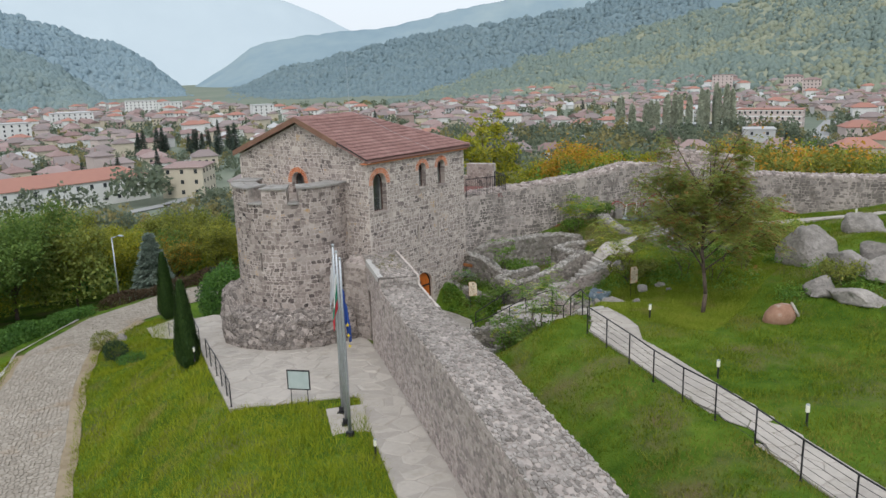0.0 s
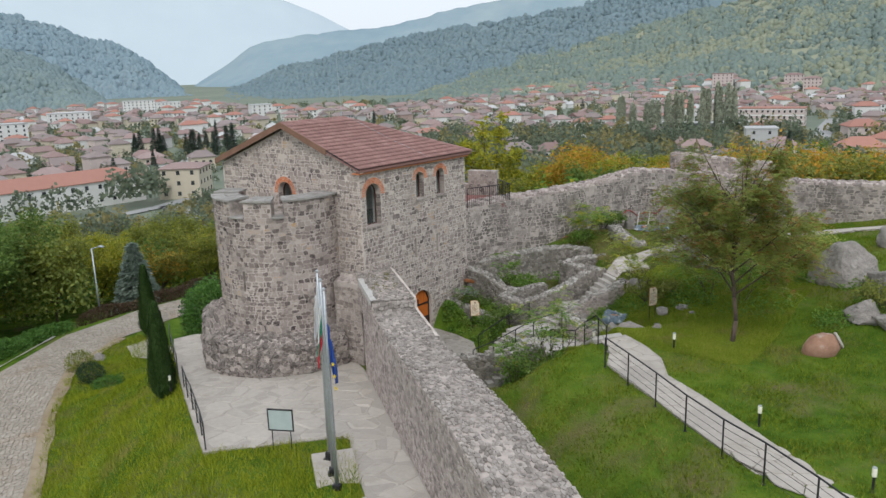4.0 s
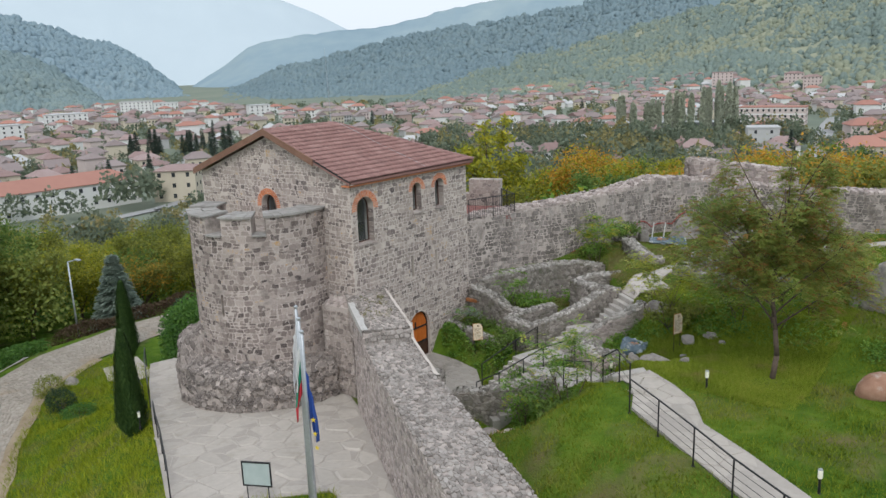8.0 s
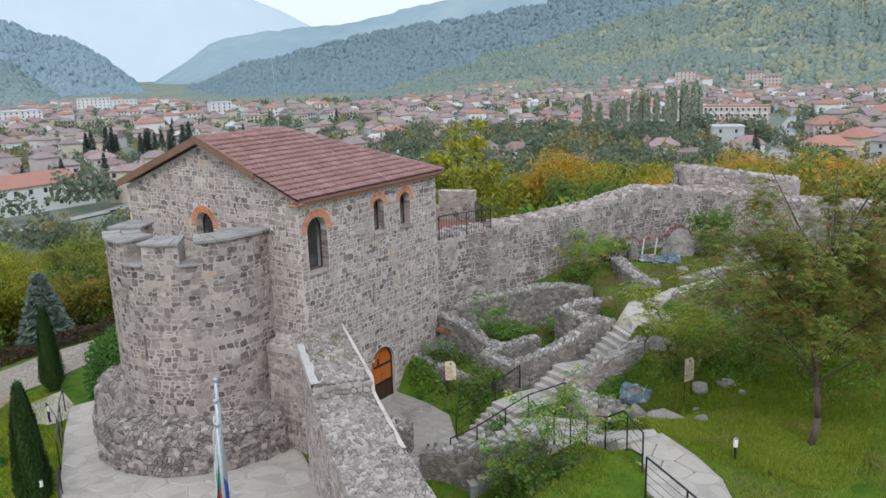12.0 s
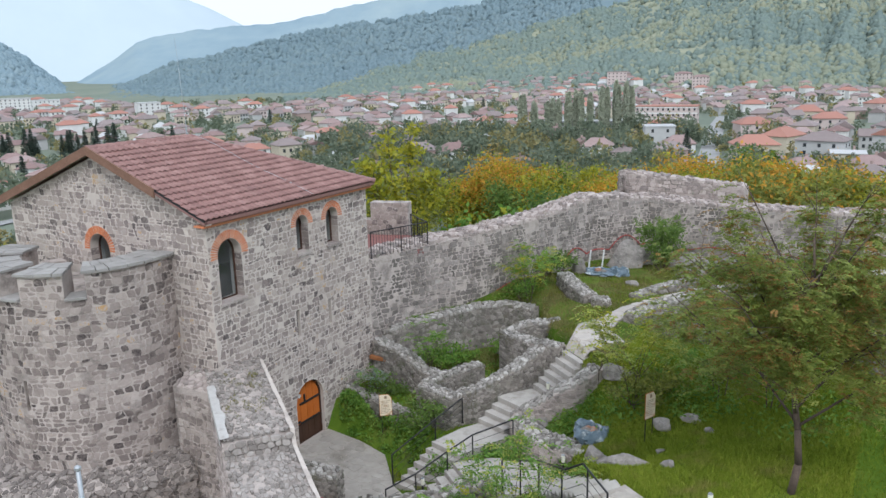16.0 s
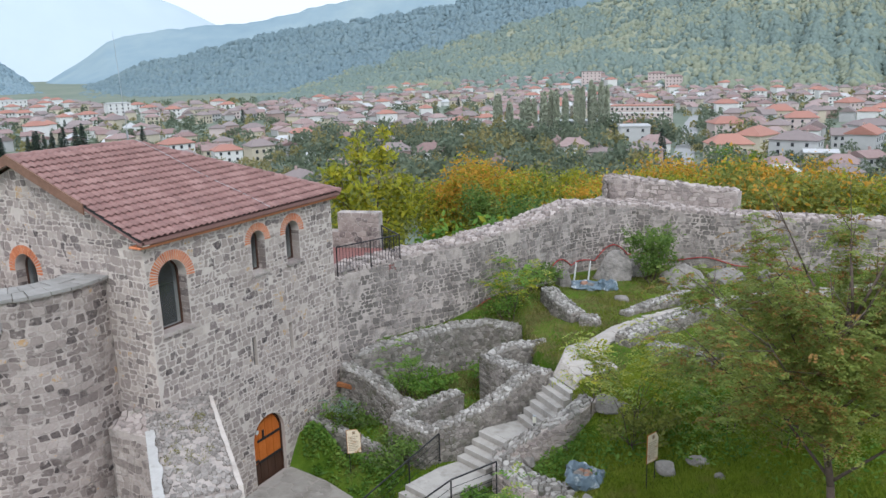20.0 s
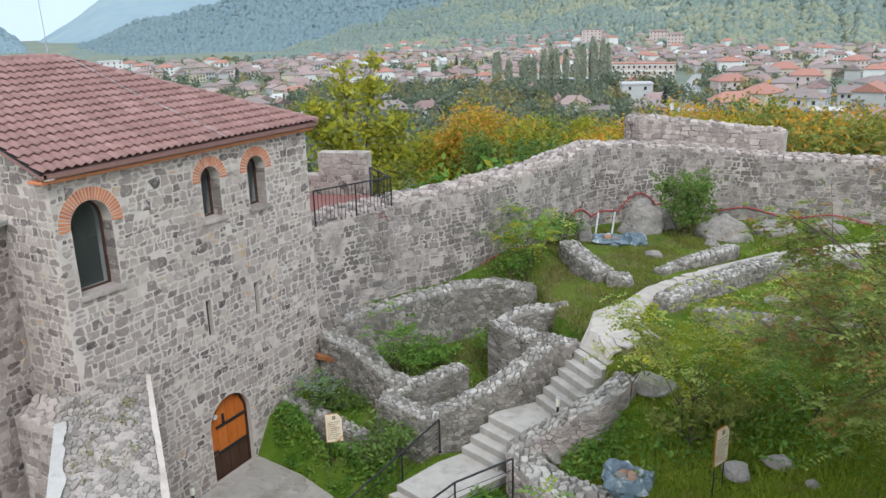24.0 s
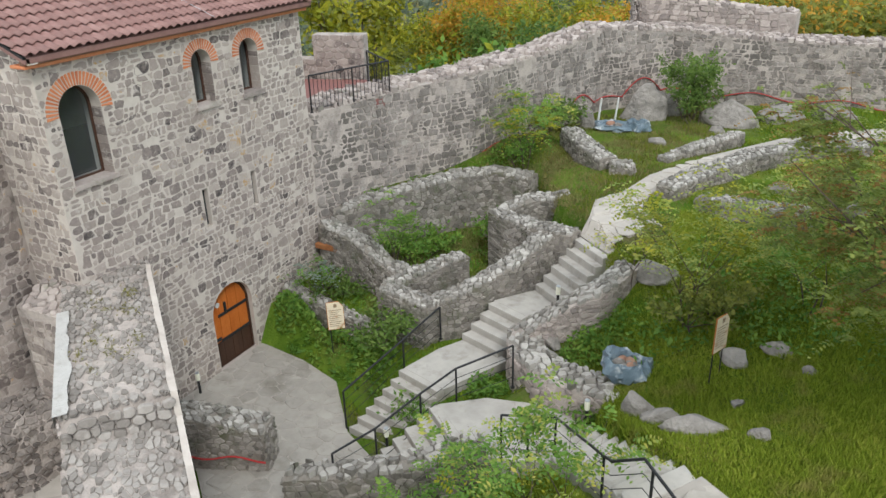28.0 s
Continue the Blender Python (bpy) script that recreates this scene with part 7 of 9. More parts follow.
def leader_limbs(bm, rng, height, spread, count, r0):
    """A trunk that runs up through the crown, with limbs leaving it at many heights."""
    pts = [Vector((0, 0, -0.2))]
    for k in range(1, 8):
        pts.append(Vector((0.14 * math.sin(k * 1.3), 0.12 * math.cos(k * 1.7) - 0.12, height * 0.85 * k / 7)))
    for k, (a, b) in enumerate(zip(pts, pts[1:])):
        rod(bm, a, b, r0 * (1 - 0.115 * k), r0 * (1 - 0.115 * (k + 1)), 8)
    ends = [pts[-1], pts[-2]]
    for k in range(count):
        f = 0.24 + 0.46 * (k + rng.uniform(0, 0.8)) / count
        i = min(6, int(f / 0.85 * 7))
        s = pts[i].lerp(pts[i + 1], f / 0.85 * 7 - i) if i < 7 else pts[-1]
        w = k * 2.4 + rng.uniform(-0.4, 0.4)
        out = spread * (1.0 - 0.5 * max(0.0, (f - 0.4) / 0.3)) * rng.uniform(0.6, 1.05)
        e1 = s + Vector((math.cos(w) * out * 0.5, math.sin(w) * out * 0.5, height * rng.uniform(0.12, 0.2)))
        e2 = e1 + Vector((math.cos(w + 0.2) * out * 0.5, math.sin(w + 0.2) * out * 0.5, height * rng.uniform(0.08, 0.22)))
        rod(bm, s, e1, r0 * 0.38, r0 * 0.22, 6)
        rod(bm, e1, e2, r0 * 0.22, r0 * 0.07, 5)
        ends += [e1, e1.lerp(e2, 0.5), e2]
        for q in range(6):
            w2 = w + rng.uniform(-1.4, 1.4)
            p = s.lerp(e1, rng.uniform(0.5, 1)) if q < 2 else e1.lerp(e2, rng.uniform(0, 0.9))
            e3 = p + Vector((math.cos(w2) * out * 0.36, math.sin(w2) * out * 0.36, height * rng.uniform(-0.03, 0.13)))
            rod(bm, p, e3, r0 * 0.13, r0 * 0.04, 4)
            ends += [p.lerp(e3, 0.5), e3]
    return ends


def tree(name, label, m, height, spread, leaf_key, n, size, seed, count=7, r0=0.12, stems=1, fork=0.3, clump=0.6, low=0.25, group="", lift=0.3, extra=None, category="tree"):
    """Trunk and limbs, and a crown of single leaves gathered in uneven clumps with gaps."""
    rng = np.random.default_rng(seed)
    th = empty(name, label, category, group=group, m=m)
    bm = bmesh.new()
    ends = limbs(bm, rng, (0, 0, 0), height, spread, count, r0, stems, fork)
    part("trunk", bm, M["bark"], th, smooth=True)
    E = np.array([tuple(e) for e in ends])
    zmax = E[:, 2].max()
    E[:, 2] *= height / (zmax * 1.06)
    per = max(1, n // len(E))
    C = np.repeat(E, per, 0)
    w = rng.uniform(0.5, 1.25, (len(E), 1)).repeat(per, 0)
    C = C + rng.normal(size=C.shape) * np.array([clump, clump, clump * 0.62]) * w * 0.55
    C = C[C[:, 2] > height * low * rng.uniform(0.7, 1.3, len(C))]
    part("crown", leaves("crown", C, size, M[leaf_key], rng, 0.25), None, th)
    if extra:
        key, share = extra
        pick = C[rng.random(len(C)) < share] + rng.normal(size=(1, 3)) * 0.02
        part("outer_foliage", leaves("outer_foliage", pick + rng.normal(size=pick.shape) * clump * 0.35, size, M[key], rng, 0.25), None, th, "turning leaves")
    return th


def frond_leaves(name, P, D, length, material, rng, pairs=8, width=0.022, droop=0.5):
    """Feathery compound leaves: leaflets in pairs along arching stalks that start at P and head along D."""
    n = len(P)
    D = D / (np.linalg.norm(D, axis=1, keepdims=True) + 1e-9)
    L = length * rng.uniform(0.6, 1.25, (n, 1))
    side = np.cross(D, np.array([0, 0, 1.0]))
    side /= np.linalg.norm(side, axis=1, keepdims=True) + 1e-9
    Cs, As, Bs = [], [], []
    for k in range(1, pairs + 1):
        t = k / pairs
        c = P + D * L * t - np.array([0, 0, 1.0]) * L * droop * t * t
        ll = L * (0.14 + 0.7 / pairs) * (1.1 - 0.5 * t)
        for s in (-1, 1):
            a = side * s * 0.9 + D * 0.35 + rng.normal(size=(n, 3)) * 0.16 - np.array([0, 0, 0.25])
            a /= np.linalg.norm(a, axis=1, keepdims=True)
            b = np.cross(a, np.cross(side, D) + rng.normal(size=(n, 3)) * 0.2)
            b /= np.linalg.norm(b, axis=1, keepdims=True) + 1e-9
            Cs.append(c + a * ll * 0.55)
            As.append(a * ll * 0.5)
            Bs.append(b * width * L / length)
    return quads(name, np.concatenate(Cs), np.concatenate(As), np.concatenate(Bs), material)


def frond_tree(name, label, m, height, spread, key, n, seed, stems=3, count=5, r0=0.02, fork=0.35, length=0.36, group="", extra=None, category="tree", low=0.2, droop=0.5, width=0.022, pairs=8, leader=False):
    """Thin forking stems with feathery compound leaves at their ends, airy between."""
    rng = np.random.default_rng(seed)
    th = empty(name, label, category, group=group, m=m)
    bm = bmesh.new()
    ends = leader_limbs(bm, rng, height, spread, count, r0) if leader else limbs(bm, rng, (0, 0, 0), height, spread, count, r0, stems, fork, lean=spread * 0.2)
    part("trunk", bm, M["bark"], th, smooth=True)
    E = np.array([tuple(e) for e in ends])
    E[:, 2] *= height / (E[:, 2].max() * 1.03)
    P = E[rng.integers(0, len(E), n)] + rng.normal(size=(n, 3)) * 0.05 * spread
    P = P[P[:, 2] > height * low]
    D = rand_dirs(rng, len(P))
    D[:, 2] = np.abs(D[:, 2]) * 0.5 + 0.1
    D[:, :2] += 0.5 * P[:, :2] / (spread + 0.1)
    cut = rng.random(len(P)) < (extra[1] if extra else 0)
    part("crown", frond_leaves("crown", P[~cut], D[~cut], length, M[key], rng, pairs, width, droop), None, th)
    if extra and cut.any():
        part("outer_foliage", frond_leaves("outer_foliage", P[cut], D[cut], length, M[extra[0]], rng, pairs, width, droop), None, th, "turning leaves")
    return th


def ground_pose(x, y, s=1.0, rz=0.0, dz=0.0):
    return pose(x, y, gz(x, y) + dz, 0, 0, rz) @ Matrix.Scale(s, 4)


# the locust on the lawn and its seedlings
frond_tree("locust_tree", "young locust tree with fine leaves turning brown", ground_pose(15.3, 2.65), 6.9, 2.75, "leaf_tree", 9800, 5, stems=1, count=22, r0=0.09, fork=0.24, leader=True, length=0.29, extra=("leaf_rust", 0.22), low=0.24, width=0.024, droop=0.6, pairs=7)
for k, (x, y, h, sp, n, key, ex, lab) in enumerate((
        (9.9, -0.25, 2.75, 0.95, 190, "weed", ("leaf_locust", 0.45), "leafy green locust sapling on the bank"), (9.0, 0.65, 1.5, 0.7, 70, "weed", ("leaf_yellow", 0.15), "bright green locust sapling by the steps"),
        (8.2, -0.2, 1.6, 0.8, 80, "weed", ("leaf_yellow", 0.10), "bright green locust sapling by the steps"),
        (10.7, 5.9, 3.1, 1.4, 300, "leaf_locust", ("leaf_yellow", 0.35), "leggy locust sapling among the ruins"), (12.9, 6.9, 1.7, 1.4, 240, "weed", ("leaf_locust", 0.45), "leggy locust sapling among the ruins"), (13.6, 9.4, 2.7, 1.6, 480, "leaf_locust", ("leaf_rust", 0.35), "leggy locust sapling among the ruins"), (15.0, 8.3, 3.2, 1.7, 520, "leaf_locust", ("leaf_rust", 0.35), "leggy locust sapling among the ruins"),
        (14.3, 6.6, 1.9, 1.4, 280, "weed", ("leaf_locust", 0.5), "leggy locust sapling among the ruins"), (9.2, 7.1, 1.5, 0.8, 50, "leaf_locust", ("leaf_yellow", 0.3), "leggy locust sapling among the ruins"),
        (4.3, 12.75, 2.2, 1.1, 220, "weed", ("leaf_yellow", 0.4), "leggy locust sapling among the ruins"), (3.9, 14.3, 1.5, 0.9, 120, "weed", ("leaf_locust", 0.4), "leggy locust sapling among the ruins"),
        (2.6, 7.75, 2.3, 0.7, 90, "weed", None, "bright green seedling rising from a ruined wall"), (1.2, 6.4, 0.9, 0.7, 60, "leaf_spruce", ("weed", 0.5), "grey-green seedling in a ruined room"))):
    frond_tree("locust_shrub", lab, ground_pose(x, y), h, sp, key, n, 6 + k, stems=3, count=3, r0=0.018, fork=0.32, length=0.46, group="locust saplings", extra=ex, low=0.12, pairs=6, width=0.030)
for k, (x, y, h, s, key) in enumerate(((10.9, 5.75, 1.1, 0.9, "leaf_olive"), (9.5, -0.75, 1.25, 0.8, "leaf_green"), (3.9, 12.9, 0.8, 0.6, "weed"), (3.9, 16.4, 1.2, 0.8, "leaf_green"), (7.6, 19.6, 2.5, 0.95, "leaf_green"), (7.9, 19.2, 1.5, 0.7, "leaf_green"), (2.3, 8.5, 1.0, 0.4, "weed"),
                                        (1.4, 6.7, 0.5, 0.6, "leaf_green"), (2.6, 9.4, 0.7, 0.6, "weed"), (4.3, 5.0, 1.0, 0.6, "leaf_green"), (4.0, 11.2, 0.9, 0.6, "weed"), (7.0, 1.0, 0.35, 0.3, "weed"),
                                        (8.2, 0.2, 0.5, 0.5, "weed"), (9.3, 3.95, 0.5, 0.4, "weed"), (5.9, 3.1, 0.5, 0.4, "weed"), (21.5, 13.6, 1.4, 1.1, "leaf_green"), (19.4, 6.6, 0.9, 0.8, "leaf_olive"), (15.2, 12.6, 1.8, 1.4, "leaf_locust"))):
    tree("shrub", "leafy self-sown shrub among the stones", ground_pose(x, y), h, s, key, int(300 + 1000 * h * s), 0.07, 40 + k, count=5, r0=0.025, stems=3, fork=0.15, clump=0.3, low=0.03, group="shrubs", category="shrub")


def weeds(name, label, spots, n, size, key, seed, h):
    """Loose ground plants over a patch."""
    rng = np.random.default_rng(seed)
    C = []
    for x, y, r in spots:
        a, q = rng.uniform(0, 6.28, n), np.sqrt(rng.uniform(0, 1, n)) * r
        px, py = x + np.cos(a) * q, y + np.sin(a) * q
        C.append(np.stack([px, py, ground_z(px, py) + rng.uniform(0.0, h, n)], 1))
    ob = part(name, leaves(name, np.concatenate(C), size, M[key], rng, 0.35), None)
    return tagged(ob, label, "plants", kind="stuff")


weeds("bed_plants", "leafy plants in the bed beside the gate", [(1.2, 5.35, 0.5), (2.0, 5.2, 0.55), (2.8, 5.0, 0.5), (3.5, 4.75, 0.5), (0.6, 5.55, 0.4), (4.1, 4.6, 0.4)], 420, 0.075, "weed", 71, 0.26)
weeds("room_weeds", "weeds growing over the ruined rooms", [(1.0, 6.6, 0.7), (2.2, 6.6, 0.7), (1.4, 7.9, 0.7), (2.6, 8.8, 0.6), (4.6, 8.4, 0.8), (5.6, 8.9, 0.8), (3.9, 9.6, 0.6), (0.8, 7.6, 0.5), (4.3, 10.3, 0.5), (0.9, 9.6, 0.4), (1.7, 10.9, 0.4), (3.2, 12.6, 0.5)], 170, 0.055, "weed", 72, 0.12)
weeds("slope_weeds", "taller weeds on the grassy slope", [(10.3, 5.6, 1.0), (11.6, 6.3, 1.2), (12.6, 6.0, 1.0), (13.2, 8.6, 1.5), (11.4, 8.4, 1.4), (9.0, 6.0, 0.5), (8.8, 5.4, 0.5), (15.0, 6.0, 1.5), (9.6, 0.1, 0.5), (9.0, -0.7, 0.7), (8.3, -0.2, 0.6), (7.0, 4.4, 0.45), (6.1, 2.6, 0.3), (18.2, 8.6, 0.9), (19.2, 6.8, 1.0), (19.6, 9.6, 0.8), (17.9, 5.2, 0.7), (16.2, 9.2, 0.6), (20.6, 6.0, 0.8), (21.5, 10.2, 0.9)], 420, 0.065, "weed", 73, 0.35)


# dry tufts on the curtain wall beside the chapel
rng_t = np.random.default_rng(77)
ct = []
for k in range(26):
    sx, cx = rng_t.uniform(0.2, 3.6), rng_t.uniform(0.1, 1.2)
    q = cw_point(sx, cx, cw_top(sx) + 0.05)
    ct.append(np.array(q) + rng_t.normal(size=(14, 3)) * np.array([0.06, 0.06, 0.05]) + np.array([0, 0, 0.05]))
tagged(part("wall_tufts", leaves("wall_tufts", np.concatenate(ct), 0.026, M["blade_dry"], rng_t, 0.0, 3.0), None), "dry grass tufts growing on the wall top", "grass", kind="stuff")


def grass(name, label, area, n, h, seed, key="blade", keep=None):
    """Standing blades over a patch of lawn."""
    rng = np.random.default_rng(seed)
    x0, x1, y0, y1 = area
    x, y = rng.uniform(x0, x1, n), rng.uniform(y0, y1, n)
    ok = keep(x, y)
    x, y = x[ok], y[ok]
    z = ground_z(x, y)
    m = len(x)
    tall = h * rng.uniform(0.5, 1.5, m) * (0.7 + 0.6 * np.sin(x * 0.9 + 2 * np.sin(y * 0.7)) ** 2)
    a = rng.uniform(0, 6.28, m)
    lean = rng.normal(size=(m, 2)) * tall[:, None] * 0.5
    wd = 0.009 + 0.008 * rng.random(m)
    side = np.stack([np.cos(a) * wd, np.sin(a) * wd], 1)
    V = np.empty((m, 3, 3))
    V[:, 0] = np.stack([x - side[:, 0], y - side[:, 1], z - 0.02], 1)
    V[:, 1] = np.stack([x + side[:, 0], y + side[:, 1], z - 0.02], 1)
    V[:, 2] = np.stack([x + lean[:, 0], y + lean[:, 1], z + tall], 1)
    me = bpy.data.meshes.new(name)
    me.vertices.add(m * 3)
    me.vertices.foreach_set("co", V.reshape(-1))
    me.loops.add(m * 3)
    me.loops.foreach_set("vertex_index", np.arange(m * 3, dtype=np.int32))
    me.polygons.add(m)
    me.polygons.foreach_set("loop_start", np.arange(0, m * 3, 3, dtype=np.int32))
    me.polygons.foreach_set("loop_total", np.full(m, 3, dtype=np.int32))
    me.materials.append(M[key])
    me.update(calc_edges=True)
    return tagged(part(name, me, None), label, "grass", kind="stuff")


def in_poly(x, y, pts):
    c = np.zeros(np.shape(x), bool)
    n = len(pts)
    for k in range(n):
        (ax, ay), (bx, by) = pts[k], pts[(k + 1) % n]
        c ^= ((ay > y) != (by > y)) & (x < (bx - ax) * (y - ay) / ((by - ay) if by != ay else 1e-9) + ax)
    return c


def keep_inner(x, y):
    u = NX * x + NY * y
    bx = np.interp(y, [b[1] for b in BACK[:6]], [b[0] for b in BACK[:6]])
    ok = (u > 1.65) & (x > 0.1) & (y < 22) & ((y < 7.8) | (x > bx + 0.1))
    for pl in (court_poly, path_poly, up_poly, STAIR_C, STAIR_D, [(5.05, 4.15), (6.25, 3.82), (7.0, 5.45), (5.7, 5.85)], [(4.3, 2.9), (5.45, 2.75), (6.25, 3.84), (5.08, 4.2)], [(5.2, 1.41), (6.45, 0.44), (7.79, 2.18), (9.4, 3.6), (8.6, 4.25), (6.54, 3.15)]):
        ok &= ~in_poly(x, y, pl)
    dry = (y > 8.2) & (x < 9.5)
    ok &= ~dry | (np.sin(x * 2.1 + np.sin(y * 1.7) * 2) * np.sin(y * 1.9 + 1.0) > 0.15)
    return ok


def keep_dry(x, y):
    u = np.interp(y, [b[1] for b in BACK[:6]], [b[0] for b in BACK[:6]])
    return (x > u + 0.1) & ~in_poly(x, y, up_poly) & ~in_poly(x, y, STAIR_C)


def keep_outer(x, y):
    u = NX * x + NY * y
    dr, _ = seg_dist(x, y, ROAD)
    return (u < -0.4) & (dr > 2.1) & ~in_poly(x, y, plaza_poly) & ~((np.hypot(x - AX, y - AY) < 4.3))


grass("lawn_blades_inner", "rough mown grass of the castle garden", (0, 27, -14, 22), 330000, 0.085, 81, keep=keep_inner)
grass("lawn_blades_slope", "thick green grass on the slope by the ruins", (8.5, 16.5, 0.5, 10.5), 230000, 0.08, 84, key="blade_slope_lit", keep=keep_inner)
grass("lawn_blades_dry", "thin dry grass between the ruins", (0, 9.5, 8.2, 22), 70000, 0.07, 83, key="blade_dry", keep=keep_dry)
grass("lawn_blades_bank", "long grass on the bank below the forecourt", (-21, 22, -22, 1), 300000, 0.17, 82, key="blade_bank", keep=keep_outer)


# cypresses, spruce, clipped bushes
def cypress(x, y, h, r, seed, label="dark slim cypress beside the forecourt"):
    rng = np.random.default_rng(seed)
    th = empty("cypress", label, "tree", group="cypresses", m=ground_pose(x, y))
    part("trunk", rod_bm((0, 0, -0.2), (0, 0, h * 0.9), 0.07, 0.02, 8), M["bark"], th)
    n = 9000
    t = rng.beta(1.3, 1.6, n)
    rad = r * np.minimum(1, (1.05 - t) ** 0.62 * 1.15) * np.minimum(1, 0.45 + t * 5)
    a = rng.uniform(0, 6.28, n)
    q = rad * (0.72 + 0.32 * rng.random(n)) * (1 + 0.10 * np.sin(a * 5 + t * 9))
    C = np.stack([np.cos(a) * q, np.sin(a) * q, 0.08 + t * h], 1)
    A = np.stack([np.cos(a) * 0.03, np.sin(a) * 0.03, np.full(n, 0.10)], 1) + rng.normal(size=(n, 3)) * 0.025
    B = np.stack([-np.sin(a), np.cos(a), np.zeros(n)], 1) * 0.035
    part("crown", quads("crown", C, A, B, M["leaf_cypress"]), None, th)


cypress(-5.2, -6.87, 4.15, 0.55, 1)
cypress(-20.4, 1.5, 4.5, 0.6, 2)
cypress(-15.2, 5.2, 5.4, 0.55, 3)


def spruce(x, y, h, r, seed, key, label, n=7000, tiers=11, fat=1.0, m=None, name="spruce", group=""):
    rng = np.random.default_rng(seed)
    th = empty(name, label, "tree", group=group, m=m if m is not None else ground_pose(x, y))
    part("trunk", rod_bm((0, 0, -0.2), (0, 0, h * 0.96), 0.03 * h * 0.7, 0.02, 8), M["bark"], th)
    t = (rng.integers(0, tiers, n) + rng.uniform(0, 0.5, n)) / tiers
    rad = r * (1 - t) ** 0.85 + 0.03
    br = rng.integers(0, 11, n)
    a = br * 0.571 + t * 37 + rng.normal(size=n) * 0.12
    q = rad * np.sqrt(rng.uniform(0.02, 1, n))
    C = np.stack([np.cos(a) * q, np.sin(a) * q, 0.06 * h + t * h * 0.94 - q * 0.28 + rng.normal(size=n) * 0.03 * r], 1)
    A = np.stack([np.cos(a), np.sin(a), np.full(n, -0.15)], 1) * (0.085 * r + 0.01) * fat + rng.normal(size=(n, 3)) * 0.02 * r
    B = np.stack([-np.sin(a), np.cos(a), rng.normal(size=n) * 0.4], 1) * 0.035 * r * fat
    part("crown", quads("crown", C, A, B, M[key]), None, th)
    return th


spruce(-28.4, 5.4, 1.2 - gz(-28.4, 5.4), 2.05, 4, "leaf_spruce", "blue-grey spruce beside the lane", 9000, 9, 1.3)


def bush(x, y, rx, rz, key, seed, label, name="clipped_bush", n=2600, size=0.05, group="clipped bushes"):
    rng = np.random.default_rng(seed)
    th = empty(name, label, "bush", group=group, m=ground_pose(x, y))
    bm = bmesh.new()
    for k in range(5):
        w = k * 1.3
        rod(bm, (0, 0, -0.1), (math.cos(w) * rx * 0.5, math.sin(w) * rx * 0.5, rz * 1.1), 0.03, 0.01, 5)
    part("stem", bm, M["bark"], th)
    d = rand_dirs(rng, n)
    f = (0.7 + 0.33 * rng.random((n, 1))) * (1 + 0.14 * np.sin(d[:, :1] * 5 + seed) * np.sin(d[:, 1:2] * 6))
    C = d * f * np.array([rx, rx, rz]) + np.array([0, 0, rz * 0.85])
    C = C[C[:, 2] > 0]
    part("foliage", leaves("foliage", C, size, M[key], rng, 0.1), None, th)
    return th


bush(-16.14, -4.65, 0.72, 0.62, "leaf_dark", 1, "round clipped dark green bush", size=0.045)
bush(-18.36, -4.13, 0.78, 0.62, "leaf_olive", 2, "round clipped olive bush", size=0.045)
bush(-13.6, 1.6, 1.7, 2.55, "leaf_juniper", 3, "tall bright green bush beside the apse", n=9000, size=0.10, name="bush", group="bushes")
bush(-14.5, -4.6, 0.8, 0.35, "leaf_juniper", 4, "low spreading green bush", n=2200, name="bush", group="bushes")
bush(-16.8, 3.4, 1.5, 1.9, "leaf_dark", 5, "tall dark green bush beside the apse", n=6000, size=0.10, name="bush", group="bushes")


def hedge(name, pts, w, h, key, seed, label, n, size=0.08):
    rng = np.random.default_rng(seed)
    L = lengths(pts)
    s = rng.uniform(0, L[-1], n)
    x, y = np.interp(s, L, [p[0] for p in pts]), np.interp(s, L, [p[1] for p in pts])
    a, q = rng.uniform(0, 6.28, n), rng.uniform(0.75, 1.05, n)
    hh = h * (0.85 + 0.25 * np.sin(s * 1.3) * np.sin(s * 0.5))
    x2, y2 = x + np.cos(a) * q * w, y + rng.normal(size=n) * 0.15
    z = ground_z(x2, y2) + np.abs(np.sin(a)) * q * hh
    C = np.stack([x2, y2, z], 1)
    th = empty(name, label, "hedge")
    part("foliage", leaves("foliage", C, size, M[key], rng, 0.2), None, th)
    bm = bmesh.new()
    for k in range(10):
        t = L[-1] * (k + 0.5) / 10
        px, py = float(np.interp(t, L, [p[0] for p in pts])), float(np.interp(t, L, [p[1] for p in pts]))
        rod(bm, (px, py, gz(px, py) - 0.1), (px, py, gz(px, py) + h * 0.7), 0.04, 0.02, 5)
    part("stem", bm, M["bark"], th)


hedge("brown_hedge", [(-27.2, 0.6), (-27.2, 3.5), (-26.8, 7.5), (-26.0, 12.0)], 0.9, 1.1, "leaf_hedge", 91, "brown-leaved hedge along the lane", 9000)
hedge("juniper_hedge", [(-20.5, -12.8), (-24.2, -8.6), (-26.3, -4.0), (-27.3, -0.6)], 1.5, 1.0, "leaf_juniper", 92, "low spreading juniper beside the lane", 14000, 0.10)
hedge("juniper_hedge", [(-14.5, -16.5), (-18.5, -14.0), (-20.5, -12.8)], 1.3, 0.7, "leaf_juniper", 93, "low spreading juniper beside the lane", 6000, 0.10)

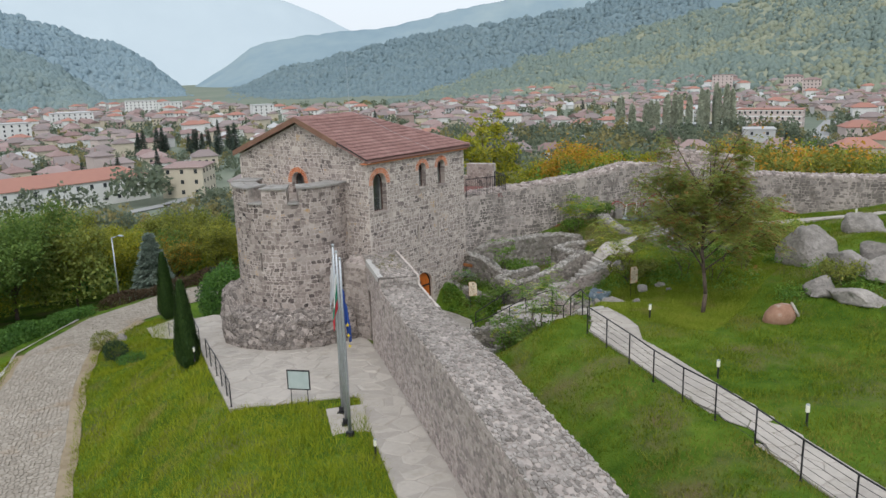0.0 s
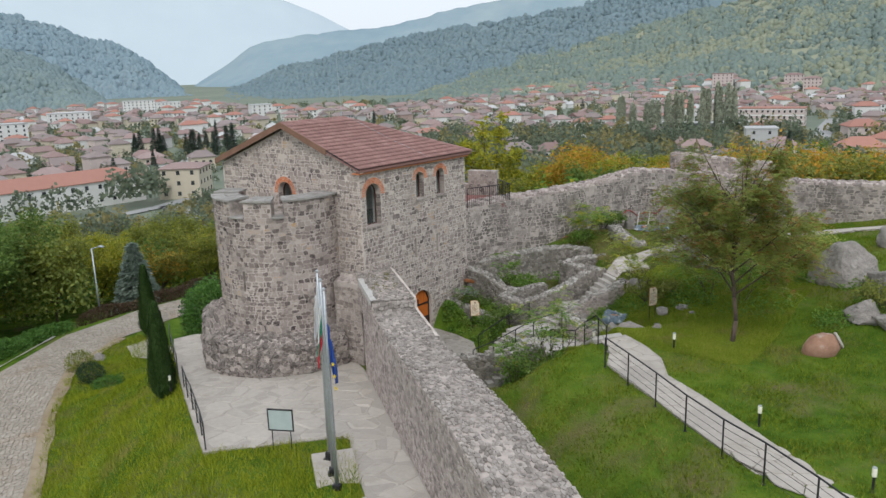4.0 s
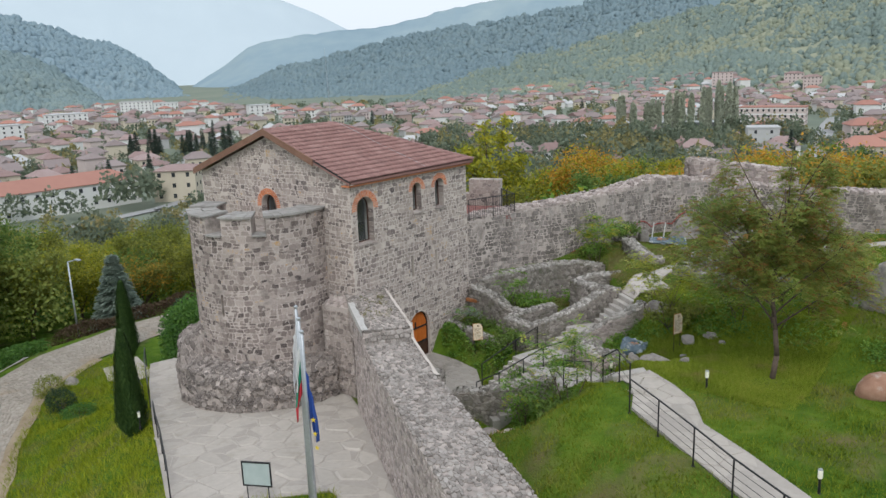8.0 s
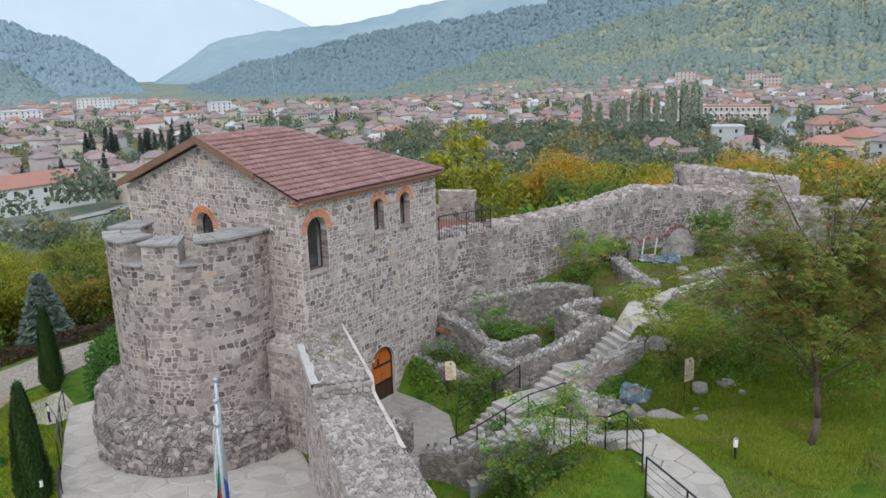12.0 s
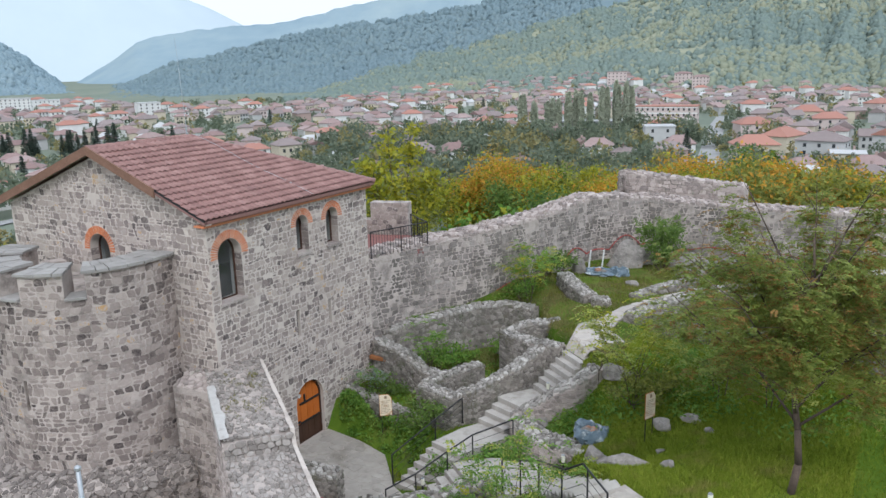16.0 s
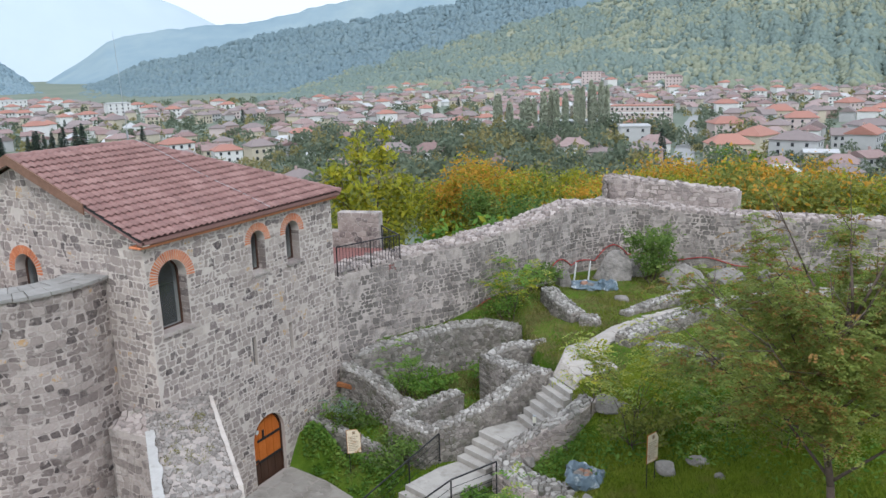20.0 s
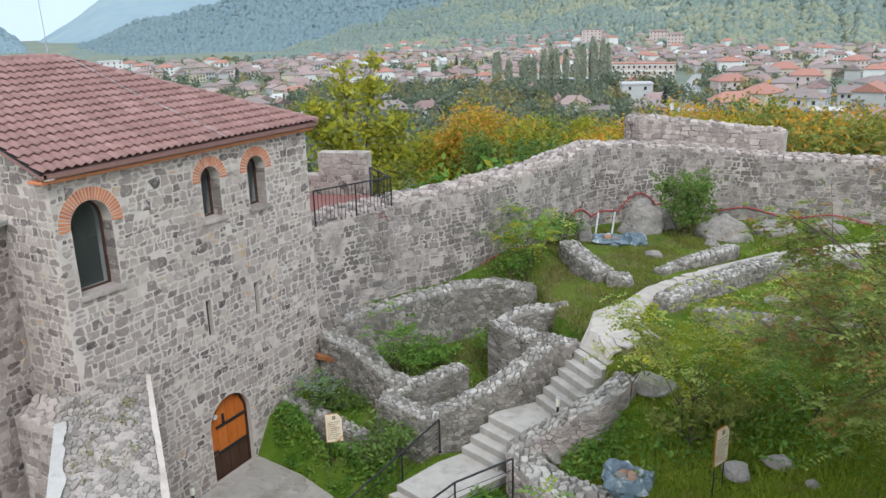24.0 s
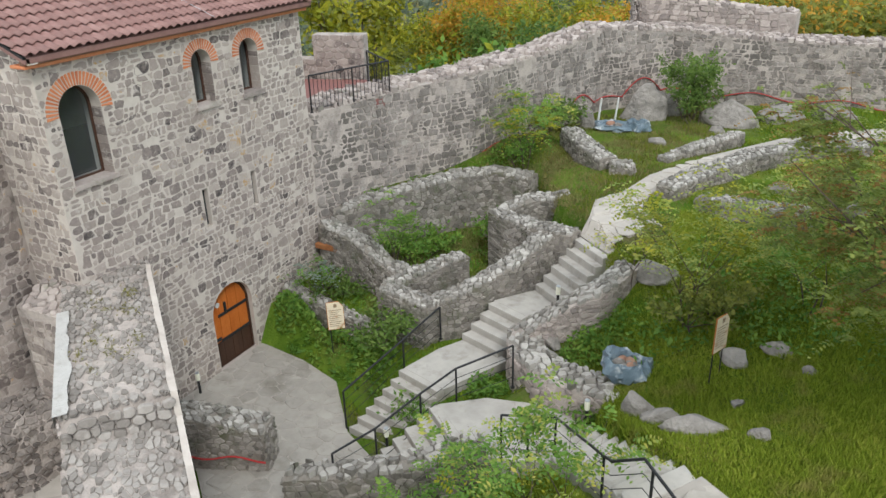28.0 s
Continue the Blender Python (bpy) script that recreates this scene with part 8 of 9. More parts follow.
# street lamp beyond the lane
sl = empty("street_lamp", "grey steel street lamp beside the lane", "street lamp", m=pose(-27.7, 2.1, gz(-27.7, 2.1)))
part("pole", rod_bm((0, 0, -0.3), (0, 0, 1.35 - gz(-27.7, 2.1)), 0.07, 0.045, 10), M["steel"], sl, smooth=True)
part("arm", rod_bm((0, 0, 1.33 - gz(-27.7, 2.1)), (0.55, 0.3, 1.5 - gz(-27.7, 2.1)), 0.035, 0.03, 8), M["steel"], sl)
part("head", box_bm((0.45, 0.2, 1.45 - gz(-27.7, 2.1)), (0.95, 0.45, 1.55 - gz(-27.7, 2.1)), 0.03), M["steel"], sl)

# ---- trees outside the walls ----
VARIANTS = []
for k, (key, h, s, n, extra) in enumerate((("leaf_orange", 9.0, 3.4, 5200, ("leaf_yellow", 0.35)), ("leaf_yellow", 8.5, 3.0, 5200, ("leaf_olive", 0.4)), ("leaf_olive", 9.5, 3.4, 6000, ("leaf_yellow", 0.2)),
                                           ("leaf_green", 9.5, 3.6, 6500, ("leaf_olive", 0.25)), ("leaf_green", 8.0, 3.2, 6000, None), ("leaf_olive", 7.5, 3.6, 5600, ("leaf_orange", 0.25)))):
    VARIANTS.append((key, h, s, n, extra, 60 + k))
LABEL = {"leaf_orange": "autumn tree with orange and yellow leaves", "leaf_yellow": "autumn tree with yellowing leaves", "leaf_olive": "olive-green tree turning yellow", "leaf_green": "dense dark green tree"}
built = {}


def wood(x, y, kind, s, rz, dz=0.0):
    m = pose(x, y, gz(x, y) + dz, 0, 0, rz) @ Matrix.Scale(s, 4)
    if kind not in built:
        key, h, sp, n, extra, seed = VARIANTS[kind]
        built[kind] = tree("tree", LABEL[key], m, h, sp, key, int(n * 3.3), 0.13, seed, count=11, r0=0.16, fork=0.2, clump=1.15, low=0.04, group="trees below the walls", extra=extra)
    else:
        ob = copy_thing(built[kind], pose(0, 0, 0))
        ob.matrix_basis = m


rng = random.Random(17)
# the yellow tree behind the terrace
tree("poplar_tree", "slender tree with bright yellow-green leaves behind the terrace", pose(-3.6, 15.2, -1.0), 11.3, 1.8, "leaf_yellow", 4200, 0.15, 31, count=9, r0=0.12, fork=0.3, clump=0.55, low=0.3, extra=("leaf_olive", 0.3))
tree("tree", "light green tree behind the terrace", pose(-0.4, 17.5, -1.5), 7.2, 2.0, "weed", 5200, 0.20, 32, count=8, r0=0.14, fork=0.25, clump=0.8, low=0.2, extra=("leaf_yellow", 0.2))
belt = []
for k in range(15):
    t = k / 14
    belt.append((0.5 + 34 * t + rng.uniform(-0.8, 0.8), 27.5 + 5.0 * math.sin(t * 3) + rng.uniform(-1, 2), rng.choice((2, 3, 4, 5, 1, 2))))
for k in range(14):
    t = k / 13
    belt.append((-6.0 + 36 * t + rng.uniform(-1, 1), 34.5 + rng.uniform(-1.5, 2.5), rng.choice((0, 0, 1, 0, 5, 3))))
for k in range(12):
    t = k / 11
    belt.append((-14 + 42 * t + rng.uniform(-1, 1), 43 + rng.uniform(-2, 3), rng.choice((0, 1, 0, 0, 1))))
for x, y, kind in belt:
    base = gz(x, y)
    row_el = 9.0 if y < 33.5 else 7.6 if y < 39 else 6.95
    want = 12.65 - math.hypot(x - 16.4, y + 13.7) * math.tan(radians(row_el + rng.uniform(-0.6, 0.9)))
    h = VARIANTS[kind][1]
    s = min(1.7, max(0.5, (want - base) / (h * 1.03)))
    wood(x, y, kind, s, rng.uniform(0, 360))
tree("tree", "round dark green tree standing alone below the wall", pose(2.9, 80.0, gz(2.9, 80.0)), 2.6 - gz(2.9, 80.0), 3.2, "leaf_green", 9000, 0.22, 35, count=9, r0=0.2, fork=0.25, clump=1.1, low=0.1)
# the slope beyond the lane: dense trees and thickets down to the valley road
for x, y, kind, s in ((-28.6, -6.6, 4, 1.0), (-33, -3.0, 3, 0.95), (-30.5, -12.0, 3, 1.05), (-37, -9, 3, 1.0), (-34, -16, 4, 1.1), (-40, -3, 1, 0.9), (-45, 6, 2, 0.9), (-47, 14, 1, 0.8), (-43, 20, 3, 0.7), (-55, 2, 3, 1.0), (-58, 16, 2, 0.9), (-52, 26, 1, 0.8), (-66, 30, 3, 0.9), (-70, 12, 4, 1.0), (-33, 1.5, 2, 0.7), (-36, 6.5, 1, 0.7), (-33.0, 10.0, 5, 0.6), (-31, 13.5, 2, 0.6), (-38, 14, 2, 0.75), (-29.5, 17, 4, 0.6), (-26, 22, 2, 0.7), (-21, 28, 3, 0.7), (-34, 22, 1, 0.7), (-42, 3, 3, 0.9), (-28, 29, 5, 0.7), (-18, 36, 2, 0.8)):
    wood(x, y, kind, s, rng.uniform(0, 360), -0.2)

# ---- the town in the valley ----
def hill_foot(x, y):
    """Height of the valley floor and of the lowest slope behind the town."""
    r = math.hypot(x - VIEW_EYE[0], y - VIEW_EYE[1])
    a = math.degrees(math.atan2(-(x - VIEW_EYE[0]), y - VIEW_EYE[1]))
    if r < 660 or a > 47:
        return VALLEY
    zb = VIEW_EYE[2] + 900 * math.tan(radians(-2.5))
    if r < 900:
        return max(VALLEY, VALLEY - 2 + (zb - VALLEY + 2) * (r - 648) / 252)
    return max(VALLEY, ridge_z(x, y, *FRONT, 0.05) - 1.0)


WALLS = [mat("house_wall_%s" % n, c, 0.9, 0.6, 5, 0, spread=0.2) for n, c in (
    ("white", [(0.60, 0.60, 0.585), (0.74, 0.735, 0.71)]), ("cream", [(0.50, 0.44, 0.34), (0.60, 0.54, 0.43)]), ("grey", [(0.40, 0.40, 0.395), (0.50, 0.50, 0.49)]),
    ("pink", [(0.50, 0.42, 0.395), (0.59, 0.50, 0.47)]), ("brick", [(0.37, 0.27, 0.24), (0.45, 0.345, 0.31)]))]
# roof tones greyed so that the colour carries the town's haze
ROOFS = [mat("house_roof_%s" % n, c, 0.85, 0.5, 6, 0, spread=0.5) for n, c in (
    ("russet", [(0.20, 0.13, 0.12), (0.29, 0.205, 0.19), (0.37, 0.29, 0.275)]), ("orange", [(0.33, 0.165, 0.13), (0.42, 0.215, 0.165)]),
    ("brown", [(0.22, 0.18, 0.173), (0.30, 0.25, 0.24)]), ("pale", [(0.42, 0.42, 0.42), (0.56, 0.56, 0.56)]))]


def house_geo(w, d, h, rise, hip):
    ov = 0.5
    wv = [(-w / 2, -d / 2, -3), (w / 2, -d / 2, -3), (w / 2, d / 2, -3), (-w / 2, d / 2, -3), (-w / 2, -d / 2, h), (w / 2, -d / 2, h), (w / 2, d / 2, h), (-w / 2, d / 2, h)]
    wf = [(0, 1, 5, 4), (1, 2, 6, 5), (2, 3, 7, 6), (3, 0, 4, 7), (4, 5, 6, 7)]
    W, D = w / 2 + ov, d / 2 + ov
    e = min(D, W * 0.6) if hip else -0.0
    rv = [(-W, -D, h - 0.1), (W, -D, h - 0.1), (W, D, h - 0.1), (-W, D, h - 0.1), (-W + e, 0, h + rise), (W - e, 0, h + rise),
          (-W, -D, h - 0.35), (W, -D, h - 0.35), (W, D, h - 0.35), (-W, D, h - 0.35)]
    rf = [(0, 1, 5, 4), (2, 3, 4, 5), (1, 2, 5), (3, 0, 4), (0, 6, 7, 1), (1, 7, 8, 2), (2, 8, 9, 3), (3, 9, 6, 0), (6, 9, 8, 7)]
    return wv, wf, rv, rf


win_me = me_from("window", [(-0.55, 0, -0.7), (0.55, 0, -0.7), (0.55, 0, 0.7), (-0.55, 0, 0.7), (-0.55, 0.12, -0.7), (0.55, 0.12, -0.7), (0.55, 0.12, 0.7), (-0.55, 0.12, 0.7)],
                 [(0, 1, 2, 3), (0, 4, 5, 1), (1, 5, 6, 2), (2, 6, 7, 3), (3, 7, 4, 0)], M["pane_far"])
chim_me = me_from("chimney", [(x, y, z) for z in (0, 1.7) for x, y in ((-0.35, -0.35), (0.35, -0.35), (0.35, 0.35), (-0.35, 0.35))],
                  [(0, 1, 5, 4), (1, 2, 6, 5), (2, 3, 7, 6), (3, 0, 4, 7), (4, 5, 6, 7)], WALLS[4])
KIND = ("white-walled", "cream-walled", "grey-walled", "pink-walled", "brick-walled")
ROOFN = ("russet tiled roof", "orange tiled roof", "brown tiled roof", "pale sheet roof")
patterns = []
for k in range(12):
    rr = random.Random(300 + k)
    w, d, h = rr.uniform(8, 12), rr.uniform(7.5, 9.5), rr.choice((3.4, 5.8, 6.0, 6.6, 8.6))
    patterns.append((w, d, h, rr.uniform(1.7, 2.8), k % 3 != 0, (0, 1, 0, 2, 3, 0, 1, 4, 0, 2, 1, 0)[k], (0, 2, 1, 0, 2, 0, 0, 2, 0, 2, 0, 3)[k]))
house_made = {}


def house(k, x, y, z, rz, detail, s=1.0):
    w, d, h, rise, hip, wm, rm = patterns[k]
    key = (k, detail)
    m = pose(x, y, z, 0, 0, rz) @ Matrix.Scale(s, 4)
    if key in house_made:
        ob = copy_thing(house_made[key], pose(0, 0, 0))
        ob.matrix_basis = m
        return ob
    wv, wf, rv, rf = house_geo(w, d, h, rise, hip)
    th = empty("house", "%s town house with a %s" % (KIND[wm], ROOFN[rm]), "house", group="houses of the town", m=m)
    part("wall", me_from("wall", wv, wf, WALLS[wm]), None, th)
    part("roof", me_from("roof", rv, rf, ROOFS[rm]), None, th)
    if detail:
        for fl in range(int(h // 2.8)):
            for i in range(3):
                u = -w / 2 + w * (i + 0.7) / 3.4
                ob = part("window", win_me, None, th)
                ob.location = (u, -d / 2 - 0.08, 1.5 + fl * 2.8)
            for i in range(2):
                ob = part("window", win_me, None, th)
                ob.matrix_basis = pose(w / 2 + 0.08, -d / 2 + d * (i + 0.7) / 2.4, 1.5 + fl * 2.8, 0, 0, 90)
        ob = part("chimney", chim_me, None, th)
        ob.location = (w * 0.2, d * 0.1, h + rise * 0.6)
    house_made[key] = th
    return th


patterns += [(16.0, 12.0, 7.0, 3.4, True, 1, 1), (15.0, 11.0, 9.0, 2.8, True, 3, 1), (17.0, 11.0, 9.0, 2.6, True, 2, 2), (11.0, 8.0, 5.5, 0.8, False, 1, 3), (15.0, 11.0, 9.5, 3.0, False, 2, 1), (12.0, 10.0, 6.0, 3.0, True, 0, 0), (13.0, 10.0, 6.2, 2.8, True, 4, 2)]
NEAR = [(-36, 307, 12, 24), (-49, 379, 13, 30), (-12, 309, 14, -8), (-3, 300, 15, 10), (10, 334, 16, 80), (-64, 286, 18, 35), (-66, 312, 17, 20), (-94, 292, 17, 12), (-157, 255, 18, 30), (-143, 259, 17, 50), (-39, 500, 12, 15), (-4, 552, 13, 60), (12, 380, 14, 30), (-20, 420, 13, 10), (-31, 345, 12, 70)]
for x, y, k, rz in NEAR:
    house(k, x, y, VALLEY, rz, True)

rng = random.Random(99)
BIG = [(-221, 92, 40), (-211, 128, 20), (-115, 472, 45), (-83, 335, 22), (-140, 390, 34), (-330, 208, 30), (-70, 400, 10)]
spots = []
r = 245.0
while r < 1250:
    row = 15.5 + r * 0.012
    a = -6 + rng.uniform(0, 2)
    while a < 74:
        rr = r + rng.uniform(-0.35, 0.35) * row
        aa = a + rng.uniform(-0.2, 0.2)
        x, y = VIEW_EYE[0] - rr * math.sin(radians(aa)), VIEW_EYE[1] + rr * math.cos(radians(aa))
        a += math.degrees((15.0 + rng.uniform(0, 7)) / r)
        far_ok = float(np.interp(aa, [-6, 1, 5, 9, 13, 16.4, 20, 26, 30, 34, 37, 42, 50, 55, 57, 62.8, 67, 74], [880, 880, 905, 945, 925, 980, 1040, 1060, 1035, 1050, 890, 830, 850, 1050, 1180, 1200, 1080, 1000]))
        if seg_dist(np.array([x]), np.array([y]), [(-36, 220), (-53, 307), (-70, 395), (-85.4, 478), (-95, 540)])[0][0] < 13 or rr > far_ok or any(math.hypot(x - bx, y - by) < br + 8 for bx, by, br in BIG) or any(math.hypot(x - n[0], y - n[1]) < 19 for n in NEAR):
            continue
        # groves and gardens leave gaps
        g = noise.noise(Vector((x * 0.012, y * 0.012, 0.0)))
        grove = 19 < aa < 37 and rr < 440 or 12.0 < aa < 14.0 and rr < 520 or 37 <= aa and rr < 330 or aa < 9 and rr < 260
        if g > 0.30 or grove and rng.random() < 0.72 or rng.random() < 0.10:
            continue
        spots.append((rr, aa, x, y))
    r += row
spots.sort()
far_v = {}
for n, (rr, aa, x, y) in enumerate(spots):
    k = rng.randrange(12)
    rz = rng.choice((0, 90, 20, 110, 35)) + rng.uniform(-12, 12) + aa
    z = hill_foot(x, y)
    if n < 70:
        house(k, x, y, z, rz, True, rng.uniform(0.9, 1.1))
    elif n < 300:
        house(k, x, y, z, rz, False, rng.uniform(0.85, 1.15))
    else:
        w, d, h, rise, hip, wm, rm = patterns[k]
        wv, wf, rv, rf = house_geo(w, d, h, rise, hip)
        m = pose(x, y, z, 0, 0, rz)
        panes_v, panes_f = [], []
        if rr < 800:
            for fl in range(int(h // 2.8)):
                for i in range(3):
                    u = -w / 2 + w * (i + 0.7) / 3.4
                    b = len(panes_v)
                    zc = 1.5 + fl * 2.8
                    panes_v += [(u - 0.6, -d / 2 - 0.06, zc - 0.7), (u + 0.6, -d / 2 - 0.06, zc - 0.7), (u + 0.6, -d / 2 - 0.06, zc + 0.7), (u - 0.6, -d / 2 - 0.06, zc + 0.7)]
                    panes_f.append((b, b + 1, b + 2, b + 3))
        for key, V, Fc in ((("wall", wm), wv, wf), (("roof", rm), rv, rf), (("window", 0), panes_v, panes_f)):
            VV, FF = far_v.setdefault(key, ([], []))
            b = len(VV)
            VV.extend([tuple(m @ Vector(p)) for p in V])
            FF.extend([tuple(i + b for i in f) for f in Fc])
town = empty("distant_houses", "crowded distant town houses with russet roofs", "houses", kind="stuff")
for (what, k), (V, Fc) in far_v.items():
    part(what, me_from(what, V, Fc, M["pane_far"] if what == "window" else (WALLS if what == "wall" else ROOFS)[k]), None, town)


def block(name, x, y, z, rz, w, d, h, wall, roof, label, floors, cols, flat=True, rise=0.0, side=2, stripe=None):
    """A larger building with rows of windows."""
    th = empty(name, label, "building", m=pose(x, y, z, 0, 0, rz))
    part("wall", box_bm((-w / 2, -d / 2, -4), (w / 2, d / 2, h)), wall, th)
    if flat:
        part("roof", box_bm((-w / 2 - 0.3, -d / 2 - 0.3, h), (w / 2 + 0.3, d / 2 + 0.3, h + 0.6)), roof, th)
    else:
        _, _, rv, rf = house_geo(w, d, h, rise, True)
        part("roof", me_from("roof", rv, rf, roof), None, th)
    fh = h / floors
    for f in range(floors):
        for i in range(cols):
            ob = part("window", win_me, None, th)
            ob.location = (-w / 2 + w * (i + 0.5) / cols, -d / 2 - 0.08, fh * (f + 0.55))
        for i in range(side):
            ob = part("window", win_me, None, th)
            ob.matrix_basis = pose(w / 2 + 0.08, -d / 2 + d * (i + 0.5) / side, fh * (f + 0.55), 0, 0, 90)
    if stripe:
        for f in range(floors):
            part("band", box_bm((-w / 2 - 0.05, -d / 2 - 0.12, fh * (f + 1) - 0.7), (w / 2 + 0.05, -d / 2 - 0.02, fh * (f + 1))), stripe, th)
    return th


block("barracks", -226, 88, VALLEY, 88.5, 62, 13, 8.4, WALLS[0], ROOFS[1], "long white building with an orange tiled roof", 2, 14, False, 3.2, 2)
block("school_annex", -213, 131, VALLEY, 40, 14, 16, 10.5, WALLS[1], ROOFS[0], "cream three-storey building with a low russet roof", 3, 3, False, 1.2, 4)
block("school", -116, 476, VALLEY, 8, 37, 14, 10.5, WALLS[3], ROOFS[1], "long pink and white school with rows of windows", 3, 12, True, stripe=WALLS[0])
block("grey_hall", -82, 338, VALLEY, 22, 13, 12, 10, WALLS[2], ROOFS[3], "grey rendered block with a flat roof", 3, 2, True)
block("low_hall", -140, 392, VALLEY, 18, 62, 12, 7, WALLS[2], ROOFS[3], "long low grey hall behind the poplars", 2, 14, True)
for k, (px, py, w, h, wl, fl, co) in enumerate(((-781, 454, 33, 15, 0, 5, 8), (-800, 500, 30, 11, 0, 3, 7), (-528, 418, 18, 14, 0, 5, 4), (-654, 311, 34, 12, 0, 4, 8), (-690, 330, 26, 11, 2, 3, 6), (-502, 197, 18, 14, 0, 5, 4))):
    block("apartment_block", px, py, VALLEY, 55 + k * 5, w, 13, h, WALLS[wl], ROOFS[3], "pale apartment block with rows of windows", fl, co, True)
tz2 = hill_foot(-285, 880)
block("apartment_block", -285, 880, tz2, 20, 22, 14, 17, WALLS[3], ROOFS[0], "tall pink apartment block above the roofs", 5, 5, True)
for k, (px, py, w) in enumerate(((-215, 905, 20), (-190, 880, 18))):
    block("apartment_block", px, py, hill_foot(px, py), 15, w, 13, 14, WALLS[3], ROOFS[0], "pink apartment block with a russet roof", 4, 5, False, 2.0)
chim = tagged(part("brick_chimney", rod_bm((-158, 372, VALLEY), (-158, 372, VALLEY + 20), 1.6, 1.1, 12), WALLS[4]), "tall brick chimney stack behind the trees", "chimney")
strip("road_street", [(-40, 240), (-53, 307), (-70, 395), (-85.4, 478), (-95, 540)], 4.2, lambda x, y: VALLEY + 0.2, M["asphalt"], "straight pale street running through the town", 0.05, 12)
strip("road_valley", [(-150, 20), (-190, 57), (-193, 72), (-199, 111), (-205, 127), (-200, 150), (-150, 165)], 2.6, lambda x, y: max(VALLEY, gz(x, y)) + 0.3, M["asphalt"], "pale road winding below the hill", 0.05, 5)
strip("road_valley_lower", [(-110, 75), (-154, 100), (-176, 110), (-199, 113)], 2.2, lambda x, y: max(VALLEY, gz(x, y)) + 0.3, M["asphalt"], "pale road winding below the hill", 0.05, 5)


# ---- woods and gardens of the valley ----
def clumps(name, label, pts, key, seed, n_leaf=26, leaf=0.34):
    """Far foliage: many small leaf patches about each centre."""
    rng = np.random.default_rng(seed)
    P = np.array(pts)
    n = len(P)
    C = np.repeat(P[:, :3], n_leaf, 0)
    R = np.repeat(P[:, 3], n_leaf)[:, None]
    d = rand_dirs(rng, len(C))
    d[:, 2] = np.abs(d[:, 2]) * 1.15 * np.repeat(P[:, 4], n_leaf) - 0.15
    C = C + d * R * rng.uniform(0.55, 1.0, (len(C), 1)) + np.array([0, 0, 0.1])
    A = rand_dirs(rng, len(C)) * R * leaf
    B = np.cross(A, rand_dirs(rng, len(C)))
    B = B / (np.linalg.norm(B, axis=1, keepdims=True) + 1e-9) * R * leaf * 0.76
    ob = part(name, quads(name, C, A, B, M[key]), None)
    return tagged(ob, label, "trees", kind="stuff")


# pale greyed leaves: the haze over the valley is put into the colour
M["far_green"] = leaf_mat("hazed_green_foliage", [(0.11, 0.145, 0.105), (0.165, 0.20, 0.135), (0.23, 0.255, 0.165)])
M["far_autumn"] = leaf_mat("hazed_autumn_foliage", [(0.19, 0.195, 0.095), (0.28, 0.255, 0.11), (0.36, 0.29, 0.125)])
rng = random.Random(5)
pg, pa = [], []
for k in range(4200):
    a = radians(rng.uniform(-6, 75))
    r = 200 + 780 * rng.random() ** 1.2
    x, y = VIEW_EYE[0] - r * math.sin(a), VIEW_EYE[1] + r * math.cos(a)
    if any(math.hypot(x - bx, y - by) < br for bx, by, br in BIG) and r < 600 or -60 < x < -30 and 230 < y < 320:
        continue
    z = hill_foot(x, y)
    s = rng.uniform(1.8, 4.2)
    (pa if rng.random() < 0.28 else pg).append((x, y, z + s * 0.5, s, rng.uniform(0.9, 1.7)))
for k in range(700):
    a = radians(rng.uniform(8, 40))
    r = rng.uniform(190, 430)
    x, y = VIEW_EYE[0] - r * math.sin(a), VIEW_EYE[1] + r * math.cos(a)
    if any(math.hypot(x - bx, y - by) < br * 0.8 for bx, by, br in BIG) or any(math.hypot(x - n[0], y - n[1] + 8) < 14 for n in NEAR) or seg_dist(np.array([x]), np.array([y]), [(-40, 240), (-95, 540)])[0][0] < 9:
        continue
    s = rng.uniform(3.2, 6.0)
    (pa if rng.random() < 0.2 else pg).append((x, y, VALLEY + s * 0.6, s, rng.uniform(1.1, 1.9)))
near = lambda p: math.hypot(p[0] - VIEW_EYE[0], p[1] - VIEW_EYE[1]) < 430
for x, y, s in ((-215, 77, 4.5), (-208, 84, 5), (-206, 90, 4), (-207, 103, 6), (-205, 108, 6.5), (-207, 113, 6), (-209, 117, 5), (-203, 60, 4), (-212, 68, 3.5)):
    pg.append((x, y, VALLEY + s * 0.7, s, 1.5))
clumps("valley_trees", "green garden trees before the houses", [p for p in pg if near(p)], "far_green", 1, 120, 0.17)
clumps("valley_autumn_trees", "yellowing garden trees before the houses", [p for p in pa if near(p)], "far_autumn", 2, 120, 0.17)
clumps("town_trees", "garden trees between the houses, hazed grey-green", [p for p in pg if not near(p)], "far_green", 6, 34, 0.3)
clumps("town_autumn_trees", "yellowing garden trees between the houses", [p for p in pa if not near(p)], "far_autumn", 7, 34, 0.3)
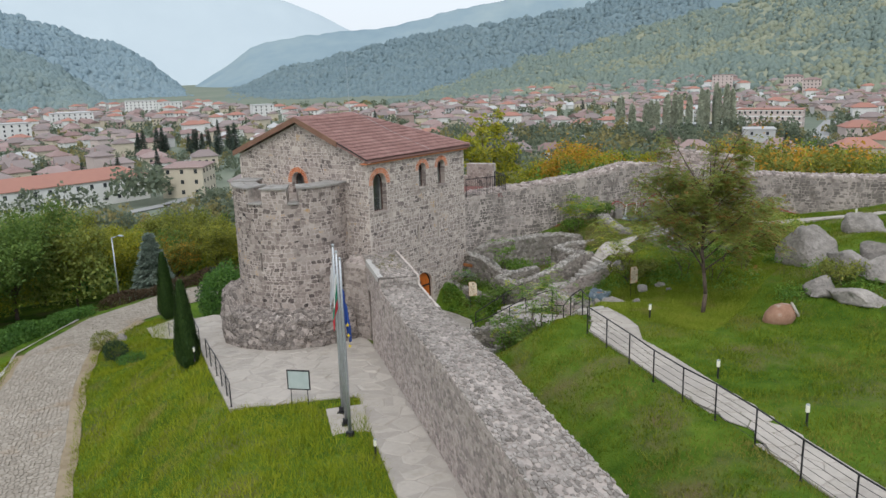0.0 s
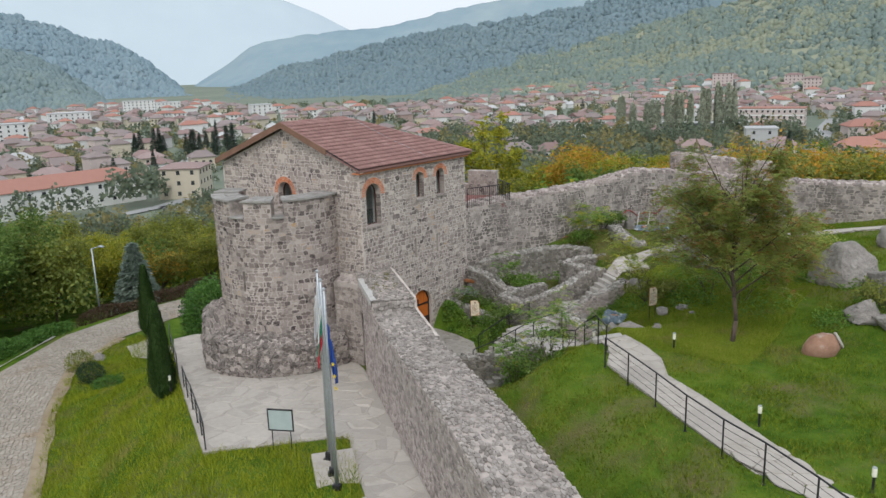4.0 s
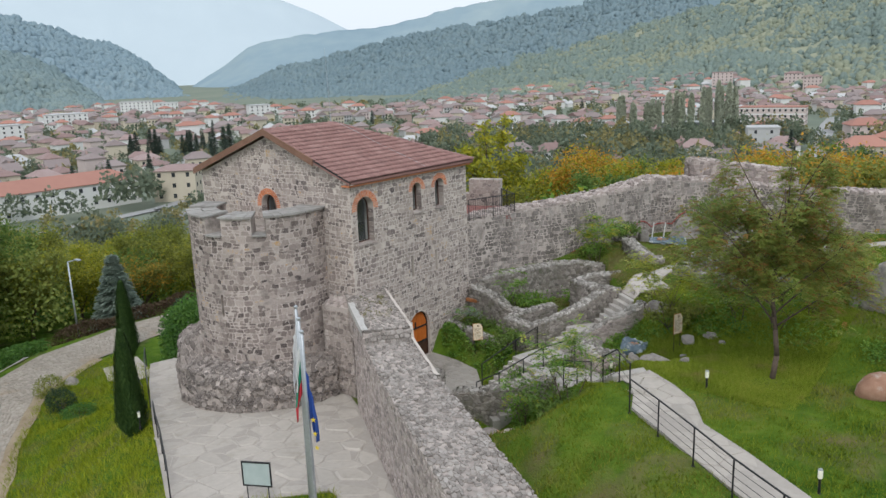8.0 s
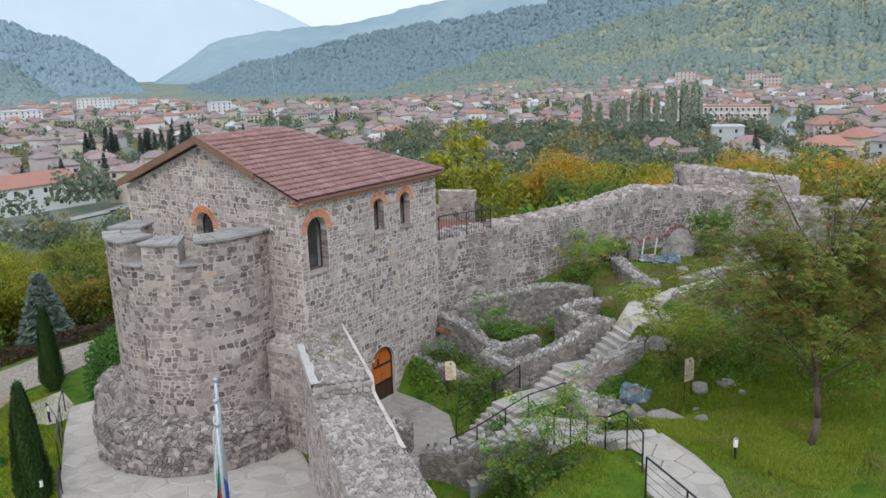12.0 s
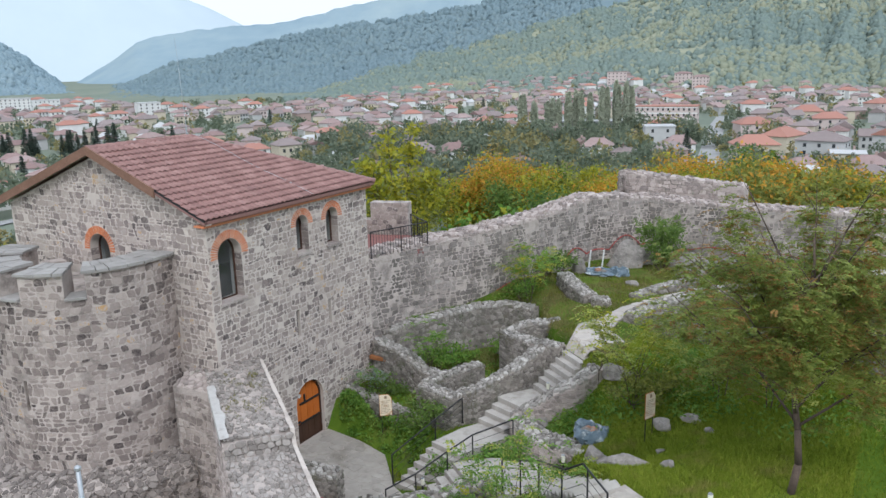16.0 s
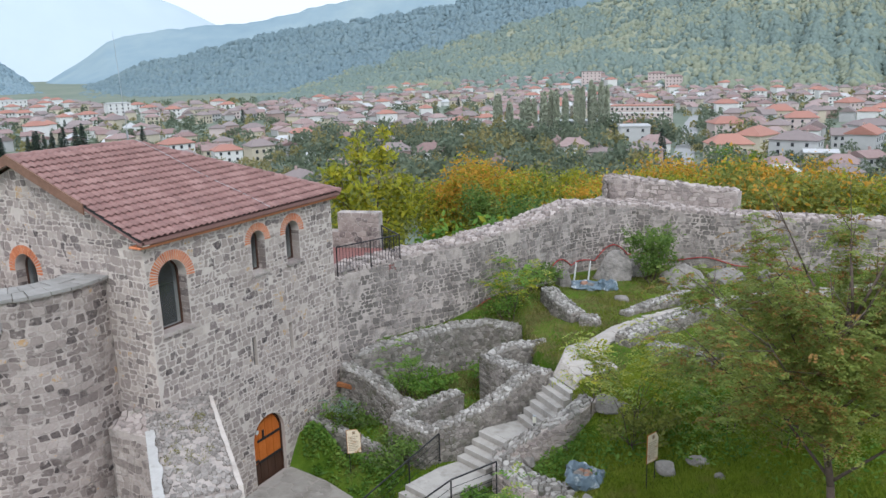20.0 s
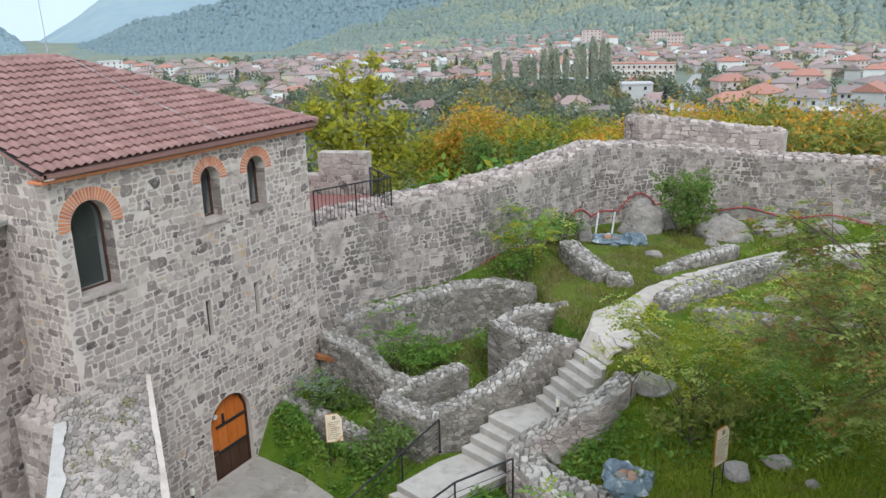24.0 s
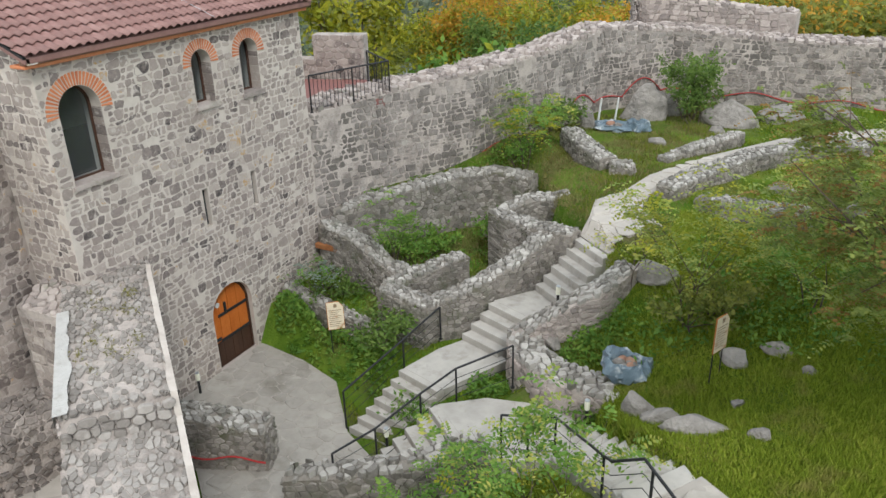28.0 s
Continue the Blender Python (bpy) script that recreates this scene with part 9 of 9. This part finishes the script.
# thickets on the slope between the lane and the valley road
sets = {"leaf_tree": [], "leaf_olive": [], "leaf_green": [], "leaf_fresh": [], "leaf_yellow": [], "leaf_juniper": []}
for k in range(1500):
    a = radians(rng.uniform(40, 82))
    r = 56 + 140 * rng.random() ** 0.8
    x, y = 22 - r * math.sin(a), -22 + r * math.cos(a)
    if seg_dist(np.array([x]), np.array([y]), ROAD)[0][0] < 6 or (x > -31 and y > -16) or math.hypot(x + 226, y - 88) < 40 or y > 60 and x > -30:
        continue
    if seg_dist(np.array([x]), np.array([y]), [(-150, 20), (-190, 57), (-193, 72), (-199, 111), (-205, 127)])[0][0] < 8 or seg_dist(np.array([x]), np.array([y]), [(-110, 75), (-154, 100), (-199, 113)])[0][0] < 6:
        continue
    if r > 135 and rng.random() < 0.5:
        continue
    s = rng.uniform(1.3, 3.3)
    key = rng.choice(("leaf_tree", "leaf_tree", "leaf_olive", "leaf_green", "leaf_fresh", "leaf_fresh", "leaf_yellow", "leaf_yellow", "leaf_juniper"))
    sets[key].append((x, y, max(VALLEY, gz(x, y)) + s * 0.5, s, rng.uniform(0.9, 1.6)))
for k, (key, pts) in enumerate(sets.items()):
    close = [p for p in pts if math.hypot(p[0] - 22, p[1] + 22) < 92]
    clumps("thicket", "dense bushes and small trees on the slope", close, key, 20 + k, 800, 0.05)
    clumps("thicket", "dense bushes and small trees on the slope", [p for p in pts if p not in close], key, 40 + k, 200, 0.11)
def canopy(name, label, pts, material, seed):
    """Far woods: every tree a small uneven crown."""
    rng = np.random.default_rng(seed)
    P = np.array(pts)
    n = len(P)
    rings = ((1.0, -0.3), (0.95, 0.45), (0.45, 0.95))
    V = np.empty((n, 16, 3))
    turn = rng.uniform(0, 6.28, n)
    for r, (w, h) in enumerate(rings):
        for k in range(5):
            a = turn + 6.2832 * k / 5 + 0.5 * r
            f = w * P[:, 3] * rng.uniform(0.72, 1.2, n)
            V[:, r * 5 + k] = np.stack([P[:, 0] + np.cos(a) * f, P[:, 1] + np.sin(a) * f, P[:, 2] + h * P[:, 3] * P[:, 4] * rng.uniform(0.8, 1.2, n)], 1)
    V[:, 15] = P[:, :3] + np.stack([np.zeros(n), np.zeros(n), P[:, 3] * P[:, 4] * 1.15], 1)
    base = []
    for r in range(2):
        for k in range(5):
            j = (k + 1) % 5
            base.append((r * 5 + k, r * 5 + j, r * 5 + 5 + j, r * 5 + 5 + k))
    tri = [(10 + k, 10 + (k + 1) % 5, 15) for k in range(5)]
    off = (np.arange(n) * 16)[:, None]
    quad = (np.array(base).reshape(-1)[None] + off).reshape(-1, 4)
    tris = (np.array(tri).reshape(-1)[None] + off).reshape(-1, 3)
    me = bpy.data.meshes.new(name)
    me.vertices.add(n * 16)
    me.vertices.foreach_set("co", V.reshape(-1))
    me.loops.add(quad.size + tris.size)
    me.loops.foreach_set("vertex_index", np.concatenate([quad.reshape(-1), tris.reshape(-1)]).astype(np.int32))
    me.polygons.add(len(quad) + len(tris))
    me.polygons.foreach_set("loop_start", np.concatenate([np.arange(len(quad)) * 4, quad.size + np.arange(len(tris)) * 3]).astype(np.int32))
    me.polygons.foreach_set("loop_total", np.concatenate([np.full(len(quad), 4), np.full(len(tris), 3)]).astype(np.int32))
    me.materials.append(material)
    me.update(calc_edges=True)
    return tagged(part(name, me, None), label, "trees", kind="stuff")


def wooded(ridge, wob, count, az, sizes, seed, gaps=0.2, turn=0.3):
    """Trees over a ridge with glades; returns green ones and turning ones."""
    rr = random.Random(seed)
    green, gold = [], []
    while len(green) + len(gold) < count:
        a, t = rr.uniform(*az), rr.random()
        r = ridge[3] + (ridge[4] - ridge[3]) * t
        if float(np.interp(a, ridge[0], ridge[1])) < float(np.interp(a, ridge[0], ridge[2])) + 0.2:
            continue
        x, y = VIEW_EYE[0] - r * math.sin(radians(a)), VIEW_EYE[1] + r * math.cos(radians(a))
        g = noise.fractal(Vector((x * 0.006, y * 0.006, seed)), 1.0, 2.0, 4)
        if g > gaps and rr.random() < 0.75:
            continue
        z = ridge_z(x, y, *ridge, wob)
        q = noise.noise(Vector((x * 0.004, y * 0.004, seed + 7.0)))
        s = rr.uniform(*sizes)
        (gold if rr.random() < (2.0 * turn if q > 0.1 else 0.25 * turn) else green).append((x, y, z, s, rr.uniform(0.7, 1.2)))
    return green, gold


# far crowns take the haze in their own colour, like the hills below
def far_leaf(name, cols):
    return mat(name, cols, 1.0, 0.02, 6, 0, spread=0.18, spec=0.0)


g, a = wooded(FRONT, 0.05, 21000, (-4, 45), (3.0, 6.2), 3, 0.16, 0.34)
canopy("slope_trees", "woods covering the far hillside", g, far_leaf("hazed_slope_foliage", [(0.155, 0.205, 0.195), (0.185, 0.235, 0.21), (0.225, 0.265, 0.21)]), 3)
canopy("slope_autumn_trees", "yellowing woods on the far hillside", a, far_leaf("hazed_slope_autumn_foliage", [(0.205, 0.243, 0.195), (0.245, 0.272, 0.20), (0.295, 0.298, 0.205)]), 4)
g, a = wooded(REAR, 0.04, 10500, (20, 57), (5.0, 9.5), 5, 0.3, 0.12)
canopy("ridge_trees", "dense woods on the ridge, hazed blue-green", g + a, far_leaf("hazed_ridge_foliage", [(0.15, 0.21, 0.24), (0.178, 0.242, 0.265), (0.215, 0.272, 0.275)]), 5)
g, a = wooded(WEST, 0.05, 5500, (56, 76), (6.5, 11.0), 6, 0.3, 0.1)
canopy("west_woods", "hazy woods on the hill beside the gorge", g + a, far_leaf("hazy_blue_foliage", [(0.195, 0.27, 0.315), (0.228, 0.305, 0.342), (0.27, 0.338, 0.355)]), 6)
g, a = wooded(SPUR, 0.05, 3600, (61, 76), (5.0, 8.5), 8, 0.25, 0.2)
canopy("spur_woods", "hazy woods on the low spur beside the gorge", g + a, far_leaf("hazed_spur_foliage", [(0.17, 0.232, 0.25), (0.20, 0.262, 0.268), (0.24, 0.29, 0.265)]), 8)

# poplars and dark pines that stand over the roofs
# lightened and greyed: distance haze lies in these leaf colours
M["pine_far"] = leaf_mat("hazed_pine_needles", [(0.07, 0.10, 0.085), (0.10, 0.14, 0.11), (0.14, 0.185, 0.14)])
M["poplar_leaf"] = leaf_mat("hazed_poplar_leaves", [(0.38, 0.415, 0.33), (0.47, 0.50, 0.39), (0.56, 0.57, 0.44)])


def poplar(x, y, h, seed, n=2600):
    rng = np.random.default_rng(seed)
    th = empty("poplar", "tall slim poplar in the town, hazed grey-green", "tree", group="poplars", m=pose(x, y, VALLEY))
    part("trunk", rod_bm((0, 0, 0), (0, 0, h * 0.9), 0.45, 0.1, 7), M["bark"], th)
    t = rng.beta(1.4, 1.2, n)
    q = 1.7 * np.sin(np.clip(t * 0.93 + 0.06, 0, 1) * math.pi) ** 0.45 * np.sqrt(rng.random(n))
    a = rng.uniform(0, 6.28, n)
    C = np.stack([np.cos(a) * q, np.sin(a) * q, h * (0.12 + 0.88 * t)], 1)
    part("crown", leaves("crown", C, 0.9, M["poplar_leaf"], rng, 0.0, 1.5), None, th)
    return th


pop = poplar(-162, 366, 23, 1)
for k in range(17):
    x0, y0, h = ((-162 + 3.3 * k, 366 + 1.5 * k, rng.uniform(0.8, 1.0)) if k < 7 else (-141 + 3.4 * (k - 7), 375 + 1.4 * (k - 7), rng.uniform(0.95, 1.1)) if k < 11 else (-124 + 2.9 * (k - 11), 382 + 1.0 * (k - 11), rng.uniform(1.12, 1.28)))
    ob = copy_thing(pop, pose(0, 0, 0))
    ob.matrix_basis = pose(x0 + rng.uniform(-1, 1), y0 + rng.uniform(-4, 4), VALLEY, 0, 0, rng.uniform(0, 360)) @ Matrix.Diagonal((1.0, 1.0, h, 1))
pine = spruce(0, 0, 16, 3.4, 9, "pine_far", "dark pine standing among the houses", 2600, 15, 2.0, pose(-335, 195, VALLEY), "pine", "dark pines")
for k in range(15):
    t = k / 14
    ob = copy_thing(pine, pose(0, 0, 0))
    ob.matrix_basis = pose(-342 + 24 * t + rng.uniform(-3, 3), 188 + 42 * t + rng.uniform(-5, 5), VALLEY, 0, 0, rng.uniform(0, 360)) @ Matrix.Scale(rng.uniform(0.7, 1.1), 4)
for px, py in ((-262, 118), (-258, 130), (-250, 142), (-395, 420), (-290, 560), (-240, 620), (-60, 300), (-300, 250), (-430, 300)):
    ob = copy_thing(pine, pose(0, 0, 0))
    ob.matrix_basis = pose(px, py, VALLEY, 0, 0, rng.uniform(0, 360)) @ Matrix.Scale(rng.uniform(0.6, 0.9), 4)
